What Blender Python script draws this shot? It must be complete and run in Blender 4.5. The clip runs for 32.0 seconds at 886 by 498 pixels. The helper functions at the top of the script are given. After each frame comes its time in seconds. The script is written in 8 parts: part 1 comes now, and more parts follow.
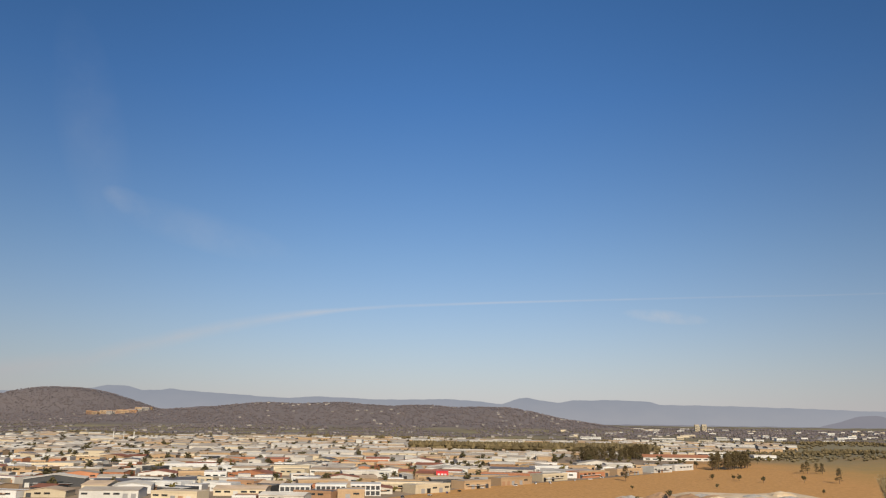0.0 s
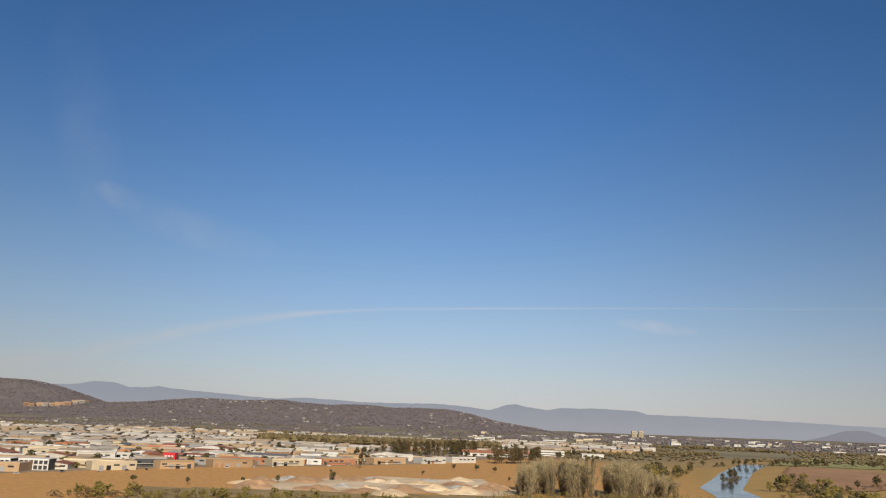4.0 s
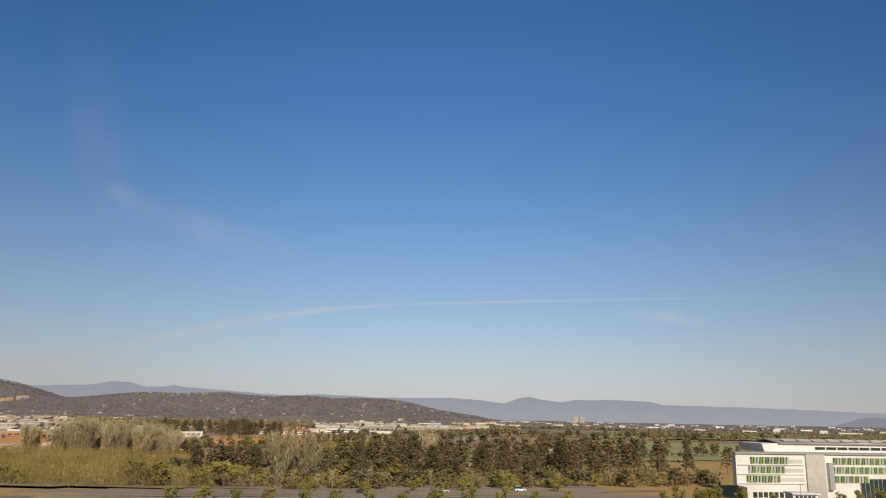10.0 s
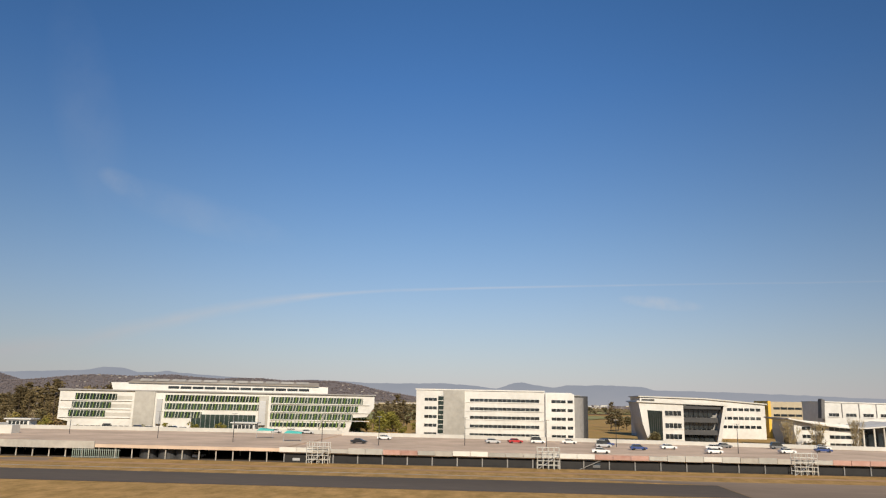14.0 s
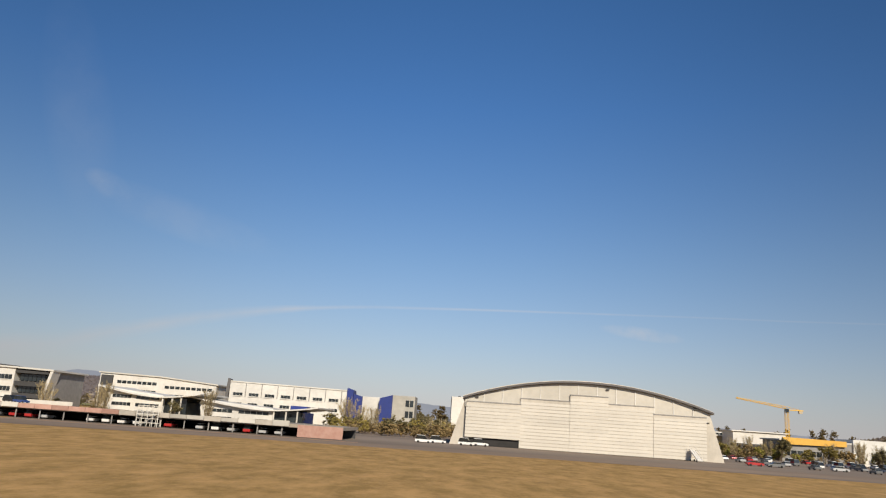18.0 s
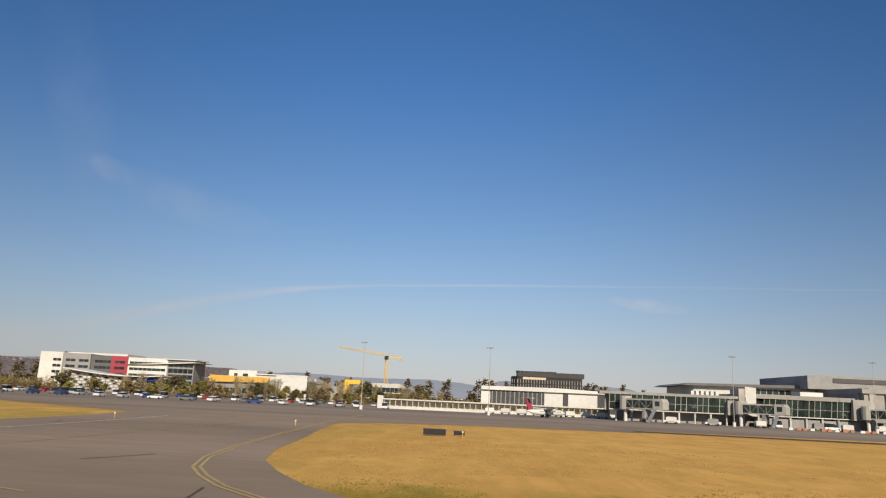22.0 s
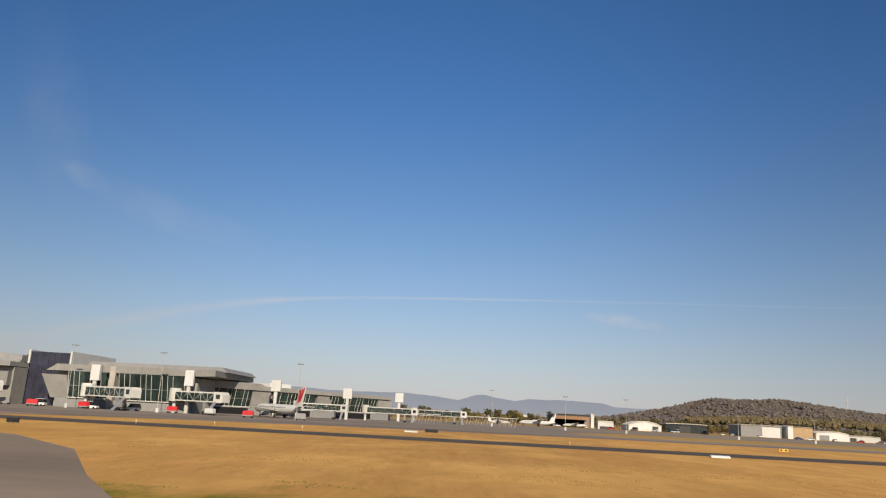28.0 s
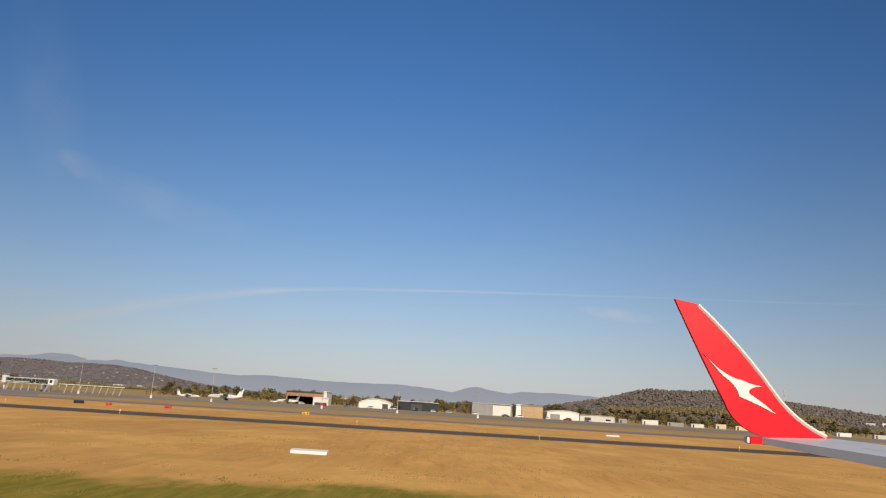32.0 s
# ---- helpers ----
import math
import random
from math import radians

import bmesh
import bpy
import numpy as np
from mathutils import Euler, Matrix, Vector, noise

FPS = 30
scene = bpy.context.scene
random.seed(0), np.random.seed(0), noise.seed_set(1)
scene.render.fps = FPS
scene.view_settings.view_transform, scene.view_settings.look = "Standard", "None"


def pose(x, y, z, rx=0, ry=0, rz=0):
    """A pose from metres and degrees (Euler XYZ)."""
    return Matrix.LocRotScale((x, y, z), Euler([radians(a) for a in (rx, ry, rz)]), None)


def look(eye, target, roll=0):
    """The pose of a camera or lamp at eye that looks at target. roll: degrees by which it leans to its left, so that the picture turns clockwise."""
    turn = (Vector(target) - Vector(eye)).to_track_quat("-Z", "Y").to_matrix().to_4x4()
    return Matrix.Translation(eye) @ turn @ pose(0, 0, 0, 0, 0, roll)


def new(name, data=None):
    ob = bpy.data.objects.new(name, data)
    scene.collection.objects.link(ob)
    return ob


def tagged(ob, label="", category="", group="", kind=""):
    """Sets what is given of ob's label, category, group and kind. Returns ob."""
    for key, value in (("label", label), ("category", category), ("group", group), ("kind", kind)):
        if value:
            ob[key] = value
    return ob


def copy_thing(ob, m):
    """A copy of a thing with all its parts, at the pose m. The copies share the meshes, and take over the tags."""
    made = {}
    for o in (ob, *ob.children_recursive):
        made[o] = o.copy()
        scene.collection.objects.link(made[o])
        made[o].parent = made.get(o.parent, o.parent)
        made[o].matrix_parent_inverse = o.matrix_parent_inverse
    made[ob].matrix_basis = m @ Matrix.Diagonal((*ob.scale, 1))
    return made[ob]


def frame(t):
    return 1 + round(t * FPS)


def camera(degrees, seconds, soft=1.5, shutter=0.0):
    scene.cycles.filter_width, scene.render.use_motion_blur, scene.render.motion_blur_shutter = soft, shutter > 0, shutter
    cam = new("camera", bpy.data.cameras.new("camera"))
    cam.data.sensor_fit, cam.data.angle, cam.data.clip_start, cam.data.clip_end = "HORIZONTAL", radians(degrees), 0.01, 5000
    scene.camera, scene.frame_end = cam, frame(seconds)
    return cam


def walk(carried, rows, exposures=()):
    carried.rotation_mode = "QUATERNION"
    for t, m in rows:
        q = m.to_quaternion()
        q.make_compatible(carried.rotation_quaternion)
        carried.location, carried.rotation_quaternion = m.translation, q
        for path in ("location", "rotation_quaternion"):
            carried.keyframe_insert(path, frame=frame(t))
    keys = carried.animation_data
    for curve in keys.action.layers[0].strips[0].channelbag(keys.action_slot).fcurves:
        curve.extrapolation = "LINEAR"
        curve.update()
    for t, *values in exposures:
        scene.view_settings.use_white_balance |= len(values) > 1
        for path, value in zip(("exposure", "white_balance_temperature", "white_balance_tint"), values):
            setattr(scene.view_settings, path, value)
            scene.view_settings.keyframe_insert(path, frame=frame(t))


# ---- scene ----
S = 0.535  # scale of the model
cam = camera(61.8, 32.0, soft=1.2)


def aim(x, y, z, yaw, pitch, roll):
    a, b = radians(yaw), radians(pitch)
    eye = Vector((x, y, z)) * S
    ahead = Vector((-math.sin(a) * math.cos(b), math.cos(a) * math.cos(b), math.sin(b)))
    return look(eye, eye + 100 * ahead, roll)


PATH = [
    (0.0, aim(0.00, -0.18, 58.56, 3.66, 12.86, 0.74)), (0.5, aim(34.70, -0.16, 56.87, 4.67, 12.78, 1.48)), (1.0, aim(69.49, -0.15, 55.19, 4.09, 12.68, 2.11)),
    (1.5, aim(104.42, -0.14, 53.51, 3.57, 12.74, 2.29)), (2.0, aim(139.68, -0.13, 51.87, 3.16, 12.82, 2.45)), (2.5, aim(175.49, -0.11, 50.29, 3.59, 12.86, 2.57)),
    (3.0, aim(211.73, -0.10, 48.74, 4.12, 13.02, 2.44)), (3.5, aim(248.42, -0.09, 47.24, 3.02, 13.25, 2.17)), (4.5, aim(322.44, -0.07, 44.30, 3.14, 13.14, 2.09)),
    (5.5, aim(396.13, -0.06, 41.35, 3.27, 13.02, 2.02)), (6.0, aim(432.37, -0.05, 39.85, 3.37, 13.08, 1.88)), (6.5, aim(467.82, -0.04, 38.32, 3.02, 13.23, 1.60)),
    (7.0, aim(502.75, -0.03, 36.80, 3.58, 13.34, 1.86)), (7.5, aim(537.27, -0.02, 35.32, 3.59, 13.23, 2.01)), (8.0, aim(571.57, -0.01, 33.89, 3.33, 13.14, 1.89)),
    (8.5, aim(605.92, -0.01, 32.56, 3.63, 13.08, 1.77)), (9.0, aim(640.20, 0.00, 31.25, 3.85, 12.86, 1.56)), (9.5, aim(674.39, 0.01, 29.88, 2.88, 12.86, 1.32)),
    (10.0, aim(708.46, 0.02, 28.42, 3.90, 12.76, 1.16)), (10.5, aim(742.33, 0.03, 26.78, 3.60, 12.70, 1.09)), (11.0, aim(776.04, 0.05, 25.08, 3.67, 12.72, 1.24)),
    (11.5, aim(809.62, 0.06, 23.40, 3.67, 12.67, 1.38)), (12.0, aim(843.00, 0.07, 21.72, 3.50, 12.45, 1.33)), (12.5, aim(876.14, 0.09, 20.08, 3.65, 11.43, 1.25)),
    (13.0, aim(908.97, 0.10, 18.42, 3.50, 11.41, 1.09)), (13.5, aim(941.26, 0.12, 16.70, 2.83, 11.57, 0.81)), (14.0, aim(973.40, 0.13, 15.00, 3.36, 11.68, 1.12)),
    (14.5, aim(1005.62, 0.15, 13.36, 2.80, 11.87, 1.41)), (15.5, aim(1071.01, 0.18, 10.46, 3.22, 12.32, 2.61)), (16.5, aim(1137.66, 0.20, 8.10, 3.63, 12.78, 3.81)),
    (17.0, aim(1171.18, 0.21, 7.10, 2.63, 13.05, 4.08)), (17.5, aim(1204.72, 0.22, 6.23, 2.63, 13.14, 4.25)), (18.0, aim(1238.19, 0.23, 5.49, 2.27, 13.26, 3.99)),
    (18.5, aim(1271.48, 0.23, 4.89, 2.27, 13.48, 3.84)), (19.0, aim(1304.48, 0.24, 4.42, 2.34, 13.64, 3.92)), (19.5, aim(1337.00, 0.24, 4.10, 2.05, 13.51, 3.59)),
    (20.0, aim(1369.13, 0.23, 3.91, 2.78, 12.02, 3.35)), (20.5, aim(1400.94, 0.23, 3.87, 2.60, 11.48, 3.06)), (21.0, aim(1432.32, 0.22, 3.89, 2.12, 11.47, 3.17)),
    (21.5, aim(1463.16, 0.21, 3.89, 4.77, 11.18, 3.49)), (22.0, aim(1493.55, 0.20, 3.90, 2.51, 11.44, 2.62)), (22.5, aim(1523.57, 0.18, 3.90, 2.93, 11.55, 2.88)),
    (23.0, aim(1553.18, 0.16, 3.90, 2.68, 11.63, 2.94)), (23.5, aim(1582.43, 0.14, 3.90, 0.70, 11.86, 2.64)), (24.0, aim(1611.14, 0.11, 3.90, 2.78, 11.68, 4.38)),
    (24.5, aim(1639.10, 0.09, 3.90, 2.32, 11.59, 4.89)), (25.0, aim(1666.32, 0.05, 3.90, 0.59, 11.72, 4.30)), (25.5, aim(1692.73, 0.02, 3.90, 1.41, 11.65, 4.31)),
    (26.0, aim(1718.37, -0.01, 3.90, 1.08, 11.71, 3.77)), (26.5, aim(1743.27, -0.05, 3.90, 1.08, 11.78, 3.44)), (27.5, aim(1790.88, -0.13, 3.90, 0.96, 12.23, 3.20)),
    (28.5, aim(1835.59, -0.21, 3.90, 0.84, 12.67, 2.96)), (29.0, aim(1856.88, -0.26, 3.90, 2.57, 12.43, 3.25)), (29.5, aim(1877.40, -0.30, 3.90, 1.13, 12.31, 3.36)),
    (30.0, aim(1897.42, -0.35, 3.89, 0.55, 12.39, 3.08)), (30.5, aim(1917.18, -0.39, 3.90, 1.08, 12.36, 3.16)), (31.0, aim(1936.72, -0.44, 3.90, 1.05, 11.87, 3.55)),
    (31.5, aim(1956.13, -0.48, 3.90, 0.79, 11.85, 3.48)), (32.0, aim(1975.48, -0.53, 3.90, 0.43, 11.96, 3.51)),
]
walk(cam, PATH)

# ---- light ----
SUN_EL, SUN_LEAN = 30.0, 15.0
world = bpy.data.worlds.new("sky")
scene.world = world
world.use_nodes = True
scene.view_settings.exposure = 0.1


def node(tree, kind, inputs=()):
    n = tree.nodes.new(kind)
    for key, value in dict(inputs).items():
        if isinstance(value, bpy.types.NodeSocket):
            tree.links.new(value, n.inputs[key])
        else:
            n.inputs[key].default_value = value
    return n


def maths(tree, op, a, b=0.0, c=0.0, clamp=False):
    n = tree.nodes.new("ShaderNodeMath")
    n.operation, n.use_clamp = op, clamp
    for i, value in enumerate((a, b, c)):
        if isinstance(value, bpy.types.NodeSocket):
            tree.links.new(value, n.inputs[i])
        else:
            n.inputs[i].default_value = value
    return n.outputs[0]


def ramp(tree, fac, stops, mode="LINEAR"):
    n = tree.nodes.new("ShaderNodeValToRGB")
    n.color_ramp.interpolation = mode
    els = n.color_ramp.elements
    while len(els) < len(stops):
        els.new(0.5)
    for e, (p, c) in zip(els, stops):
        e.position = p
        e.color = (*c, 1) if isinstance(c, tuple) else (c, c, c, 1)
    tree.links.new(fac, n.inputs[0])
    return n.outputs[0]


def mixed(tree, fac, a, b, blend="MIX"):
    n = tree.nodes.new("ShaderNodeMix")
    n.data_type, n.blend_type = "RGBA", blend
    for i, value in ((0, fac), (6, a), (7, b)):
        if isinstance(value, bpy.types.NodeSocket):
            tree.links.new(value, n.inputs[i])
        else:
            n.inputs[i].default_value = value
    return n.outputs[2]


def rgba(c):
    return (*c, 1.0)


def build_sky():
    t = world.node_tree
    t.nodes.clear()
    sky = t.nodes.new("ShaderNodeTexSky")
    sky.sky_type, sky.sun_disc = "NISHITA", False
    sky.sun_elevation = radians(SUN_EL)
    sky.sun_rotation = radians(180 - SUN_LEAN)
    sky.altitude, sky.air_density, sky.dust_density, sky.ozone_density = 600, 1.0, 0.5, 4.0
    way = node(t, "ShaderNodeTexCoord").outputs["Generated"]
    sep = node(t, "ShaderNodeSeparateXYZ", {0: way})
    x, y, z = sep.outputs
    az = maths(t, "MULTIPLY", maths(t, "ARCTAN2", x, y), 57.2958)
    el = maths(t, "MULTIPLY", maths(t, "ARCSINE", z), 57.2958)
    az01 = maths(t, "MULTIPLY_ADD", az, 1 / 80, 0.5, True)

    def curve(points, top):
        return maths(t, "MULTIPLY", ramp(t, az01, [(0.5 + a / 80, e / top) for a, e in points], "B_SPLINE" if top > 5 else "LINEAR"), top)

    rough = node(t, "ShaderNodeTexNoise", {"Scale": 60.0, "Detail": 5.0, "Vector": way}).outputs[0]
    fine = maths(t, "MULTIPLY_ADD", rough, 0.16, -0.08)
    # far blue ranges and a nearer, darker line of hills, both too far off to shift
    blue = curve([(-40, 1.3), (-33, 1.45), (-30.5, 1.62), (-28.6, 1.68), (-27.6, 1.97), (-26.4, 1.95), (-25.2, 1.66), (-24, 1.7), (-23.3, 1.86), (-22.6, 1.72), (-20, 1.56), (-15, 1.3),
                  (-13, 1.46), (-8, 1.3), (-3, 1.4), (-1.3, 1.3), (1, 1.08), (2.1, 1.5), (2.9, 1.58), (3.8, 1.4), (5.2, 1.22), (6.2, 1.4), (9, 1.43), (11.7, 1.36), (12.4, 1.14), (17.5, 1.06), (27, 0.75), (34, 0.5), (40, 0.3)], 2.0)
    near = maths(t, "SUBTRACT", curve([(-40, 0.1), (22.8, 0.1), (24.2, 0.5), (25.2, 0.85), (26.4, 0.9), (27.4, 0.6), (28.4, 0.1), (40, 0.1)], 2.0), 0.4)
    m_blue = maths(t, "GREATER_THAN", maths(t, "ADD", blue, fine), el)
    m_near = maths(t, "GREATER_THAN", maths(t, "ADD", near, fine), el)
    # thin high cloud: one long bowed trail, a small tuft and a faint wisp
    trail = curve([(-40, 1.5), (-29, 3.8), (-25.6, 4.75), (-21.5, 6.0), (-16.3, 7.3), (-11.3, 8.05), (-7, 8.4), (0, 8.75), (8, 8.9), (16.5, 8.85), (23, 8.66), (34, 8.2), (40, 8.0)], 10.0)
    streak = node(t, "ShaderNodeTexNoise", {"Scale": 14.0, "Detail": 6.0, "Roughness": 0.62, "Vector": way}).outputs[0]
    off = maths(t, "ABSOLUTE", maths(t, "SUBTRACT", el, trail))
    wide = ramp(t, az01, [(0.1, 0.9), (0.28, 0.55), (0.36, 0.2), (0.5, 0.13), (0.8, 0.085)])
    c1 = maths(t, "MULTIPLY", maths(t, "SUBTRACT", 1.0, maths(t, "DIVIDE", off, wide), 0, True), maths(t, "MULTIPLY", maths(t, "MULTIPLY_ADD", streak, 0.8, -0.05), ramp(t, az01, [(0.3, 1.0), (0.6, 0.8), (0.74, 0.4), (0.9, 0.2)])))

    def tuft(a0, e0, ra, re, slope, power):
        da = maths(t, "DIVIDE", maths(t, "SUBTRACT", az, a0), ra)
        de = maths(t, "DIVIDE", maths(t, "SUBTRACT", maths(t, "SUBTRACT", el, e0), maths(t, "MULTIPLY", maths(t, "SUBTRACT", az, a0), slope)), re)
        r = maths(t, "ADD", maths(t, "MULTIPLY", da, da), maths(t, "MULTIPLY", de, de))
        body = maths(t, "SUBTRACT", 1.0, r, 0, True)
        return maths(t, "MULTIPLY", maths(t, "MULTIPLY", body, maths(t, "MULTIPLY_ADD", streak, 2.2, -0.62, True)), power)

    cloud = maths(t, "MAXIMUM", c1, tuft(13.2, 7.5, 3.2, 0.55, -0.12, 0.95))
    cloud = maths(t, "MAXIMUM", cloud, tuft(-27.5, 14.8, 2.2, 1.1, -0.35, 0.26))
    cloud = maths(t, "MAXIMUM", cloud, tuft(-30.5, 19.5, 3.4, 6.0, -1.6, 0.07))
    cloud = maths(t, "MAXIMUM", cloud, tuft(-22.5, 13.4, 8.0, 1.6, -0.2, 0.15))
    haze = maths(t, "MULTIPLY", maths(t, "POWER", 2.718, maths(t, "MULTIPLY", el, -0.15)), 0.98, 0, True)
    white = rgba((7.6, 7.7, 8.0))
    tone = mixed(t, cloud, mixed(t, 1.0, sky.outputs[0], ramp(t, maths(t, "DIVIDE", el, 24.0, 0, True), [(0.0, (0.95, 1.0, 1.04)), (0.5, (0.78, 1.04, 1.16)), (1.0, (0.60, 1.03, 1.34))]), "MULTIPLY"), white)
    tone = mixed(t, maths(t, "MULTIPLY", haze, maths(t, "GREATER_THAN", el, -0.5)), tone, rgba((6.9, 6.5, 6.6)))
    # a vignette painted into the sky: darker to both sides of azimuth zero
    tone = mixed(t, 1.0, tone, ramp(t, az01, [(0.1, 0.78), (0.25, 0.91), (0.4, 1.0), (0.5, 1.0), (0.6, 1.0), (0.75, 0.90), (0.9, 0.78)], "B_SPLINE"), "MULTIPLY")
    # aerial haze is painted into the ranges, paler towards their foot
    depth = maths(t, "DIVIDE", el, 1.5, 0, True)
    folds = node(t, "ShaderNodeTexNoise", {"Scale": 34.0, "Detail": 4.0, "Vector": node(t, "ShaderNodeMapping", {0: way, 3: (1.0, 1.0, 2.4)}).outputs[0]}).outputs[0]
    hazed_range = mixed(t, maths(t, "MULTIPLY_ADD", folds, 0.5, maths(t, "MULTIPLY", depth, 0.6), True), rgba((4.4, 4.4, 4.75)), rgba((3.45, 3.7, 4.3)))
    tone = mixed(t, m_blue, tone, hazed_range)
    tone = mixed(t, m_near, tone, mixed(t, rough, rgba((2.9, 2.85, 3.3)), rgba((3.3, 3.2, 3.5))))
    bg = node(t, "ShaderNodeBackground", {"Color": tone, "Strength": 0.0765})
    out = node(t, "ShaderNodeOutputWorld")
    t.links.new(bg.outputs[0], out.inputs[0])


build_sky()
sun = new("sun", bpy.data.lights.new("sun", "SUN"))
sun.data.energy, sun.data.angle, sun.data.color = 5.0, radians(0.5), (1.0, 0.875, 0.69)
_a, _e = radians(SUN_LEAN), radians(SUN_EL)
sun.matrix_world = look((math.sin(_a) * math.cos(_e) * 500, -math.cos(_a) * math.cos(_e) * 500, math.sin(_e) * 500), (0, 0, 0))


# ---- materials ----
def place(t):
    """The place on the plan, in full metres."""
    return node(t, "ShaderNodeMapping", {0: node(t, "ShaderNodeNewGeometry").outputs["Position"], 3: (1 / S, 1 / S, 1 / S)}).outputs[0]


def surf(name, c1, c2=None, scale=1.0, rough=0.8, bump=0.0, metal=0.0, big=0.25, big_scale=0.03, vary=0.0, spec=0.35, stretch=None):
    """Two scales of variation between c1 and c2; vary changes the tone from piece to piece."""
    m = bpy.data.materials.new(name)
    m.use_nodes = True
    t = m.node_tree
    b = t.nodes["Principled BSDF"]
    c2 = c2 or tuple(v * 0.75 for v in c1)
    where = place(t)
    if stretch:
        where = node(t, "ShaderNodeMapping", {0: where, 3: stretch}).outputs[0]
    n1 = node(t, "ShaderNodeTexNoise", {"Scale": scale, "Detail": 6.0, "Roughness": 0.65, "Vector": where}).outputs[0]
    n2 = node(t, "ShaderNodeTexNoise", {"Scale": big_scale, "Detail": 3.0, "Vector": where}).outputs[0]
    col = mixed(t, ramp(t, n1, [(0.32, 0.0), (0.68, 1.0)]), rgba(c1), rgba(c2))
    col = mixed(t, big, col, mixed(t, ramp(t, n2, [(0.35, 0.0), (0.65, 1.0)]), rgba((0.55, 0.55, 0.55)), rgba((1.25, 1.25, 1.25))), "MULTIPLY")
    if vary:
        r = node(t, "ShaderNodeObjectInfo").outputs["Random"]
        col = mixed(t, 1.0, col, ramp(t, r, [(0.0, 1 - vary), (1.0, 1 + vary * 0.4)]), "MULTIPLY")
    t.links.new(col, b.inputs["Base Color"])
    t.links.new(ramp(t, n1, [(0.2, max(rough - 0.12, 0.02)), (0.8, min(rough + 0.1, 1.0))]), b.inputs["Roughness"])
    b.inputs["Metallic"].default_value = metal
    b.inputs["Specular IOR Level"].default_value = spec
    if bump:
        bp = node(t, "ShaderNodeBump", {"Strength": min(bump, 1.0), "Distance": 0.3 * S / max(scale, 0.05) * bump, "Height": n1})
        t.links.new(bp.outputs[0], b.inputs["Normal"])
    return m


def ribbed(name, c, pitch=0.3, rough=0.5, vary=0.15, axis=0):
    """Ribbed sheet metal."""
    m = surf(name, c, tuple(v * 0.86 for v in c), 0.6, rough, vary=vary, big=0.3, big_scale=0.08, spec=0.12)
    t = m.node_tree
    where = node(t, "ShaderNodeTexCoord").outputs["Object"]
    w = node(t, "ShaderNodeTexWave", {"Scale": 1 / (pitch * 3.2), "Vector": where})
    w.bands_direction = "XYZ"[axis]
    bp = node(t, "ShaderNodeBump", {"Strength": 0.35, "Distance": 0.05 * S, "Height": w.outputs["Fac"]})
    t.links.new(bp.outputs[0], t.nodes["Principled BSDF"].inputs["Normal"])
    return m


def window_glass(name, c=(0.02, 0.025, 0.028), rough=0.06, spec=0.8):
    m = surf(name, c, tuple(v * 1.9 for v in c), 0.35, rough, big=0.5, big_scale=0.2, vary=0.5, spec=spec)
    return m


M = {}
M["field"] = None
M["asphalt"] = surf("asphalt", (0.09, 0.074, 0.06), (0.122, 0.10, 0.082), 0.8, 0.92, 0.15, spec=0.12, big=0.5, big_scale=0.02, stretch=(0.25, 1, 1))
M["asphalt_old"] = surf("asphalt_old", (0.235, 0.178, 0.132), (0.29, 0.222, 0.165), 0.5, 0.93, 0.15, spec=0.12, big=0.5, big_scale=0.03, stretch=(0.3, 1, 1))
M["apron"] = surf("apron", (0.22, 0.176, 0.138), (0.275, 0.222, 0.177), 0.4, 0.92, 0.1, spec=0.12, big=0.5, big_scale=0.03, stretch=(0.2, 1, 1))
M["concrete"] = surf("concrete", (0.42, 0.39, 0.34), (0.34, 0.31, 0.27), 0.7, 0.85, 0.2, big=0.35, big_scale=0.15)
M["crimson"] = surf("crimson", (0.37, 0.05, 0.075), (0.32, 0.043, 0.065), 0.6, 0.6)
M["deck"] = surf("deck", (0.62, 0.475, 0.36), (0.53, 0.405, 0.305), 0.25, 0.94, 0.1, spec=0.1, big=0.4, big_scale=0.06)
M["panel"] = surf("panel", (0.44, 0.42, 0.38), (0.36, 0.345, 0.31), 0.5, 0.8, 0.1, big=0.3, big_scale=0.1, vary=0.15)
M["white"] = surf("white", (0.66, 0.645, 0.61), (0.58, 0.565, 0.53), 0.6, 0.6, 0.05, big=0.2, big_scale=0.1, vary=0.08)
M["bright_white"] = surf("bright_white", (0.84, 0.80, 0.72), (0.78, 0.74, 0.66), 0.4, 0.7, big=0.12, big_scale=0.1)
M["offwhite"] = surf("offwhite", (0.62, 0.60, 0.55), (0.54, 0.52, 0.47), 0.5, 0.7, 0.1, vary=0.2)
M["beige"] = ribbed("beige", (0.55, 0.51, 0.445), 0.4, 0.6, 0.06)
M["door_pale"] = surf("door_pale", (0.58, 0.55, 0.49), (0.54, 0.51, 0.455), 0.15, 0.6, big=0.06, vary=0.06)
M["cream"] = surf("cream", (0.62, 0.52, 0.36), (0.54, 0.45, 0.31), 0.5, 0.75, 0.1, vary=0.25)
M["brick"] = surf("brick", (0.40, 0.235, 0.13), (0.32, 0.18, 0.10), 1.2, 0.9, 0.2, vary=0.35)
M["tan"] = surf("tan", (0.48, 0.33, 0.19), (0.40, 0.27, 0.155), 0.8, 0.9, 0.2, vary=0.3)
M["orange"] = surf("orange", (0.46, 0.20, 0.10), (0.38, 0.16, 0.08), 0.8, 0.8, 0.1, vary=0.2)
M["red"] = surf("red", (0.62, 0.03, 0.035), (0.52, 0.025, 0.03), 0.6, 0.5, 0.0)
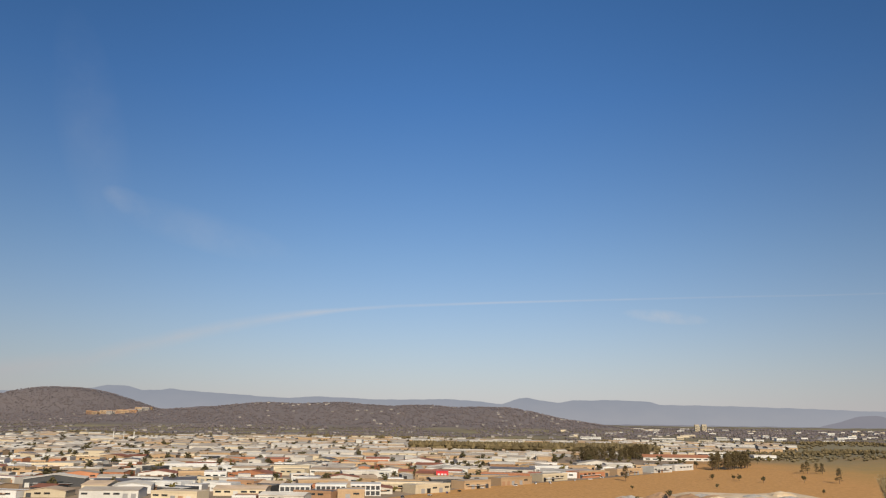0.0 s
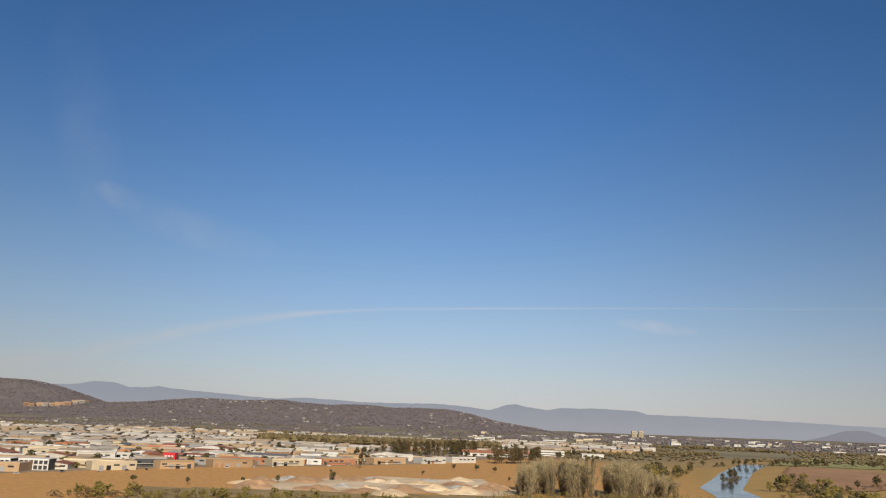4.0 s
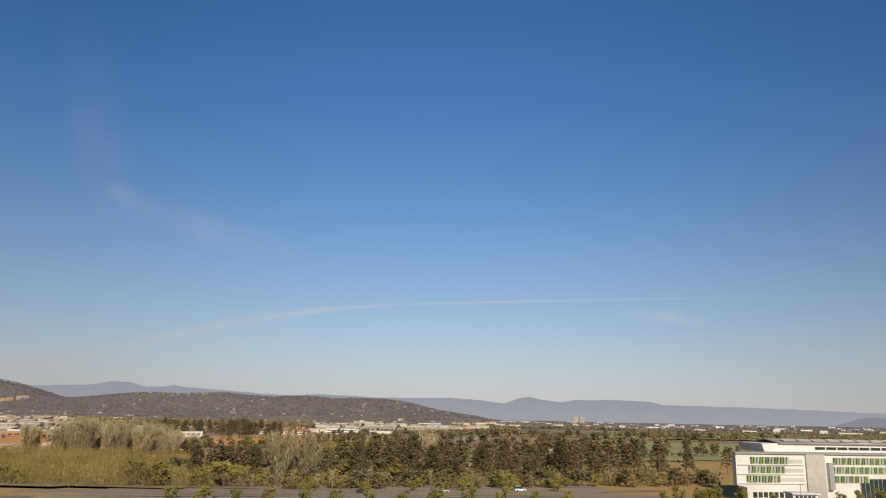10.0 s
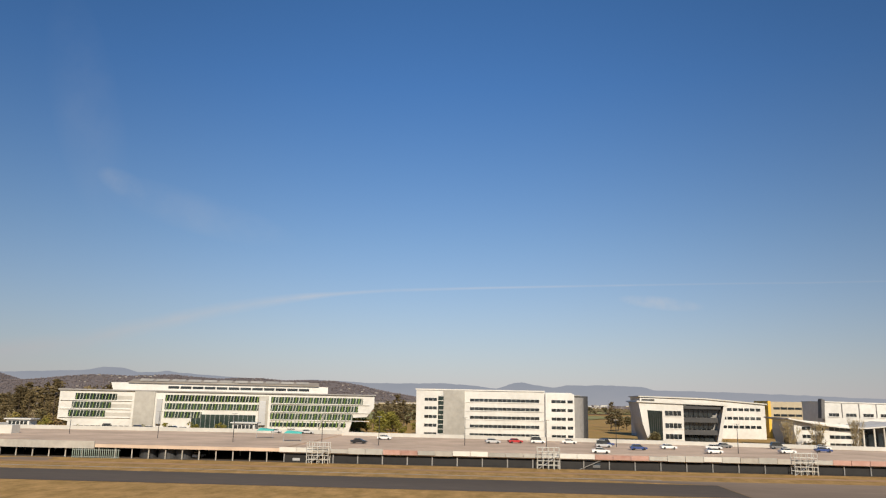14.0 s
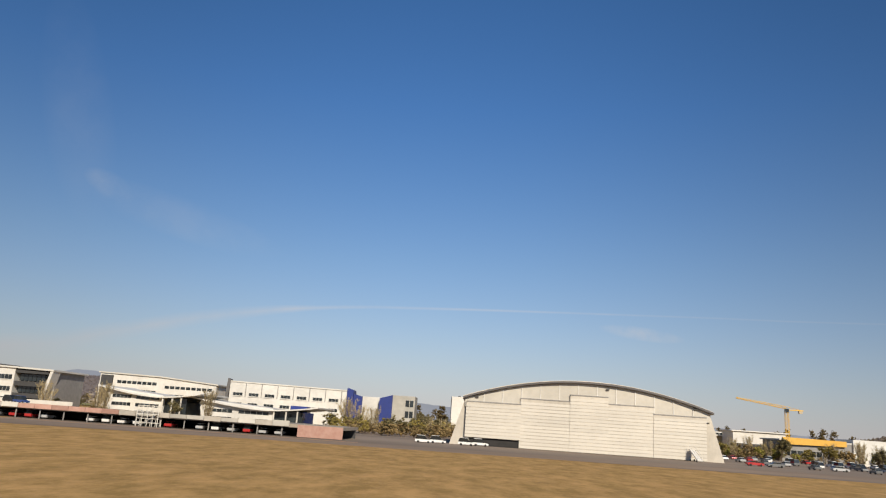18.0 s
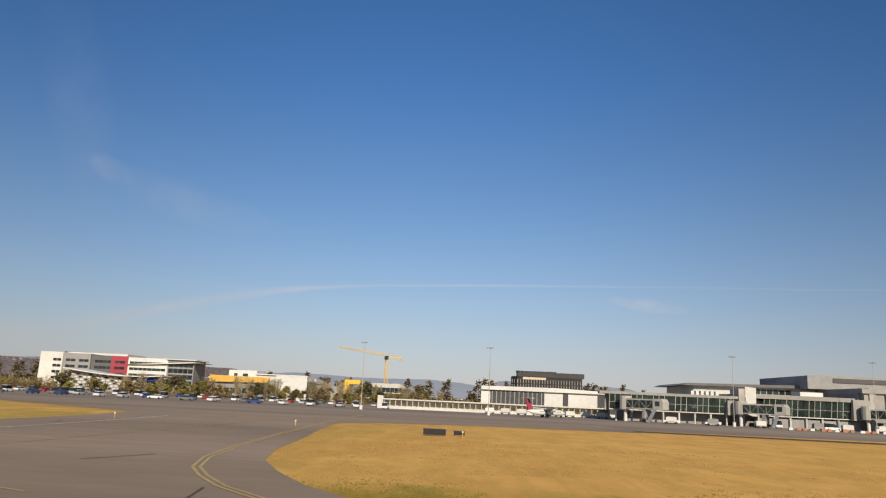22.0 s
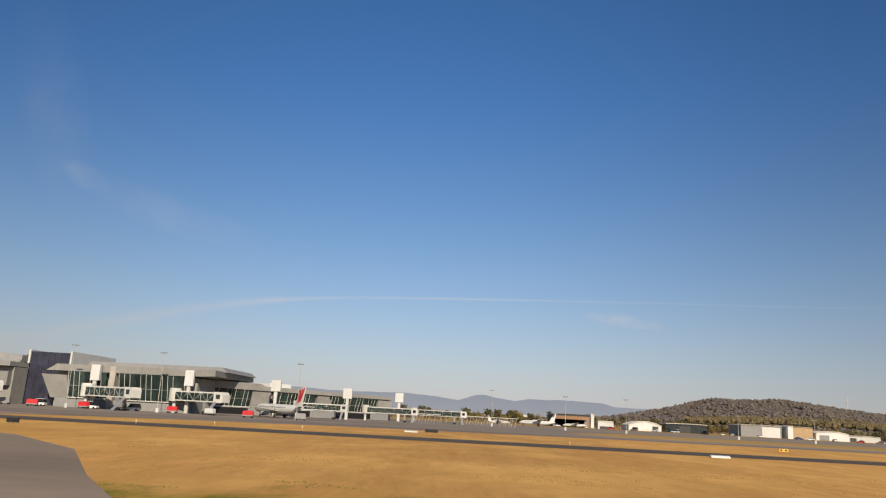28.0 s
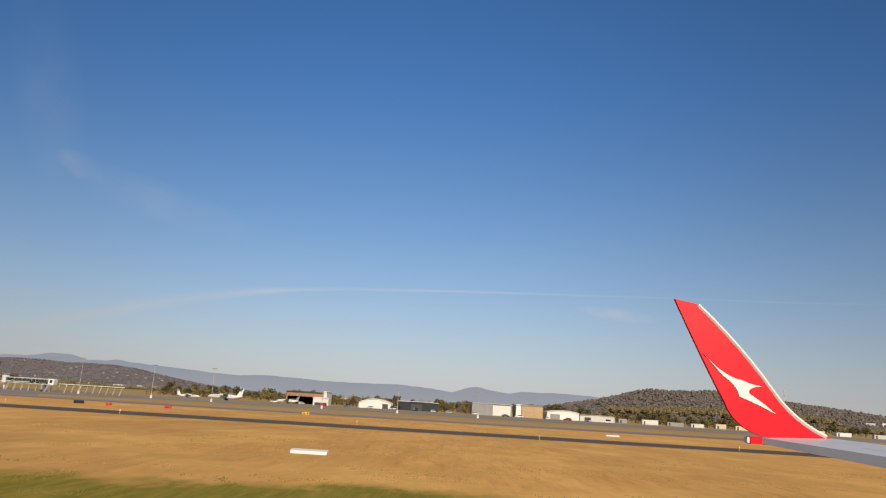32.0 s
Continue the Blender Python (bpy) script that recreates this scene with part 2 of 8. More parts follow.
M["yellow"] = surf("yellow", (0.76, 0.46, 0.06), (0.68, 0.40, 0.05), 0.6, 0.6)
M["blue"] = surf("blue", (0.022, 0.042, 0.22), (0.018, 0.034, 0.18), 0.6, 0.5)
M["sky_blue"] = surf("sky_blue", (0.20, 0.38, 0.58), (0.17, 0.33, 0.5), 0.6, 0.6)
M["amber"] = surf("amber", (0.64, 0.37, 0.07), (0.56, 0.32, 0.06), 0.6, 0.7)
M["screen_green"] = surf("screen_green", (0.30, 0.37, 0.31), (0.25, 0.31, 0.26), 0.6, 0.7, vary=0.15)
M["teal"] = surf("teal", (0.06, 0.42, 0.40), (0.05, 0.34, 0.33), 0.6, 0.6)
M["green"] = surf("green", (0.30, 0.43, 0.12), (0.25, 0.37, 0.10), 0.6, 0.6, vary=0.3)
M["grey"] = surf("grey", (0.30, 0.29, 0.28), (0.24, 0.235, 0.23), 0.6, 0.7, 0.1, vary=0.15)
M["dark"] = surf("dark", (0.06, 0.06, 0.062), (0.045, 0.045, 0.047), 0.6, 0.6, vary=0.2)
M["charcoal"] = surf("charcoal", (0.14, 0.135, 0.135), (0.11, 0.107, 0.107), 0.6, 0.7, vary=0.1)
M["black"] = surf("black", (0.018, 0.017, 0.017), (0.013, 0.012, 0.012), 0.6, 0.6)
M["steel"] = surf("steel", (0.55, 0.55, 0.55), (0.45, 0.45, 0.45), 1.0, 0.4, metal=0.6)
M["terminal"] = surf("terminal", (0.315, 0.298, 0.27), (0.265, 0.25, 0.225), 0.5, 0.8, 0.1, big=0.3, big_scale=0.1, vary=0.12)
M["roof_tan"] = ribbed("roof_tan", (0.56, 0.42, 0.29), 0.5, 0.75, 0.3)
M["fin_pale"] = surf("fin_pale", (0.68, 0.70, 0.60), (0.60, 0.62, 0.52), 0.6, 0.6, vary=0.2)
M["roof_white"] = ribbed("roof_white", (0.72, 0.66, 0.56), 0.5, 0.7, 0.2)
M["roof_grey"] = ribbed("roof_grey", (0.47, 0.41, 0.34), 0.5, 0.75, 0.35)
M["roof_dark"] = ribbed("roof_dark", (0.15, 0.14, 0.14), 0.5, 0.5, 0.35)
M["roof_red"] = surf("roof_red", (0.36, 0.14, 0.08), (0.28, 0.11, 0.065), 1.0, 0.85, 0.2, vary=0.3)
M["glass"] = window_glass("glass")
M["glass_green"] = window_glass("glass_green", (0.022, 0.034, 0.03), 0.05, 0.5)
M["glass_blue"] = window_glass("glass_blue", (0.03, 0.03, 0.05))
M["bark"] = surf("bark", (0.16, 0.12, 0.09), (0.10, 0.075, 0.055), 2.0, 0.95, 0.4, vary=0.2)
M["water"] = surf("water", (0.03, 0.04, 0.05), (0.035, 0.045, 0.055), 0.05, 0.1, 0.0, big=0.1, spec=0.6)
M["sand"] = surf("sand", (0.54, 0.375, 0.205), (0.66, 0.54, 0.38), 0.06, 0.95, 0.3, big=0.4, big_scale=0.02)
M["verge"] = surf("verge", (0.27, 0.245, 0.07), (0.34, 0.27, 0.10), 0.3, 0.95, 0.2, big=0.35, big_scale=0.05)
M["plough"] = surf("plough", (0.36, 0.20, 0.095), (0.30, 0.165, 0.078), 0.15, 0.95, 0.2, big=0.3, big_scale=0.015)
M["pasture"] = surf("pasture", (0.235, 0.235, 0.08), (0.29, 0.26, 0.10), 0.05, 0.95, 0.2, big=0.35, big_scale=0.012)
M["yard"] = surf("yard", (0.33, 0.25, 0.175), (0.26, 0.20, 0.14), 0.1, 0.95, 0.1, spec=0.1, big=0.5, big_scale=0.02)
M["gable_pale"] = surf("gable_pale", (0.52, 0.49, 0.435), (0.47, 0.445, 0.395), 0.5, 0.75, 0.1, big=0.2, big_scale=0.1)
M["barrier_pink"] = surf("barrier_pink", (0.38, 0.21, 0.165), (0.47, 0.30, 0.25), 0.8, 0.85, vary=0.25)
M["undergrowth"] = surf("undergrowth", (0.32, 0.215, 0.09), (0.22, 0.165, 0.06), 0.4, 0.95, 0.4, big=0.4, big_scale=0.05)
M["dirt"] = surf("dirt", (0.34, 0.20, 0.11), (0.42, 0.27, 0.15), 0.15, 0.95, 0.3, big=0.4, big_scale=0.02)
M["paint_white"] = surf("paint_white", (0.62, 0.60, 0.56), (0.42, 0.40, 0.37), 0.8, 0.7)
M["paint_yellow"] = surf("paint_yellow", (0.50, 0.36, 0.12), (0.34, 0.26, 0.12), 0.8, 0.75)
M["tyre"] = surf("tyre", (0.02, 0.02, 0.02), (0.03, 0.03, 0.03), 2.0, 0.9)


def leafy(name, c1, c2, rough=0.75, vary=0.3, low=0.6, high=1.3, through_leaf=0.3):
    """Foliage, with each clump its own tone."""
    m = surf(name, c1, c2, 0.9, rough, vary=vary, big=0.2, big_scale=0.2, spec=0.2)
    t = m.node_tree
    b = t.nodes["Principled BSDF"]
    old = b.inputs["Base Color"].links[0].from_socket
    isl = node(t, "ShaderNodeNewGeometry").outputs["Random Per Island"]
    col = mixed(t, 1.0, old, ramp(t, isl, [(0.0, low), (1.0, high)]), "MULTIPLY")
    t.links.new(col, b.inputs["Base Color"])
    # thin leaves let some light through
    thin = node(t, "ShaderNodeBsdfTranslucent", {"Color": col})
    mix = node(t, "ShaderNodeMixShader", {0: through_leaf, 1: b.outputs[0], 2: thin.outputs[0]})
    t.links.new(mix.outputs[0], t.nodes["Material Output"].inputs["Surface"])
    return m


M["pine"] = leafy("pine", (0.155, 0.12, 0.058), (0.225, 0.17, 0.085))
M["estate_house"] = surf("estate_house", (0.38, 0.34, 0.30), (0.30, 0.27, 0.235), 0.05, 0.8, vary=0.2)
M["euc"] = leafy("euc", (0.135, 0.118, 0.055), (0.20, 0.165, 0.08))
M["spring"] = leafy("spring", (0.25, 0.235, 0.045), (0.33, 0.29, 0.07), low=0.65, high=1.25)
M["willow"] = leafy("willow", (0.33, 0.265, 0.075), (0.25, 0.20, 0.06), low=0.75, high=1.2)
M["bare"] = leafy("bare", (0.54, 0.44, 0.26), (0.42, 0.34, 0.19))
M["scrub"] = leafy("scrub", (0.21, 0.15, 0.07), (0.29, 0.21, 0.095))
M["sapling"] = leafy("sapling", (0.42, 0.33, 0.095), (0.34, 0.265, 0.078), low=0.8, high=1.2)
M["sapling_brown"] = leafy("sapling_brown", (0.38, 0.28, 0.125), (0.30, 0.22, 0.095), low=0.8, high=1.2)
M["plain_tree"] = leafy("plain_tree", (0.15, 0.12, 0.065), (0.21, 0.165, 0.09), 0.9, 0.0, 0.75, 1.2, 0.15)
# distance haze is mixed into the base colour of the far woods
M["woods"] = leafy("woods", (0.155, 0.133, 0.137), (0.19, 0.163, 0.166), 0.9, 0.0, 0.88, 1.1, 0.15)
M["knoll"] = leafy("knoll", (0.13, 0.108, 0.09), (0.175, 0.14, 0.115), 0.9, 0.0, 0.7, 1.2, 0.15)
# far brown trees, their colour greyed the same way to imitate haze
M["woods_brown_hazed"] = leafy("woods_brown_hazed", (0.215, 0.178, 0.172), (0.18, 0.15, 0.147), 0.9, 0.0, 0.88, 1.1, 0.15)


def field_material():
    """Dry mown grass; greener along the runway, olive and brown country further off."""
    m = surf("field", (0.64, 0.335, 0.098), (0.50, 0.248, 0.07), 0.5, 0.95, 0.3, big=0.35, big_scale=0.03, spec=0.1, stretch=(1.0, 0.14, 1))
    t = m.node_tree
    b = t.nodes["Principled BSDF"]
    dry = b.inputs["Base Color"].links[0].from_socket
    where = place(t)
    sep = node(t, "ShaderNodeSeparateXYZ", {0: where}).outputs
    patch = node(t, "ShaderNodeTexNoise", {"Scale": 0.06, "Detail": 5.0, "Vector": where}).outputs[0]
    tuft = node(t, "ShaderNodeTexNoise", {"Scale": 1.3, "Detail": 6.0, "Roughness": 0.7, "Vector": node(t, "ShaderNodeMapping", {0: where, 3: (1.2, 0.13, 1)}).outputs[0]}).outputs[0]
    dry = mixed(t, ramp(t, tuft, [(0.48, 0.0), (0.68, 0.8)]), dry, rgba((0.33, 0.185, 0.05)))
    dry = mixed(t, ramp(t, node(t, "ShaderNodeTexNoise", {"Scale": 0.09, "Detail": 6.0, "Roughness": 0.65, "Vector": node(t, "ShaderNodeMapping", {0: where, 3: (0.9, 0.5, 1)}).outputs[0]}).outputs[0], [(0.45, 0.0), (0.62, 0.8)]), dry, rgba((0.68, 0.385, 0.115)))
    blot = node(t, "ShaderNodeTexNoise", {"Scale": 0.35, "Detail": 7.0, "Roughness": 0.75, "Vector": node(t, "ShaderNodeMapping", {0: where, 3: (0.8, 0.4, 1)}).outputs[0]}).outputs[0]
    dry = mixed(t, ramp(t, blot, [(0.44, 0.0), (0.62, 0.65)]), dry, rgba((0.48, 0.265, 0.07)))
    straw = maths(t, "MULTIPLY", maths(t, "DIVIDE", maths(t, "SUBTRACT", 1800.0, sep[0]), 160.0, 0, True), maths(t, "DIVIDE", maths(t, "SUBTRACT", sep[0], 1380.0), 60.0, 0, True))
    dry = mixed(t, maths(t, "MULTIPLY", straw, 0.45), dry, mixed(t, ramp(t, blot, [(0.4, 0.0), (0.62, 1.0)]), rgba((0.64, 0.40, 0.10)), rgba((0.44, 0.28, 0.06))))
    lush = mixed(t, ramp(t, tuft, [(0.4, 0.0), (0.65, 1.0)]), rgba((0.16, 0.132, 0.012)), rgba((0.28, 0.20, 0.027)))
    edge = maths(t, "ADD", maths(t, "ADD", sep[1], maths(t, "MULTIPLY_ADD", patch, 26.0, -13.0)), maths(t, "MULTIPLY_ADD", blot, 20.0, -10.0))
    # rank olive grass beside the first link, rough grazing land off the airfield
    west = maths(t, "MULTIPLY", maths(t, "DIVIDE", maths(t, "SUBTRACT", 1490.0, sep[0]), 20.0, 0, True), maths(t, "DIVIDE", maths(t, "SUBTRACT", sep[0], 1330.0), 60.0, 0, True))
    brown = maths(t, "DIVIDE", maths(t, "SUBTRACT", 1390.0, sep[0]), 80.0, 0, True)
    dry = mixed(t, maths(t, "MULTIPLY", brown, 0.9), dry, mixed(t, ramp(t, blot, [(0.38, 0.0), (0.6, 1.0)]), rgba((0.47, 0.295, 0.12)), rgba((0.26, 0.17, 0.06))))
    dry = mixed(t, maths(t, "MULTIPLY", west, ramp(t, maths(t, "MULTIPLY_ADD", blot, 0.6, maths(t, "MULTIPLY", patch, 0.4)), [(0.4, 0.0), (0.58, 0.75)])), dry, rgba((0.27, 0.215, 0.045)))
    rough_land = mixed(t, ramp(t, blot, [(0.4, 0.0), (0.62, 1.0)]), rgba((0.54, 0.295, 0.108)), rgba((0.42, 0.225, 0.078)))
    plain = maths(t, "MULTIPLY", maths(t, "DIVIDE", maths(t, "SUBTRACT", sep[0], 400.0), 160.0, 0, True), ramp(t, patch, [(0.35, 0.9), (0.65, 0.45)]))
    rough_land = mixed(t, plain, rough_land, mixed(t, blot, rgba((0.25, 0.195, 0.06)), rgba((0.35, 0.24, 0.095))))
    dry = mixed(t, maths(t, "DIVIDE", maths(t, "SUBTRACT", sep[1], 180.0), 70.0, 0, True), dry, rough_land)
    near = maths(t, "DIVIDE", maths(t, "SUBTRACT", 36.0, edge), 5.0, 0, True)
    # the green band lies along the runway, north of the first link
    near = maths(t, "MULTIPLY", near, maths(t, "DIVIDE", maths(t, "ADD", sep[1], 90.0), 40.0, 0, True))
    near = maths(t, "MULTIPLY", near, maths(t, "DIVIDE", maths(t, "SUBTRACT", sep[0], 1440.0), 60.0, 0, True))
    col = mixed(t, near, dry, lush)
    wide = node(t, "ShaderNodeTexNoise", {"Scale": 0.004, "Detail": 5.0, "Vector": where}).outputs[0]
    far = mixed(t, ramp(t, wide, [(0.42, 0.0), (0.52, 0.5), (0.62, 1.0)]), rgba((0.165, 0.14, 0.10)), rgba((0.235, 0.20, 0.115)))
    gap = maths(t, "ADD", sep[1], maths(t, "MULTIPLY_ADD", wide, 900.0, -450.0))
    # hill slopes share the woods' greyed colours, with the haze painted in
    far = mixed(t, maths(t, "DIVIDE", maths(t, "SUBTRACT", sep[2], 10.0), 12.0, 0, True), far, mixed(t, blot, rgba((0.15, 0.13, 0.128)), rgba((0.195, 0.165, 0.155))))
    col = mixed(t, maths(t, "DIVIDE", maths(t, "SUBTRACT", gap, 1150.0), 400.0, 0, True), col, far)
    t.links.new(col, b.inputs["Base Color"])
    return m


M["field"] = field_material()


# ---- building blocks ----
class Shape:
    """Collects faces for one mesh."""

    def __init__(self):
        self.v, self.f, self.m, self.slot = [], [], [], 0

    def add(self, verts, faces):
        n = len(self.v)
        self.v.extend(tuple(p) for p in verts)
        self.f.extend(tuple(n + i for i in q) for q in faces)
        self.m.extend([self.slot] * len(faces))
        return self

    def box(self, x0, x1, y0, y1, z0, z1):
        return self.add([(x0, y0, z0), (x1, y0, z0), (x1, y1, z0), (x0, y1, z0), (x0, y0, z1), (x1, y0, z1), (x1, y1, z1), (x0, y1, z1)],
                        [(0, 3, 2, 1), (4, 5, 6, 7), (0, 1, 5, 4), (1, 2, 6, 5), (2, 3, 7, 6), (3, 0, 4, 7)])

    def prism(self, poly, z0, z1):
        n = len(poly)
        return self.add([(x, y, z0) for x, y in poly] + [(x, y, z1) for x, y in poly],
                        [tuple(range(n))[::-1], tuple(range(n, 2 * n))] + [(i, (i + 1) % n, n + (i + 1) % n, n + i) for i in range(n)])

    def slab(self, prof, y0, y1):
        """An outline in x and z, pulled along y."""
        n = len(prof)
        return self.add([(x, y0, z) for x, z in prof] + [(x, y1, z) for x, z in prof],
                        [tuple(range(n)), tuple(range(n, 2 * n))[::-1]] + [((i + 1) % n, i, n + i, n + (i + 1) % n) for i in range(n)])

    def side(self, prof, x0, x1):
        """An outline in y and z, pulled along x."""
        n = len(prof)
        return self.add([(x0, y, z) for y, z in prof] + [(x1, y, z) for y, z in prof],
                        [tuple(range(n))[::-1], tuple(range(n, 2 * n))] + [(i, (i + 1) % n, n + (i + 1) % n, n + i) for i in range(n)])

    def rod(self, p, q, r, r2=None, n=6):
        p, q = Vector(p), Vector(q)
        r2 = r if r2 is None else r2
        turn = (q - p).to_track_quat("Z", "Y")
        ring = [turn @ Vector((math.cos(2 * math.pi * i / n), math.sin(2 * math.pi * i / n), 0)) for i in range(n)]
        return self.add([p + d * r for d in ring] + [q + d * r2 for d in ring],
                        [tuple(range(n))[::-1], tuple(range(n, 2 * n))] + [(i, (i + 1) % n, n + (i + 1) % n, n + i) for i in range(n)])

    def mesh(self, name, material):
        me = bpy.data.meshes.new(name)
        me.from_pydata(self.v, [], self.f)
        for m in material if isinstance(material, list) else [material]:
            me.materials.append(m)
        if isinstance(material, list):
            me.polygons.foreach_set("material_index", self.m)
        return me


def put(x, y, z=0.0, turn=0.0, size=1.0):
    """A pose on the plan, which is drawn in full metres and built at the model's scale S."""
    return pose(x * S, y * S, z * S, 0, 0, turn) @ Matrix.Diagonal((S * size, S * size, S * size, 1))


def part(name, shape, material, parent, label="", at=None):
    me = shape if isinstance(shape, bpy.types.Mesh) else shape.mesh(name, material)
    ob = new(name, me)
    ob.parent = parent
    if at is not None:
        ob.matrix_basis = at
    if label:
        ob["label"] = label
    return ob


def thing(name, x, y, z=0.0, turn=0.0, label="", category="", group="", kind=""):
    ob = new(name)
    ob.empty_display_size = 0.5
    ob.matrix_basis = put(x, y, z, turn)
    return tagged(ob, label, category, group, kind)


def solid(name, shape, material, label="", category="", group="", kind=""):
    ob = new(name, shape.mesh(name, material))
    ob.matrix_basis = put(0, 0)
    return tagged(ob, label, category, group, kind)


def smooth(a, b, v):
    v = min(max((v - a) / (b - a), 0.0), 1.0)
    return v * v * (3 - 2 * v)


def bell(x, y, cx, cy, rx, ry):
    return math.exp(-((x - cx) / rx) ** 2 - ((y - cy) / ry) ** 2)


def height(x, y):
    """Height of the land: flat airfield, a low river plain, wooded hills."""
    if y < 150:
        return 0.0
    low = -8 * smooth(250, 420, y) * (1 - smooth(540, 760, x)) * (1 - smooth(1500, 2300, y))
    h = low
    h += 238 * math.exp(-(abs(x + 2960) / 560) ** 2.5 - ((y - 5100) / 800) ** 2)
    h += 131 * math.exp(-((y - 4350) / 700) ** 2) * smooth(-2900, -1300, x) * (1 - smooth(-150, 1000, x)) * (0.95 + 0.04 * math.sin(x / 210.0) + 0.03 * math.sin(x / 77.0))
    h += 64 * math.exp(-abs((x - 2640) / 310) ** 2.4 - ((y - 2150) / 330) ** 2) + 9 * bell(x, y, 2560, 2080, 70, 140) + 6 * bell(x, y, 2760, 2060, 50, 120)
    h += 64 * bell(x, y, 3110, 2360, 420, 380)
    h += 40 * bell(x, y, 4200, 3300, 900, 600)
    h += 165 * math.exp(-((y - 6700) / 650) ** 2) * smooth(-3600, -2200, x) * (1 - smooth(-1500, 1050, x)) * (0.96 + 0.05 * math.sin(x / 170.0) + 0.03 * math.sin(x / 61.0))
    if y > 1300:
        h += 9 * smooth(1300, 2600, y) * (noise.noise((x / 340, y / 340, 0.3)) + 0.5 * noise.noise((x / 120, y / 120, 1.3)))
    return h


# ---- ground ----
def build_ground():
    xs = [-7000, -6000, -5200] + [-4600 + 60 * i for i in range(188)] + [7200, 8000, 9000]
    ys = [-1200 + 120 * i for i in range(11)] + [150 + 54 * i for i in range(89)] + [5100 + 300 * i for i in range(13)]
    verts = [(x, y, height(x, y)) for y in ys for x in xs]
    nx = len(xs)
    faces = [(j * nx + i, j * nx + i + 1, (j + 1) * nx + i + 1, (j + 1) * nx + i) for j in range(len(ys) - 1) for i in range(nx - 1)]
    ob = solid("ground", Shape().add(verts, faces), M["field"], "dry brown mown grass and open country reaching the hills", "ground", kind="structure")
    for p in ob.data.polygons:
        p.use_smooth = True


build_ground()


def inside(poly, x, y):
    hit = False
    for i in range(len(poly)):
        (x0, y0), (x1, y1) = poly[i], poly[i - 1]
        if (y0 > y) != (y1 > y) and x < (x1 - x0) * (y - y0) / (y1 - y0) + x0:
            hit = not hit
    return hit


def parcel(name, poly, material, label, category):
    """A patch of land that follows the height of the ground."""
    step, s, ids = 9.0, Shape(), {}
    for i in range(int((max(p[0] for p in poly) - min(p[0] for p in poly)) / step) + 1):
        for j in range(int((max(p[1] for p in poly) - min(p[1] for p in poly)) / step) + 1):
            x, y = min(p[0] for p in poly) + i * step, min(p[1] for p in poly) + j * step
            if not inside(poly, x + step / 2, y + step / 2):
                continue
            quad = []
            for u, v in ((i, j), (i + 1, j), (i + 1, j + 1), (i, j + 1)):
                if (u, v) not in ids:
                    ids[u, v] = len(s.v)
                    px, py = x + (u - i) * step, y + (v - j) * step
                    s.v.append((px, py, height(px, py) + 0.6))
                quad.append(ids[u, v])
            s.f.append(tuple(quad))
            s.m.append(0)
    return solid(name, s, material, label, category, kind="structure")


def flat(name, poly, z, material, label, category, kind="structure"):
    s = Shape().add([(x, y, z + (height(x, y) if y > 250 else 0)) for x, y in poly], [tuple(range(len(poly)))])
    return solid(name, s, material, label, category, kind=kind)


def strip(line, width):
    """A ribbon polygon along a line of points."""
    left, right = [], []
    for i, p in enumerate(line):
        a, b = Vector(line[max(i - 1, 0)]), Vector(line[min(i + 1, len(line) - 1)])
        d = (b - a).normalized()
        nrm = Vector((-d.y, d.x)) * width / 2
        left.append((p[0] + nrm.x, p[1] + nrm.y))
        right.append((p[0] - nrm.x, p[1] - nrm.y))
    return right + left[::-1]


def ribbon(name, line, width, z, material, label="", category="", parent=None):
    poly = strip(line, width)
    n = len(line)
    s = Shape().add([(x, y, z + height(x, y)) for x, y in poly], [(i, i + 1, 2 * n - 2 - i, 2 * n - 1 - i) for i in range(n - 1)])
    if parent:
        return part(name, s, material, parent)
    return solid(name, s, material, label, category, kind="structure")


def bend(p, c, q, n=10):
    """Points along a curve from p to q, drawn towards c."""
    return [((1 - k) ** 2 * p[0] + 2 * k * (1 - k) * c[0] + k * k * q[0], (1 - k) ** 2 * p[1] + 2 * k * (1 - k) * c[1] + k * k * q[1]) for k in (i / n for i in range(n + 1))]


# ---- airfield surfaces ----
runway = flat("runway", [(700, -30), (2700, -30), (2700, 25.0), (700, 25.0)], 0.02, M["asphalt_old"], "long worn grey asphalt runway", "runway")
flat("taxiway", [(500, 134), (1019, 134), (1019, 154), (500, 154)], 0.03, M["asphalt"], "dark asphalt taxiway beside dry grass", "taxiway")
flat("taxiway", [(1000, 116), (1019.2, 134), (1019.2, 154), (990, 160), (1130, 165), (1340, 186), (1340, 160), (1200, 152), (1110, 134), (1060, 112)], 0.025, M["asphalt_old"], "worn grey asphalt taxiway", "taxiway")
apron = flat("apron", [(1130, 165), (1345, 150), (1440, 152), (1470, 130), (1700, 142), (1735, 125), (1752, 146), (1790, 166), (1850, 182), (2500, 196), (2500, 470), (1130, 330)], 0.015, M["apron"], "broad grey-brown concrete and asphalt apron", "apron")
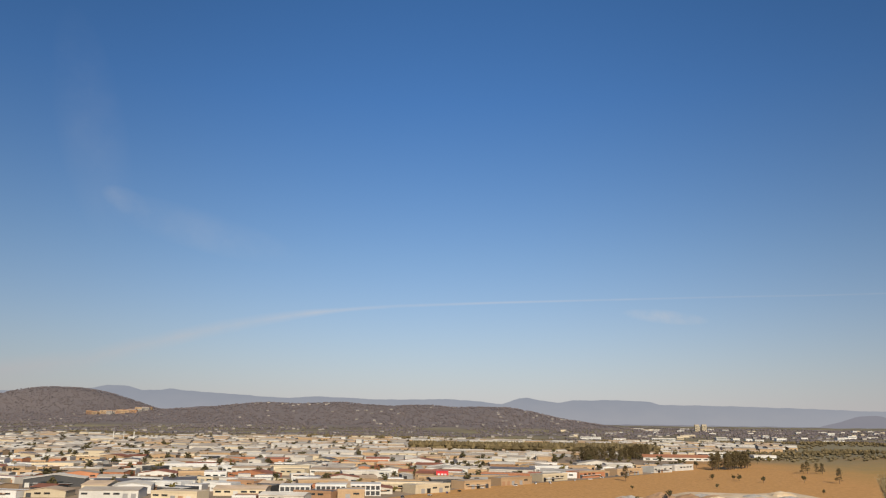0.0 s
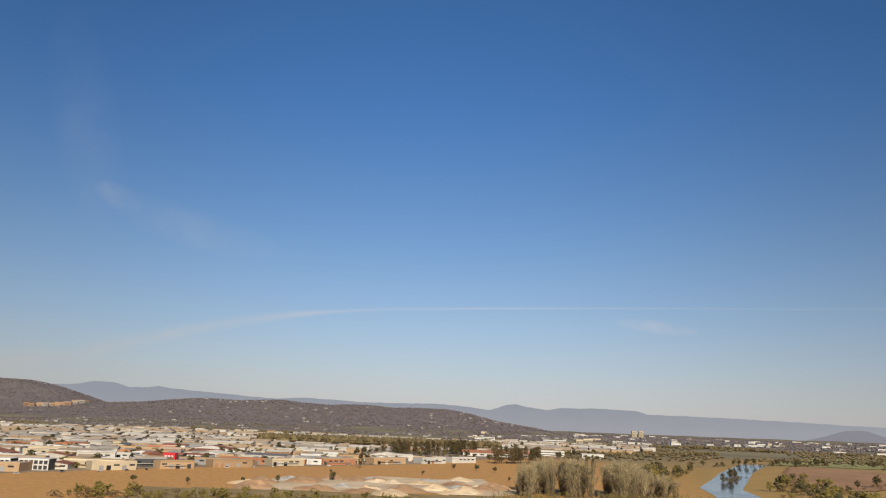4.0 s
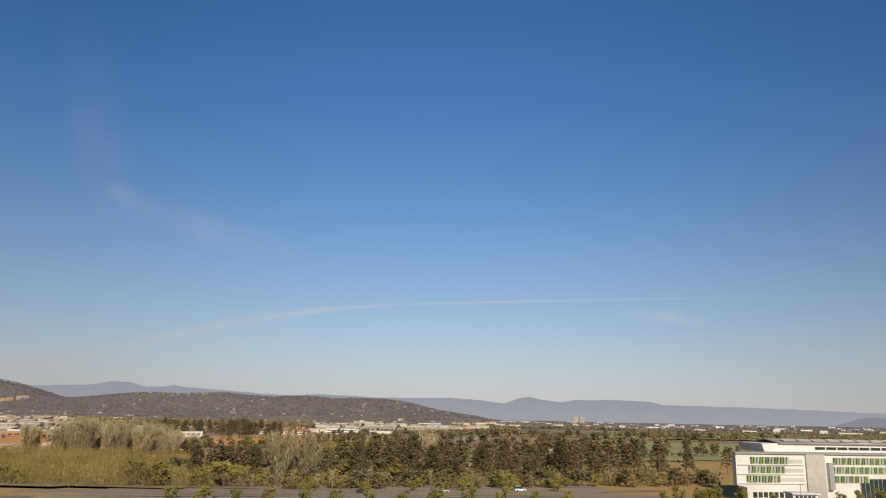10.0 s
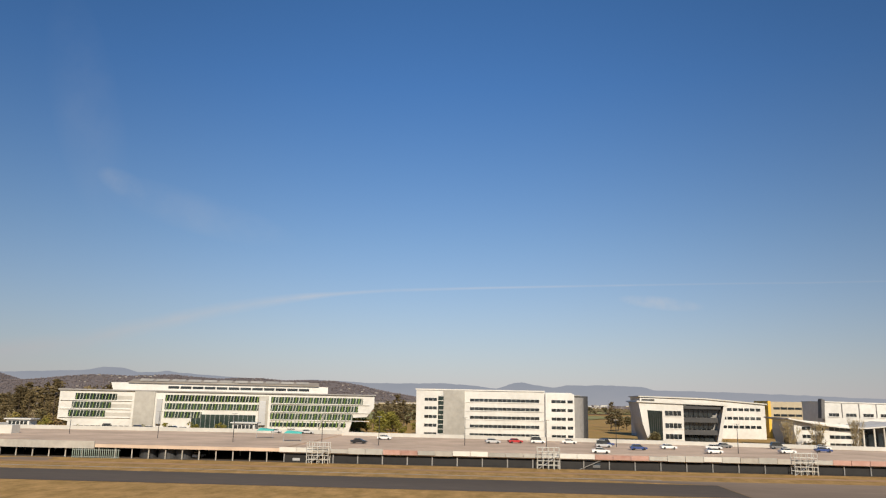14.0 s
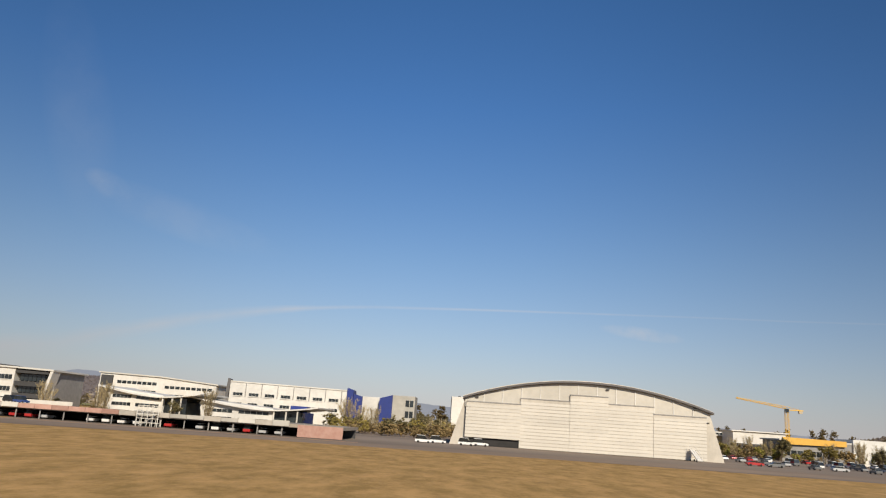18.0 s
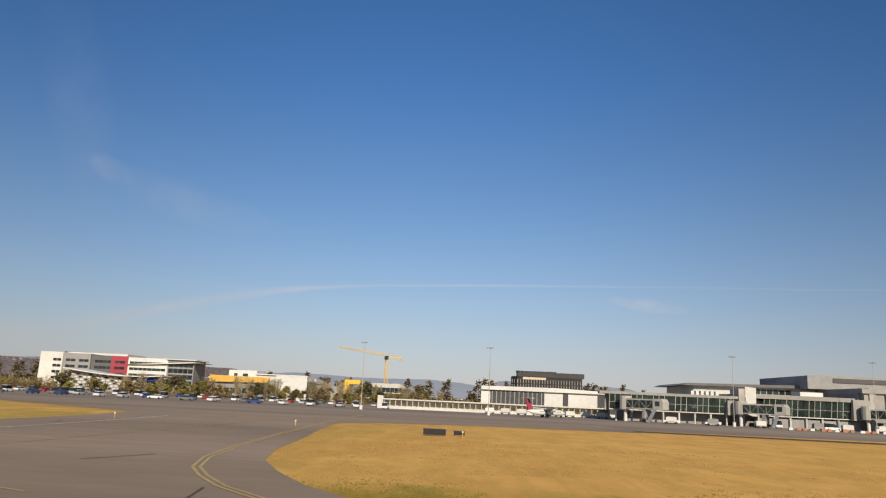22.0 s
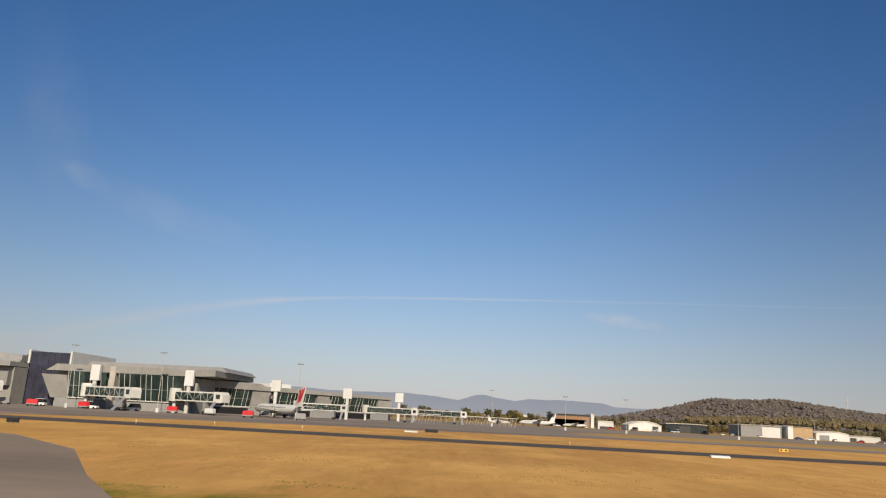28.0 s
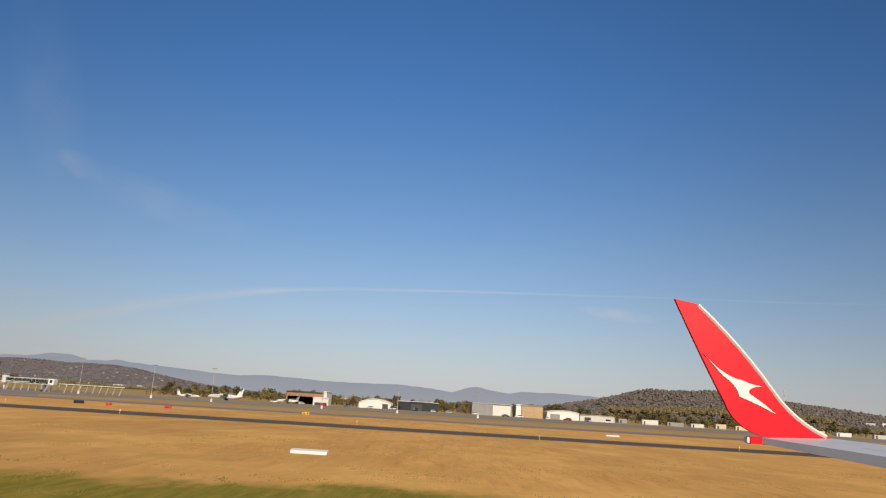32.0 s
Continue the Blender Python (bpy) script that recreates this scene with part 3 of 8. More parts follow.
LINK_A = [(1430, 24.7), (1436, 27.6), (1440, 30.2), (1443.5, 34), (1445.4, 38), (1446.6, 43), (1447.4, 53.5), (1447.6, 70), (1447, 85), (1446, 95), (1445, 102), (1444.2, 108), (1442, 112), (1430, 122), (1405, 139), (1360, 165), (1521, 165), (1521, 121), (1503, 119.5), (1490, 116.5), (1480, 111), (1476, 104), (1475.8, 99.7), (1477.4, 82), (1479.2, 67), (1480.4, 52.6), (1482, 43.8), (1484.2, 38.1), (1486.7, 33), (1489.2, 29.6), (1494, 24.7)]
flat("grass_island", [(1862, 214), (2500, 226), (2500, 300), (2100, 296), (1880, 284), (1850, 236)], 0.022, M["field"], "dry grass island between the taxiway and the far apron", "grass")
link_a = flat("taxiway_link", LINK_A, 0.022, M["asphalt_old"], "grey asphalt taxiway link curving off the runway", "taxiway")
LINK_B = [(1608, 24.7), (1619, 35), (1636, 52.7), (1653, 65), (1673, 75.5), (1691, 88), (1716, 106), (1716, 94), (1698, 81), (1683, 71), (1672, 64), (1651.4, 53.5), (1641, 43), (1634, 33), (1631, 24.7)]
link_b = flat("taxiway_link", LINK_B, 0.028, M["asphalt"], "dark asphalt fast exit taxiway", "taxiway")
LINK_C = [(1676, 24.7), (1688, 31), (1693.6, 34), (1696.4, 38), (1698.5, 46), (1700.7, 61.8), (1705.2, 94.3), (1708.8, 107), (1708, 143), (1742, 143), (1736, 110), (1731, 92), (1730, 84), (1731.6, 78.6), (1735.8, 75.4), (1747, 75), (1760, 76), (1774, 70), (1787, 55), (1796, 38), (1804, 24.7)]
link_c = flat("taxiway_link", LINK_C, 0.024, M["asphalt_old"], "worn grey asphalt taxiway link with yellow lines", "taxiway")
flat("taxiway", [(1736, 107), (2600, 112), (2600, 128), (1736, 121)], 0.031, M["asphalt"], "dark asphalt taxiway between strips of dry grass", "taxiway")
flat("taxiway", [(1500, 128), (1716, 96), (1716, 108), (1500, 134)], 0.018, M["asphalt"], "dark asphalt taxiway beside the apron", "taxiway")
CURVE_A = [(1472.6, 150), (1473.4, 120), (1474.1, 104.6), (1476.1, 71.6), (1477.7, 52.4), (1478.8, 43.8), (1480.2, 38.3), (1481.8, 34.8), (1483.8, 31.3), (1486.2, 28.4), (1489, 26.6)]
for line, parent in ((CURVE_A, link_a), ([(x - 0.34, y - 0.12) for x, y in CURVE_A], link_a), ([(1467, 150), (1466, 100), (1465, 42)], link_a), (bend((1465, 42), (1464, 33), (1452, 27)), link_a), (bend((1465, 42), (1466, 33), (1478, 27)), link_a),
                     (bend((1629.8, 27), (1629.5, 33), (1638.5, 41.5), 6) + [(1666, 62.6), (1712, 96)], link_b), (bend((1629.2, 27), (1628.9, 33.4), (1638.1, 42.3), 6) + [(1665.6, 63.3), (1712, 97)], link_b),
                     (bend((1711, 27), (1707.6, 34), (1711.6, 47)), link_c), ([(1711.6, 47), (1716, 72), (1724, 142)], link_c)):
    ribbon("centre_line", line, 0.17, 0.04, M["paint_yellow"], parent=parent)
for line, parent in (([(1702.9, 27.1), (1705.7, 31.3), (1709.4, 36.5)], link_c), (bend((1731.5, 95), (1730, 72), (1748, 65)), link_c), ([(1612, 27), (1620.4, 33.3), (1637.3, 50.6), (1667, 70.5), (1691, 86)], link_b),
                     ([(1436, 25.6), (1441, 26.6), (1444.7, 28.4), (1448, 31.8), (1450.6, 36), (1452.8, 41), (1454.4, 47), (1455.3, 54), (1455.5, 62), (1455, 74), (1454.2, 88), (1452.8, 102)], link_a), ([(1686, 28), (1693, 31.5), (1697.1, 37), (1699.5, 44), (1701.3, 51.1), (1706.5, 70), (1710.9, 98.5)], link_c)):
    ribbon("edge_line", line, 0.25, 0.04, M["paint_white"], parent=parent)
rng = random.Random(12)
for parent, x0, x1, y0, y1 in ((link_a, 1450, 1476, 34, 120), (link_c, 1708, 1730, 34, 130), (runway, 1380, 2000, 20, 26)):
    for i in range(10):
        x, y, a = rng.uniform(x0, x1), rng.uniform(y0, y1), rng.uniform(-0.6, 0.6)
        part("tar_joint", Shape().add([(x, y, 0.045), (x + 0.12, y, 0.045), (x + 0.12 + 5 * a, y + 5, 0.045), (x + 5 * a, y + 5, 0.045)], [(0, 1, 2, 3)]), M["asphalt"], parent)
part("edge_line", Shape().box(700, 2700, 23.0, 23.9, 0.03, 0.045), M["paint_white"], runway)

ribbon("perimeter_track", [(560, 171), (800, 171), (1000, 172), (1215, 174)], 3.4, 0.03, M["dirt"], "pale dirt perimeter track along the parking deck", "track")
ribbon("perimeter_track", [(560, 160.5), (800, 160.5), (1010, 161.5)], 1.0, 0.03, M["concrete"], "thin pale concrete drain beside the taxiway", "drain")
for x0, x1 in ((770, 800), (856, 872)):
    flat("gravel_patch", [(x0, 173.2), (x1, 173.2), (x1 - 3, 181), (x0 + 4, 181)], 0.035, M["asphalt_old"], "patch of bare gravel beside the track", "patch")

# ---- roads and car park by the airport approach ----
ribbon("road", [(520, 186), (560, 205), (620, 228), (700, 246), (760, 262), (800, 282)], 11, 0.2, M["asphalt_old"], "grey asphalt approach road", "road")
ribbon("road", [(540, 240), (600, 262), (660, 284), (730, 308), (780, 330)], 7, 0.2, M["asphalt_old"], "grey car park aisle", "road")
flat("car_park_surface", [(535, 224), (600, 226), (700, 238), (770, 262), (792, 300), (740, 316), (640, 296), (540, 272)], 0.12, M["asphalt_old"], "wide worn asphalt car park beside the approach road", "car park")
flat("car_park_surface", [(570, 256), (640, 268), (720, 292), (760, 318), (750, 346), (700, 340), (610, 318), (560, 296)], 0.16, M["asphalt_old"], "worn asphalt car park between rows of trees", "car park")
for i in range(3):
    ribbon("kerb_strip", [(590 + 8 * i, 250 + 22 * i), (660 + 8 * i, 269 + 22 * i), (735 + 8 * i, 294 + 22 * i)], 1.6, 0.34, M["concrete"], "pale concrete kerb strip", "kerb")
ribbon("verge", [(560, 244), (604, 247), (670, 253), (745, 260)], 6, 0.3, M["verge"], "mown yellow-green verge under the car park trees", "verge")
ribbon("verge", [(530, 226), (600, 231), (680, 237), (745, 246)], 4, 0.3, M["verge"], "mown yellow-green verge by the road", "verge")
ribbon("verge", [(590, 278), (660, 286), (740, 302)], 6, 0.3, M["verge"], "mown yellow-green verge by the parking rows", "verge")
for k in range(3):
    ribbon("kerb_strip", [(560, 240.6 + 7 * k), (670, 249.6 + 7 * k), (745, 256.6 + 7 * k)], 0.7, 0.36, M["concrete"], "pale concrete kerb strip", "kerb")

# ---- river plain: fields, water, sand ----
river = ribbon("river", [(470, 500), (492, 590), (515, 690), (528, 780), (575, 900), (630, 1040), (715, 1220), (850, 1380)], 40, 0.25, M["water"], "still blue river reflecting the sky", "river")
parcel("ploughed_field", [(600, 740), (617, 819), (680, 1010), (751, 1169), (850, 1130), (825, 1036), (790, 900), (700, 770)], M["plough"], "bare red-brown ploughed field", "field")
parcel("pasture", [(590, 560), (610, 640), (700, 760), (790, 880), (830, 1020), (1040, 1110), (1160, 960), (1040, 680), (760, 520)], M["pasture"], "green irrigated pasture", "field")
parcel("pasture", [(740, 1230), (1000, 1700), (1500, 2000), (1900, 1900), (1500, 1300), (980, 1190)], M["pasture"], "green farm paddock", "field")
parcel("ploughed_field", [(880, 1130), (1040, 1300), (1240, 1290), (1100, 1120)], M["plough"], "bare brown paddock", "field")
hedge_line = []
for (x0, y0), (x1, y1), n in (((600, 735), (790, 880), 26), ((760, 1190), (860, 1290), 40), ((640, 1190), (760, 1200), 40), ((830, 1030), (1050, 1120), 26), ((900, 1190), (1240, 1300), 50), ((560, 860), (620, 1000), 26)):
    for k in range(n):
        hedge_line.append((x0 + (x1 - x0) * k / n, y0 + (y1 - y0) * k / n))
parcel("undergrowth", [(40, 560), (60, 480), (250, 420), (330, 330), (470, 272), (600, 296), (690, 340), (700, 440), (600, 520), (470, 600), (330, 600)], M["undergrowth"], "brown leaf litter and low scrub under the saplings", "undergrowth")
flat("yard", [(120, 575), (90, 620), (104, 680), (150, 706), (190, 760), (250, 752), (292, 780), (304, 700), (330, 640), (300, 596), (240, 610), (190, 584)], 0.2, M["sand"], "pale sandy worked ground of a landfill yard", "yard")


# ---- large buildings ----
def panes(parent, x0, x1, z0, z1, n, y, material, gap=0.25, name="window", proud=0.06, label=""):
    """A row of n window panes standing a little proud of a wall at y."""
    w = (x1 - x0) / n
    me = Shape().box(gap / 2, w - gap / 2, -proud, 0.2, z0, z1).mesh(name, material)
    for i in range(n):
        part(name, me, material, parent, label, at=pose(x0 + i * w, y, 0))


def posts(parent, name, xs, y, z0, z1, r, material, n=8):
    me = Shape().rod((0, 0, z0), (0, 0, z1), r, n=n).mesh(name, material)
    for x in xs:
        part(name, me, material, parent, at=pose(x, y, 0))


def office_long():
    o = thing("office_building", 801, 298, 0, 13.5, "long white office block with green sun fins on its windows", "office building")
    L, H = 128.0, 17.0
    part("wall", Shape().slab([(0, 5.5), (0, H), (L, H), (L, 12), (L - 3, 8), (L - 9, 7.6), (L - 11, 0), (30, 0), (4, 0), (4, 4.6)], 0.0, 2.5), M["white"], o)
    part("rear_wall", Shape().prism([(5, 2.5), (L - 11, 2.5), (L - 11, 28), (34, 28)], 0, H), M["white"], o)
    part("roof", Shape().prism([(-0.6, -0.8), (L + 0.6, -0.8), (L + 0.6, 29), (34, 29), (-0.6, 1.5)], H, H + 0.5), M["grey"], o, "flat grey roof")
    part("penthouse", Shape().slab([(18, H + 0.5), (17, 20.6), (62, 21.2), (108, 20.4), (108, H + 0.5)], 9, 26), M["white"], o)
    panes(o, 40, 100, 18.4, 19.5, 12, 9, M["glass"], 0.5)
    roof = part("upper_roof", Shape().side([(8, 20.9), (18, 22.4), (28, 21.0), (28, 20.7), (18, 22.0), (8, 20.6)], 24, 104), M["roof_grey"], o)
    louvre = Shape().add([(0, 0, 0), (5.4, 0, 0), (5.4, 2.6, 0.9), (0, 2.6, 0.9), (0, 0, -0.1), (5.4, 0, -0.1), (5.4, 2.6, 0.8), (0, 2.6, 0.8)], [(0, 1, 2, 3), (7, 6, 5, 4), (0, 4, 5, 1), (1, 5, 6, 2), (2, 6, 7, 3), (3, 7, 4, 0)]).mesh("roof_louvre", M["panel"])
    for i in range(11):
        part("roof_louvre", louvre, None, roof, at=pose(28 + 6.6 * i, 10.5, 21.6))
    part("core", Shape().box(29, 37, -0.7, 6, 0, H + 0.4), M["panel"], o, "grey concrete stair core")
    part("core", Shape().box(79, 83, -0.2, 6, 0, H - 1), M["panel"], o)
    part("fire_stair", Shape().box(38, 40, -1.6, 0, 4, 14), M["steel"], o)
    part("fire_stair", Shape().box(79.4, 82, -1.8, 0, 4, 14), M["steel"], o)
    rows = (13.3, 9.9, 6.5)
    fin_g = Shape().add([(0, 0, 0), (0.34, -0.7, 0), (0.68, -0.7, 2.5), (0.34, 0.05, 2.5), (0.1, 0.05, 0), (0.44, -0.65, 0), (0.78, -0.65, 2.5), (0.44, 0.1, 2.5)],
                        [(0, 1, 2, 3), (7, 6, 5, 4), (0, 4, 5, 1), (3, 2, 6, 7), (1, 5, 6, 2), (0, 3, 7, 4)])
    me_g, me_w = fin_g.mesh("fin", M["green"]), fin_g.mesh("fin", M["fin_pale"])
    for k, z in enumerate(rows):
        for x0, x1 in ((6 - k, 22 - 2 * k), (41, 79 if k < 2 else 56), (84, L - 5 - 2 * k)):
            part("window_band", Shape().box(x0, x1, -0.08, 0.2, z, z + 2.5), M["glass_green"], o)
            n = int((x1 - x0) / 1.2)
            for i in range(n):
                part("fin", me_g if (i * 7 + k * 3) % 5 < 2 else me_w, None, o, at=pose(x0 + (i + 0.2) * (x1 - x0) / n, -0.05, z))
        part("louvre_band", Shape().box(22 - 2 * k, 28, -0.05, 0.2, z + 0.2, z + 1.7), M["panel"], o)
        part("ledge", Shape().box(0.5, 28, -0.5, 0.1, z - 0.45, z - 0.2), M["white"], o)
        part("ledge", Shape().box(84, L - 2, -0.5, 0.1, z - 0.45, z - 0.2), M["white"], o)
    part("window_band", Shape().box(84, L - 12, -0.08, 0.2, 3.5, 5.2), M["glass_green"], o)
    for i in range(20):
        part("fin", me_g if i % 3 else me_w, None, o, at=pose(84.4 + i * 1.6, -0.05, 3.4))
    part("atrium", Shape().box(52, 78, -0.12, 0.2, 0.6, 8.0), M["glass_green"], o, "tall dark glass entrance wall")
    posts(o, "mullion", [52 + 1.9 * i for i in range(14)], -0.25, 0.6, 8.0, 0.09, M["steel"])
    panes(o, 6, 28, 1.0, 3.0, 10, -0.02, M["glass"], 0.5)
    part("strut", Shape().rod((104, -1, 0), (106, -1, 8), 0.35).rod((112, -1, 0), (114, 0, 8), 0.35), M["panel"], o)


def office_white():
    o = thing("office_building", 947.4, 287.6, 0, 0.8, "white six-storey office block with narrow window bands", "office building")
    H = 19.4
    part("wall", Shape().slab([(0.2, 0), (0, H), (59.2, H - 0.2), (59.4, 0)], 0, 2), M["white"], o)
    part("rear_wall", Shape().prism([(2, 2), (59, 2), (59, 30), (26, 30)], 0, H - 0.1), M["white"], o)
    end = [(59.2, 1.0)] + [(59.4 + 5 * math.sin(math.pi / 2 * k / 5), 7 - 5.5 * math.cos(math.pi / 2 * k / 5)) for k in range(6)] + [(64.4, 26), (59.2, 26)]
    part("end_block", Shape().prism(end, 0, 17.6), M["grey"], o, "rounded charcoal end block")
    part("glass_strip", Shape().box(64.3, 64.6, 9, 12.5, 0.5, 16.6), M["glass_green"], o)
    part("end_column", Shape().box(64.2, 65.0, 13, 15.5, 0, 17.2), M["panel"], o)
    part("parapet", Shape().prism([(-0.3, -0.3), (49, -0.3), (49, 30), (26, 30)], H, H + 0.5), M["white"], o)
    part("end_bay", Shape().slab([(49, 2.6), (49, H - 0.4), (59.8, H - 0.6), (59.9, 2.6)], -1.2, 1.6), M["white"], o)
    part("core", Shape().box(10.5, 18.5, -0.5, 10, 0, H + 0.2), M["panel"], o, "grey rendered lift core")
    part("glass_strip", Shape().box(8.4, 10.5, -0.15, 3, 0.5, H - 2), M["glass_green"], o)
    for i in range(10):
        part("floor_edge", Shape().box(8.4, 10.5, -0.25, 0.1, 1.4 + 1.75 * i, 1.6 + 1.75 * i), M["white"], o)
    rng = random.Random(5)
    for k, z in enumerate((15.4, 12.2, 9.0, 5.8, 2.6)):
        panes(o, 3.2, 8.0, z, z + 1.1, 3, 0, M["glass"], 0.12)
        panes(o, 51.2, 56.6, z, z + 1.1, 3, -1.2, M["glass"], 0.12)
        panes(o, 57.2, 59.3, z, z + 1.1, 1, -1.2, M["glass"], 0.12)
        panes(o, 20.5, 46.8, z, z + 1.1, 15, 0, M["glass"], 0.1)
        part("ledge", Shape().box(19, 48.6, -0.25, 0.1, z - 0.35, z - 0.12), M["white"], o)
    b = thing("office_building", 946, 342, 0, 2, "blue and gold office block behind white offices", "office building")
    part("wall", Shape().prism([(0, 0), (26, 0), (26, 22), (18, 22)], 0, 19.4), M["blue"], b)
    part("gold_panel", Shape().box(0.6, 4.4, -0.3, 0.2, 2.0, 15.0), M["tan"], b, "gold wall panel")
    for z in (15, 11.8, 8.6, 5.4):
        panes(b, 8, 24, z, z + 1.2, 5, 0, M["glass"], 0.5)
        part("ledge", Shape().box(7.5, 24.5, -0.4, 0.1, z - 0.4, z - 0.15), M["white"], b)


def office_prow():
    o = thing("office_building", 1035, 307, 0, -2, "white office with a charcoal recessed bay and leaning end wall", "office building")
    part("wall", Shape().slab([(4, 0), (1.5, 8), (0, 16.6), (17.5, 16.2), (17.5, 0)], 0, 26), M["white"], o)
    part("rear_wall", Shape().box(17.5, 33, 4, 26, 0, 15.6), M["grey"], o)
    part("roof_edge", Shape().slab([(-0.8, 16.5), (-0.6, 17.1), (34.4, 16.3), (34.4, 15.6)], -0.8, 27), M["white"], o)
    part("end_fin", Shape().slab([(29.6, 0), (33.0, 15.7), (34.2, 15.8), (31.0, 0)], -0.6, 5), M["white"], o, "leaning white end wall")
    part("corner_glass", Shape().slab([(4.6, 0.2), (3.4, 13.4), (9.2, 13.2), (9.2, 0.2)], -0.15, 2), M["glass_green"], o, "dark green corner glazing")
    for i in range(6):
        part("mullion", Shape().box(4.7 + 0.8 * i, 4.8 + 0.8 * i, -0.25, -0.1, 0.3, 13.0), M["dark"], o)
    for z in (11.4, 6.6, 2.4):
        panes(o, 10.2, 16.6, z, z + 1.9, 4, 0, M["glass"], 0.12)
        part("ledge", Shape().box(9.8, 17, -0.25, 0.1, z - 0.3, z - 0.1), M["white"], o)
    for k, z in enumerate((10.6, 5.8, 1.0)):
        panes(o, 18.2, 29.4, z + 0.6, z + 3.2, 6, 2.6, M["glass"], 0.18)
        part("balcony", Shape().box(17.6, 30 + 0.8 * (2 - k) / 2, 0.4, 4, z - 1.6, z + 0.3), M["dark"], o, "charcoal balcony band")
    part("recess_soffit", Shape().box(17.6, 32, 0.2, 4, 14.2, 15.4), M["dark"], o)
    d = thing("office_building", 1009, 348, 0, 0, "dark grey office block behind the white offices", "office building")
    part("wall", Shape().prism([(0, 0), (8, 0)] + [(8 + 4 * math.sin(math.pi / 2 * k / 5), 4 - 4 * math.cos(math.pi / 2 * k / 5)) for k in range(1, 6)] + [(12, 20), (0, 20)], 0, 18.8), M["dark"], d)
    part("parapet", Shape().box(-0.3, 8, -0.3, 20, 18.8, 19.2), M["grey"], d)
    for z in (4, 8, 12, 15.6):
        panes(d, 1, 7, z, z + 1.8, 3, 0, M["glass"], 0.3)
        part("floor_edge", Shape().box(0.4, 7.4, -0.3, 0.1, z - 0.6, z - 0.2), M["white"], d)
    w = thing("office_building", 1051, 383, 0, 0, "long white office range with a charcoal plant box", "office building")
    part("wall", Shape().slab([(0, 0), (0, 19.4), (32, 18.8), (61, 16.6), (61, 0)], 0, 24), M["white"], w)
    part("plant_box", Shape().box(1, 7, -1.2, 8, 6, 18.4), M["dark"], w, "charcoal plant enclosure")
    part("roof", Shape().slab([(-0.8, 19.4), (-0.8, 20.0), (32, 19.4), (62, 17.2), (62, 16.6), (32, 18.8)], -0.8, 25), M["offwhite"], w)
    for z in (14.6, 10.4, 6.2):
        panes(w, 9, 30, z, z + 1.5, 8, 0, M["glass"], 0.4)
        panes(w, 34, 59, z - 1.2, z + 0.2, 9, 0, M["glass"], 0.5)


def office_swoop(x, y, length, n, turn, high):
    o = thing("office_building", x, y, 0, turn, "low white office under a sweeping curved roof", "office building")
    part("wall", Shape().slab([(1, 0), (-0.5, 7), (0, high - 0.6), (length * 0.72, high - 2.6), (length * 0.72, 0)], 0, 26), M["white"], o)
    crest = [(-3 + (length + 10) * k / 12, high - 3.2 * math.sin(k / 12 * math.pi * 0.8) + 2.2 * max(0, k / 12 - 0.6)) for k in range(13)]
    part("roof", Shape().slab(crest + [(px, pz - 0.5) for px, pz in crest[::-1]], -2.5, 28), M["white"], o, "thin curved white roof")
    part("entrance", Shape().box(length * 0.72, length, 2, 20, 0, high - 3.4), M["glass"], o)
    posts(o, "column", [length * 0.74, length * 0.86, length * 0.97], -1.5, 0, high - 3.0, 0.35, M["offwhite"])
    for z in (1.0, 4.0, 7.0)[:n]:
        panes(o, 2.5, length * 0.32, z, z + 1.3, 5, 0, M["glass"], 0.15)
        panes(o, length * 0.38, length * 0.68, z, z + 1.3, 5, 0, M["glass"], 0.15)
    return o


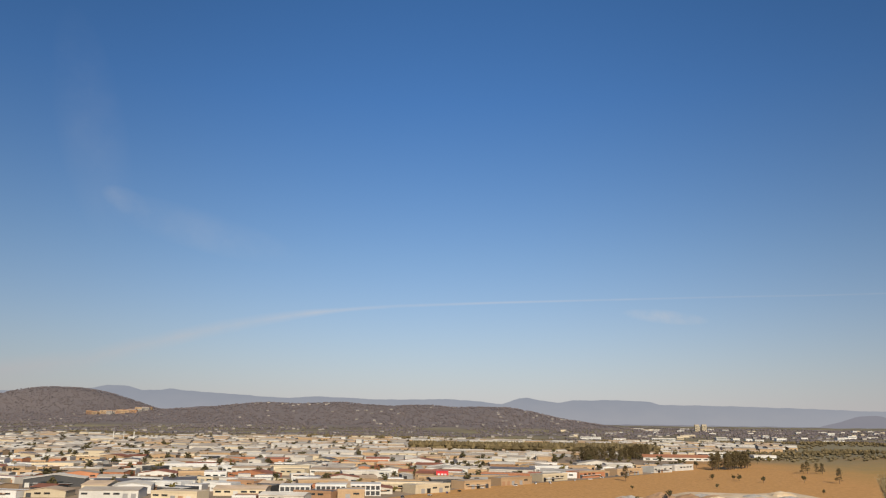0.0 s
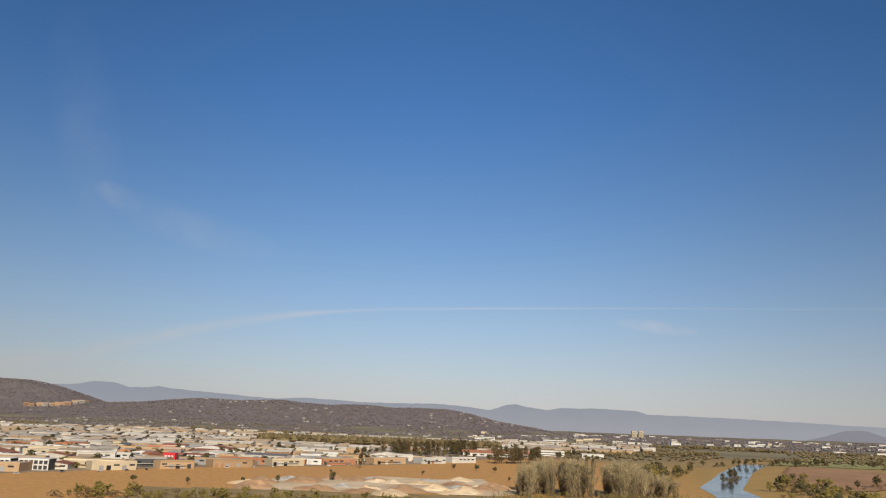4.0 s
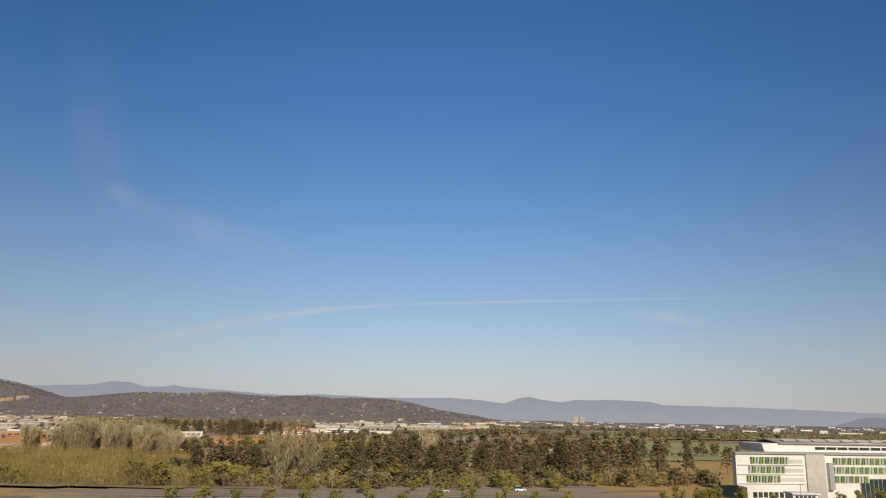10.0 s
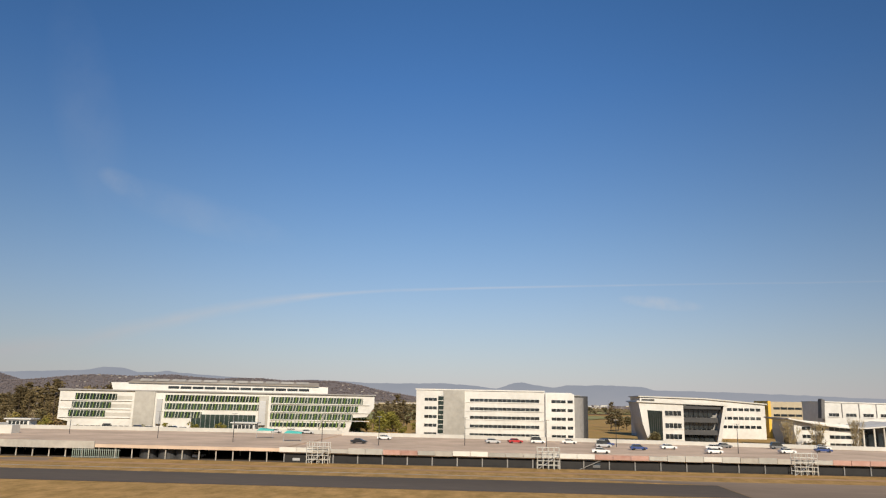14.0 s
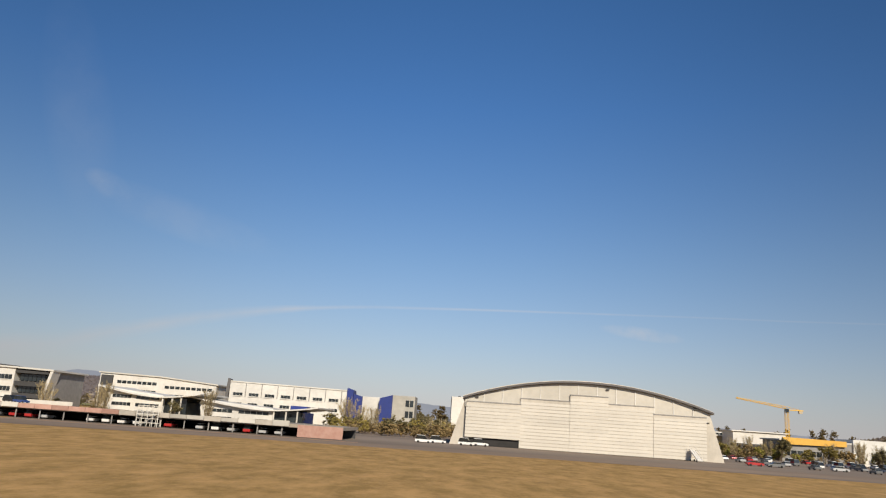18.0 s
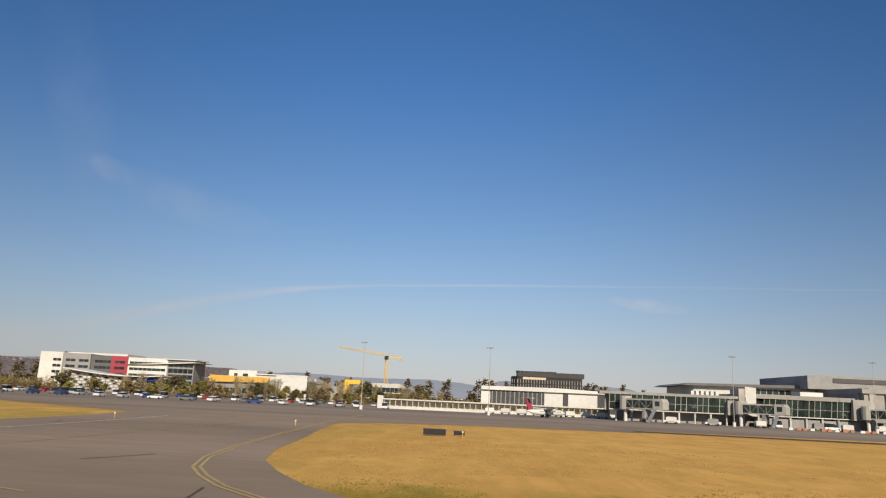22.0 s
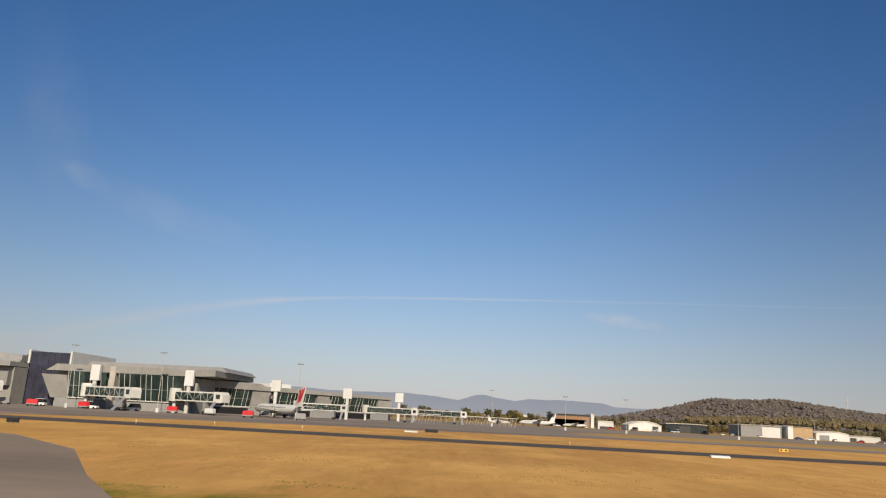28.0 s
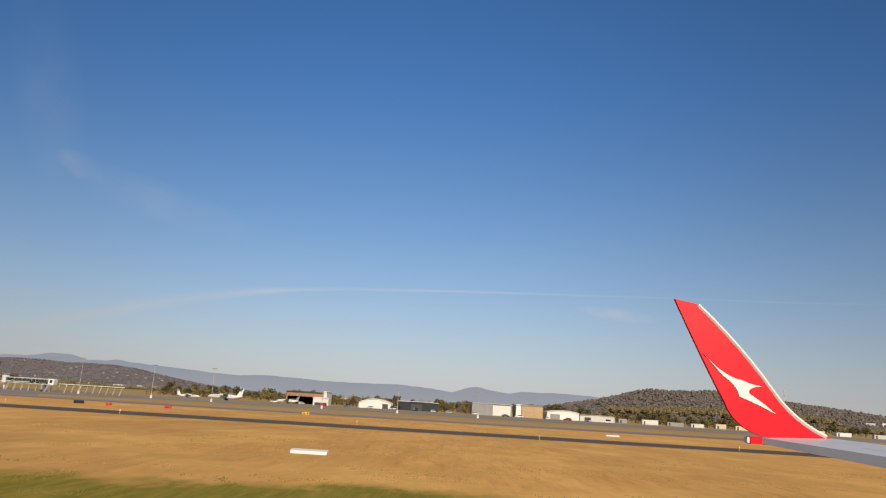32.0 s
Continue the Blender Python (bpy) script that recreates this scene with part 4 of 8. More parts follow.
def office_back():
    o = thing("office_building", 1128, 354, 0, 0, "long white upper office block with dark fins and blue ends", "office building")
    part("wall", Shape().slab([(0, 0), (0, 18.2), (57, 17.4), (57, 0)], 0, 24), M["white"], o)
    part("blue_fin", Shape().slab([(56, 0), (56, 19.0), (59, 18.0), (59, 0)], -1.2, 8), M["blue"], o, "dark blue end fin")
    part("blue_fin", Shape().slab([(59, 0), (59, 16.4), (63, 15.4), (63, 0)], 0.6, 8), M["blue"], o, "dark blue end wall")
    part("link_wall", Shape().box(63, 72, 3, 20, 0, 15.6), M["white"], o)
    part("blue_fin", Shape().slab([(71.5, 0), (71.5, 15.2), (77.5, 17.0), (77.5, 0)], -1.2, 5), M["blue"], o, "dark blue end fin")
    part("tan_block", Shape().box(77.5, 88, 0.5, 20, 0, 17.0), M["panel"], o, "buff rendered end block")
    panes(o, 83.5, 87.5, 12.0, 15.0, 2, 0.5, M["glass"], 0.3)
    panes(o, 83.5, 87.5, 7.0, 10.0, 2, 0.5, M["glass"], 0.3)
    part("roof", Shape().slab([(-0.4, 18.2), (-0.4, 18.7), (56, 17.9), (56, 17.4)], -0.4, 24), M["offwhite"], o)
    part("parapet_fin", Shape().slab([(-1.8, 11), (-1.2, 19.8), (0.2, 19.2), (-0.4, 11)], -0.6, 3), M["charcoal"], o)
    for i in range(7):
        part("parapet_fin", Shape().box(7.6 + 7.6 * i, 7.9 + 7.6 * i, -0.35, 0.1, 11.6, 17.8), M["grey"], o)
        part("sill", Shape().box(1.6 + 7.6 * i, 6.6 + 7.6 * i, -0.35, 0.1, 11.6, 11.9), M["white"], o)
        panes(o, 1.8 + 7.6 * i, 6.4 + 7.6 * i, 12.0, 13.4, 3, 0, M["glass"], 0.1)
        panes(o, 1.8 + 7.6 * i, 6.4 + 7.6 * i, 7.4, 8.8, 3, 0, M["glass"], 0.1)
    b = thing("office_building", 1121, 402, 0, 0, "pale office block with yellow edge behind the swooping roofs", "office building")
    part("wall", Shape().box(0, 26, 0, 20, 0, 18.5), M["cream"], b)
    part("edge", Shape().box(-0.6, 0.8, -0.4, 20, 0, 18.8), M["yellow"], b)
    for z in (14.5, 11.0, 7.5):
        panes(b, 2, 24, z, z + 1.2, 6, 0, M["glass"], 0.3)
    s = thing("site_shed", 1166, 318, 0, 0, "dark blue block beside the white offices", "shed")
    part("wall", Shape().box(0, 7, 0, 8, 0, 8.6), M["blue"], s)
    part("door", Shape().box(2, 4.5, -0.08, 0.2, 0, 3), M["dark"], s)


def tower_office():
    o = thing("office_building", 1237, 467, 0, -3, "tall white office block behind the hangar", "office building")
    part("wall", Shape().box(0, 40, 0, 25, 0, 22.6), M["white"], o)
    part("end_fin", Shape().box(-1.6, 0, -0.5, 8, 9, 22.8), M["dark"], o)
    for z in (18.8, 15.2, 11.6, 8.0):
        panes(o, 12, 18, z, z + 1.6, 4, 0, M["glass"], 0.2)
        panes(o, 22, 38, z, z + 1.6, 9, 0, M["glass"], 0.2)


def office_red():
    o = thing("office_building", 1236, 446, 0, 2, "white and grey office block with a red panel", "office building")
    part("wall", Shape().box(-4, 10, 0, 24, 0, 21.6), M["white"], o)
    part("grey_bay", Shape().box(10, 27, -0.6, 24, 0, 21.2), M["grey"], o)
    part("dark_bay", Shape().box(27, 40, 1.0, 24, 0, 20.6), M["charcoal"], o)
    part("red_panel", Shape().box(40, 50, -1.0, 22, 6, 20.6), M["crimson"], o, "crimson wall panel")
    part("white_bay", Shape().box(50, 74, -0.4, 22, 0, 20.2), M["white"], o)
    part("end_bay", Shape().box(74, 90, 0.4, 22, 0, 19.8), M["grey"], o)
    part("end_roof", Shape().box(73, 92, -1.2, 22, 19.8, 20.3), M["white"], o)
    for z in (16.2, 12.6, 9.0, 5.4):
        panes(o, 4, 9, z, z + 1.6, 2, 0, M["glass"], 0.2)
        panes(o, 12, 18, z, z + 1.6, 2, -0.6, M["glass"], 0.2)
        panes(o, 20, 26, z, z + 1.6, 2, -0.6, M["glass"], 0.2)
        panes(o, 29, 39, z, z + 1.6, 4, 1.0, M["glass"], 0.2)
        panes(o, 42, 48.5, z, z + 1.6, 2, -1.0, M["glass_green"], 0.2)
        panes(o, 51, 73, z, z + 1.6, 8, -0.4, M["glass_green"], 0.2)
        panes(o, 74.5, 89.5, z - 0.6, z + 2.0, 5, 0.4, M["glass"], 0.2)
    part("sail_roof", Shape().slab([(50, 16), (64, 17), (90, 18.8), (96, 18.6), (90, 18.3), (64, 16.4)], -2, 20), M["white"], o)
    f = thing("office_building", 1286, 382, 0, 0, "grey office front chequered with small white windows", "office building")
    part("wall", Shape().slab([(0, 0), (0, 10.2), (36, 7.4), (36, 0)], 0, 20), M["grey"], f)
    crest = [(-2 + 52 * k / 10, 11.2 - 2.8 * math.sin(k / 10 * math.pi * 0.75)) for k in range(11)]
    part("roof", Shape().slab(crest + [(px, pz - 0.5) for px, pz in crest[::-1]], -3, 22), M["white"], f, "long curved white roof")
    me = Shape().box(0, 1.5, -0.1, 0.1, 0, 0.8).mesh("window", M["white"])
    md = Shape().box(0, 1.5, -0.08, 0.1, 0, 0.8).mesh("window", M["glass"])
    for r in range(6):
        for c in range(15):
            if 1.0 + r * 1.35 < 9.4 - c * 0.18:
                part("window", me if (r + c) % 3 else md, None, f, at=pose(0.8 + c * 2.3 + (r % 2) * 0.9, 0, 1.0 + r * 1.35))
    part("blue_panel", Shape().box(36, 46, -0.3, 10, 6.0, 9.0), M["blue"], f)
    part("side_wall", Shape().box(36, 47, 0, 14, 0, 7.6), M["glass"], f)


def low_white_yellow():
    o = thing("office_building", 1357, 421, 0, 0, "low white office with long wing roof and yellow panel", "office building")
    part("tower", Shape().box(0, 16, 0, 22, 0, 14.8), M["white"], o)
    part("wall", Shape().box(16, 50, 1, 22, 0, 11.6), M["white"], o)
    part("wing_roof", Shape().slab([(-14, 9.4), (0, 10.4), (50, 9.0), (50, 8.4), (0, 9.8)], -6, 20), M["offwhite"], o)
    part("rear_wall", Shape().box(42, 70, 5, 19, 0, 8.2), M["grey"], o)
    panes(o, 3, 5, 9, 13, 1, 0, M["glass"], 0.1)
    panes(o, 8, 11, 9, 13, 1, 0, M["glass"], 0.1)
    panes(o, 19, 34, 10, 11, 8, 1, M["glass"], 0.15)
    y = thing("office_building", 1377, 333, 0, 0, "low white office with a long amber fascia band", "office building")
    part("wall", Shape().box(0, 44, 1.4, 22, 0, 8.6), M["grey"], y)
    part("fascia", Shape().slab([(0, 7.0), (0, 10.0), (27, 9.7), (27, 7.4)], 0, 1.2), M["amber"], y, "long amber fascia panel")
    part("roof", Shape().box(-1, 45, 1.2, 23, 8.6, 9.2), M["offwhite"], y)
    part("white_block", Shape().box(30, 44, 0.4, 16, 0, 10.8), M["white"], y)
    panes(y, 1, 28, 2.4, 4.6, 10, 1.4, M["glass"], 0.4)
    b = thing("office_building", 1379, 399, 0, 0, "plain white flat-roofed building among bare trees", "office building")
    part("wall", Shape().slab([(0, 0), (0, 12.2), (27, 12.0), (28, 0)], 0, 16), M["white"], b)
    part("dark_base", Shape().box(0.5, 26, -0.15, 0.3, 0, 6.2), M["dark"], b)
    part("roof", Shape().box(-1.0, 28, -1.0, 17, 12.2, 12.7), M["white"], b)
    g = thing("office_building", 1430, 382, 0, 0, "half-built glass office with a yellow portal frame", "office building")
    part("portal", Shape().box(0, 2.4, -2, 8, 0, 11.4).box(2.4, 8, -2, 8, 9.2, 11.4).box(8, 9.6, -2, 6, 0, 9.2), M["yellow"], g, "yellow portal frame")
    part("wall", Shape().box(9.6, 30, 0, 14, 0, 8.2), M["glass"], g)
    part("roof", Shape().slab([(8, 8.2), (9, 10.2), (28, 10.4), (31, 8.2)], -1, 15), M["offwhite"], g)
    for z in (2.6, 5.4):
        part("floor_edge", Shape().box(9.5, 30.4, -0.4, 0.2, z, z + 0.4), M["white"], g)
    posts(g, "mullion", [10 + 2.2 * i for i in range(10)], -0.2, 0, 8.2, 0.1, M["steel"])


def dark_hotel():
    o = thing("hotel", 1512, 470, 0, 0, "dark curved hotel with rows of tall narrow fins", "hotel")
    o.matrix_basis = put(1520, 470) @ Matrix.Diagonal((0.8, 1, 0.98, 1))
    plan = [(5 - 5 * math.cos(math.pi / 2 * k / 6), 5 - 5 * math.sin(math.pi / 2 * k / 6)) for k in range(7)] + [(54, 0), (54, 18), (0, 18)]
    part("wall", Shape().prism(plan, 0, 20.4), M["black"], o)
    part("top_storey", Shape().prism([(4, 2), (34, 1.4), (34, 14), (4, 14)], 20.4, 22.6), M["dark"], o)
    part("roof_disc", Shape().prism([(6 + 3 * math.cos(a / 4), 6 + 4 * math.sin(a / 4)) for a in range(13, 25)] + [(34, 1), (34, 12), (6, 12)], 22.6, 24.0), M["dark"], o)
    part("plant_room", Shape().box(34, 56, 2, 14, 20.4, 23.4), M["dark"], o)
    fin = Shape().box(0, 0.5, -0.45, 0.1, 0, 2.5).mesh("fin", M["grey"])
    for k in range(6):
        part("floor_band", Shape().box(3.5, 54.2, -0.3, 0.1, 2.9 + 3.1 * k, 3.3 + 3.1 * k), M["dark"], o)
        for i in range(24):
            part("fin", fin, None, o, at=pose(4 + 2.1 * i, 0, 3.4 + 3.1 * k - 2.8))
        for j in range(3):
            a = math.pi / 2 * (j + 0.5) / 3
            part("fin", fin, None, o, at=pose(5 - 5 * math.cos(a), 5 - 5 * math.sin(a), 3.4 + 3.1 * k - 2.8, 0, 0, -80 + 30 * j))
    part("warm_band", Shape().box(8, 26, -0.5, 0.1, 18.6, 20.0), M["cream"], o)
    part("porch", Shape().box(-12, 6, -12, -2, 0, 3.6), M["crimson"], o, "low red entrance building")


def tower_crane():
    o = thing("tower_crane", 1440, 477, 0, 0, "yellow tower crane standing over the office blocks", "crane")
    s = Shape()
    for dx in (-0.9, 0.9):
        for dy in (-0.9, 0.9):
            s.rod((dx, dy, 0), (dx, dy, 28), 0.16, n=4)
    for k in range(14):
        z = 2 * k
        s.rod((-0.9, -0.9, z), (0.9, -0.9, z + 2), 0.1, n=4).rod((0.9, -0.9, z), (0.9, 0.9, z + 2), 0.1, n=4).rod((-0.9, 0.9, z), (-0.9, -0.9, z + 2), 0.1, n=4)
    part("mast", s, M["yellow"], o)
    j = Shape().rod((0, -0.6, 29), (-31, -0.6, 33.6), 0.16, n=4).rod((0, 0.6, 29), (-31, 0.6, 33.6), 0.16, n=4).rod((0, 0, 30.4), (-31, 0, 34.2), 0.16, n=4)
    for k in range(16):
        a, b = k / 16, (k + 1) / 16
        j.rod((-31 * a, -0.6, 29 + 4.6 * a), (-31 * b, 0, 30.4 + 3.8 * b), 0.09, n=4).rod((-31 * a, 0.6, 29 + 4.6 * a), (-31 * b, 0, 30.4 + 3.8 * b), 0.09, n=4)
    part("jib", j, M["yellow"], o)
    part("counter_jib", Shape().box(0, 10, -0.9, 0.9, 28.2, 28.7).rod((0, 0, 30.4), (9, 0, 28.6), 0.12, n=4), M["yellow"], o)
    part("counterweight", Shape().box(7.4, 9.4, -0.8, 0.8, 26.6, 28.6), M["cream"], o)
    part("cab", Shape().box(-1.4, 0.6, -2.0, -0.7, 26.8, 29), M["glass"], o)
    part("slewing_ring", Shape().rod((0, 0, 27.6), (0, 0, 29.2), 1.3, n=10), M["dark"], o)


def hangar():
    o = thing("hangar", 1239, 222, 0, -1.2, "large pale steel hangar with arched roof and sliding doors", "hangar")
    W, D = 71.0, 41.0
    arc = [(W * k / 20, 13.4 + 6.2 * (1 - (2 * k / 20 - 1) ** 2)) for k in range(21)]
    part("front_frame", Shape().slab([(-4, 0), (0, 13.4)] + arc[1:] + [(W + 4, 0)], 1.6, 2.6), M["beige"], o)
    part("gable", Shape().slab([(0, 11)] + arc + [(W, 11)], 0.9, 1.6), M["gable_pale"], o, "pale ribbed gable cladding")
    top = [(-0.7, 13.2)] + [(x, z + 0.1) for x, z in arc] + [(W + 0.7, 13.2)]
    part("roof", Shape().slab(top + [(x, z + 0.8) for x, z in top[::-1]], 0.6, D), M["roof_white"], o, "white ribbed arched roof")
    part("roof_edge", Shape().slab([(x, z + 0.05) for x, z in top] + [(x, z + 0.6) for x, z in top[::-1]], -0.4, 0.6), M["roof_dark"], o, "dark arched roof edge")
    # this wall is coloured grey to stand for the shade on it
    part("side_wall", Shape().add([(-4, 2, 0), (-4, D, 0), (0, D, 13.4), (0, 2, 13.4), (-3.6, 2, 0), (-3.6, D, 0), (0.4, D, 13.4), (0.4, 2, 13.4)], [(0, 3, 2, 1), (4, 5, 6, 7), (0, 4, 7, 3), (1, 2, 6, 5), (3, 7, 6, 2), (0, 1, 5, 4)]), M["grey"], o, "plain side wall, greyed for its shaded side")
    part("side_wall", Shape().add([(W + 4, 2, 0), (W + 4, D, 0), (W, D, 13.4), (W, 2, 13.4), (W + 3.6, 2, 0), (W + 3.6, D, 0), (W - 0.4, D, 13.4), (W - 0.4, 2, 13.4)], [(0, 1, 2, 3), (4, 7, 6, 5), (0, 3, 7, 4), (1, 5, 6, 2), (3, 2, 6, 7), (0, 4, 5, 1)]), M["door_pale"], o, "plain pale side wall")
    part("rear_wall", Shape().slab([(-4, 0)] + arc + [(W + 4, 0)], D - 1, D), M["beige"], o)
    tops = (12.4, 14.2, 16.1, 14.2, 12.2)
    xs = (0.4, 16.2, 30.6, 41.4, 54.6, 69.4)
    for i in range(5):
        x0, x1, z0 = xs[i], xs[i + 1] + 0.25, (2.3 if i == 0 else 0.12)
        y = 0.1 + 0.16 * (i % 2)
        d = part("door", Shape().box(x0, x1, y, y + 0.18, z0, tops[i]), M["beige"], o, "tall pale sliding hangar door")
        k = int((tops[i] - z0) / 0.95)
        for r in range(k):
            part("rib", Shape().box(x0, x1, y - 0.10, y, z0 + 0.95 * r + 0.1, z0 + 0.95 * r + 0.82), M["door_pale"], d)
        part("track", Shape().box(x0, x1, y - 0.15, y + 0.5, tops[i], tops[i] + 0.25), M["grey"], o)
    # a black panel stands in for the dark inside below the first door
    part("unlit_opening", Shape().box(0.4, 16.2, 0.9, 1.5, 0.05, 2.3), M["black"], o, "black panel for the unlit gap under the raised door")
    post = Shape().box(-0.12, 0.12, 0.7, 0.9, 0, 1).mesh("gable_post", M["white"])
    for i in range(12):
        x = 5.5 + 5.5 * i
        z1 = 13.2 + 6.2 * (1 - (2 * x / W - 1) ** 2)
        z0 = tops[min(sum(x > q for q in xs[1:]), 4)] + 0.2
        if z1 > z0 + 0.4:
            part("gable_post", post, None, o, at=pose(x, 0, z0) @ Matrix.Diagonal((1, 1, z1 - z0, 1)))
    for x in (3, 41, 66):
        part("floodlight", Shape().box(x, x + 0.9, 0.2, 0.9, 12.9 + 5.6 * (1 - (2 * x / W - 1) ** 2), 13.2 + 5.6 * (1 - (2 * x / W - 1) ** 2)), M["dark"], o)
    st = thing("boarding_stairs", 1304, 214, 0, 8, "white mobile boarding stairs parked by the hangar", "stairs")
    part("frame", Shape().side([(0, 0.4), (5, 3.2), (5.8, 3.2), (5.8, 2.9), (5.2, 2.9), (0.3, 0.1)], 0, 1.4), M["white"], st)
    for i in range(8):
        part("step", Shape().box(0.1, 1.3, 0.4 + 0.55 * i, 0.9 + 0.55 * i, 0.62 + 0.31 * i, 0.68 + 0.31 * i), M["steel"], st)
    part("rail", Shape().rod((0, 0.2, 1.4), (0, 5.2, 4.2), 0.05).rod((1.4, 0.2, 1.4), (1.4, 5.2, 4.2), 0.05).rod((0, 0.2, 0.4), (0, 0.2, 1.4), 0.05).rod((1.4, 0.2, 0.4), (1.4, 0.2, 1.4), 0.05), M["white"], st)
    for dx in (0.1, 1.3):
        for dy in (0.8, 5):
            part("wheel", Shape().rod((dx - 0.1, dy, 0.3), (dx + 0.1, dy, 0.3), 0.3, n=10), M["tyre"], st)


office_long()
office_white()
office_prow()
office_swoop(1094, 303, 33, 3, -3, 11.6)
office_swoop(1132, 306, 42, 2, -3, 9.4)
office_back()
tower_office()
office_red()
low_white_yellow()
dark_hotel()
tower_crane()
hangar()


# ---- parking structure along the airport fence ----
def car_park():
    o = thing("car_park_deck", 748, 183, 0, 0, "long low concrete parking deck with a tan top", "car park")
    part("deck", Shape().prism([(4, 6), (8, 0), (176, 0), (176, 80), (60, 72), (0, 58)], 2.5, 3.3), M["deck"], o, "tan concrete top deck")
    part("parapet", Shape().box(8, 130, -0.35, 0, 2.2, 4.0), M["concrete"], o)
    part("parapet", Shape().prism([(3.6, 6), (7.8, -0.35), (8.0, 0.1), (4.0, 6.1)], 2.2, 4.0), M["concrete"], o)
    part("parapet", Shape().prism([(-0.4, 58), (3.6, 6), (4.0, 6.1), (0, 58)], 2.4, 4.0), M["concrete"], o)
    part("parapet", Shape().prism([(0, 58), (60, 72), (176, 80), (176, 80.4), (60, 72.4), (0, 58.4)], 2.4, 4.6), M["offwhite"], o)
    for x in (28, 82.8):
        part("stair_tower", Shape().slab([(x - 0.2, 0), (x + 0.4, 6.0), (x + 4.8, 6.0), (x + 4.6, 0)], -1.2, 3.5), M["white"], o, "white stair tower")
        part("red_box", Shape().box(x + 5, x + 6.2, 1, 2.4, 3.3, 4.6), M["red"], o)
    part("stair_tower", Shape().box(76, 80, 38, 42, 3.3, 6.4).box(80, 84, 38, 42, 3.3, 5.8), M["offwhite"], o)
    posts(o, "column", [4.2 * i + 9 for i in range(40)], 0.6, 0, 2.6, 0.16, M["concrete"])
    posts(o, "column", [8.4 * i + 10 for i in range(20)], 16, 0, 2.6, 0.25, M["concrete"])
    part("ground_slab", Shape().prism([(4, 6), (8, 0), (176, 0), (176, 60), (0, 58)], -0.05, 0.06), M["asphalt"], o)
    part("back_wall", Shape().box(6, 176, 40, 40.4, 0, 2.5), M["grey"], o)
    for i in range(2):
        k = thing("lift_lobby", (806, 884)[i], (258, 266)[i], 3.3, 4, "small white glazed lift lobby on the parking deck", "kiosk")
        part("wall", Shape().box(0, 8, 0, 5, 0, 2.9), M["white"], k)
        part("roof", Shape().box(-0.6, 8.8, -0.8, 5.6, 2.9, 3.3), M["white"], k)
        panes(k, 0.6, 7.4, 0.6, 2.4, 5, 0, M["glass"], 0.3)
    e = thing("green_screen", 873, 182, 0, 0, "pale green slatted screen fence under the deck", "fence")
    sl = Shape().box(0, 0.12, 0, 0.12, 0, 2.2).mesh("slat", M["screen_green"])
    for i in range(24):
        part("slat", sl, None, e, at=pose(0.5 * i, 0, 0))
    part("rail", Shape().box(0, 12, 0.1, 0.2, 1.9, 2.0).box(0, 12, 0.1, 0.2, 0.3, 0.4), M["steel"], e)
    for i, (x, r) in enumerate(((890, 2.2), (895, 2.4), (899, 2.0))):
        w = thing("water_tank", x, 187, 0, 0, "dark ribbed water tank beside the car park", "tank", "water tanks")
        part("shell", Shape().rod((0, 0, 0), (0, 0, 2.3), r, n=18), M["dark"], w)
        part("lid", Shape().rod((0, 0, 2.3), (0, 0, 2.7), r, 0.4, n=18), M["grey"], w)
    # second deck, with scaffold stair towers
    d = thing("car_park_deck", 924, 183, 0, 0, "long parking deck under construction with white barriers", "car park")
    part("deck", Shape().prism([(0, 0.3), (192, 0.3), (192, 52), (60, 74), (0, 80)], 2.2, 3.0), M["deck"], d, "tan concrete top deck")
    part("ground_slab", Shape().box(0, 275, 0, 40, -0.05, 0.05), M["asphalt"], d)
    part("back_wall", Shape().box(0, 286, 22, 22.3, 0, 2.2), M["dark"], d)
    part("deck", Shape().box(192, 286, 0.3, 26, 2.2, 3.0), M["roof_grey"], d)
    part("red_mesh", Shape().box(275, 286, -0.25, 0, 0.1, 2.9), M["barrier_pink"], d, "red site mesh at the deck end")
    part("barrier", Shape().prism([(0, 80), (60, 74), (192, 52), (192, 52.4), (60, 74.4), (0, 80.4)], 2.6, 4.2), M["offwhite"], d)
    me = [Shape().box(0, 4.1, -0.25, 0, 2.35 + 0.12 * (k % 2), 3.7 - 0.1 * k).mesh("barrier_panel", M[m]) for k, m in enumerate(("panel", "offwhite", "concrete", "panel"))]
    rng = random.Random(3)
    gaps = ((24, 34), (77, 87), (132, 152), (183, 193), (205, 232))
    i = 0
    while i * 4.2 < 272:
        x = i * 4.2
        if any(a - 3 < x < b - 2 for a, b in gaps):
            part("red_barrier", Shape().box(x, x + 4.1, -0.2, 0, 2.4, 3.5), M["barrier_pink"], d, "faded red site barrier")
        else:
            part("barrier_panel", me[rng.randrange(4)], None, d, at=pose(x, 0, 0))
        i += 1
    for i in range(29):
        part("mesh_panel", Shape().box(6.0 * i + 1.15, 6.0 * i + 6.85, 1.0, 1.05, 0.1, 1.9), M["black"], d, "dark site mesh")
    posts(d, "column", [6.0 * i + 1 for i in range(46)], 0.8, 0, 2.3, 0.16, M["grey"])
    part("brace", Shape().rod((72, 0.4, 0), (77, 0.4, 2.2), 0.1).rod((160, 0.4, 0), (166, 0.4, 2.2), 0.1).rod((172, 0.4, 0), (166, 0.4, 2.2), 0.1), M["grey"], d)
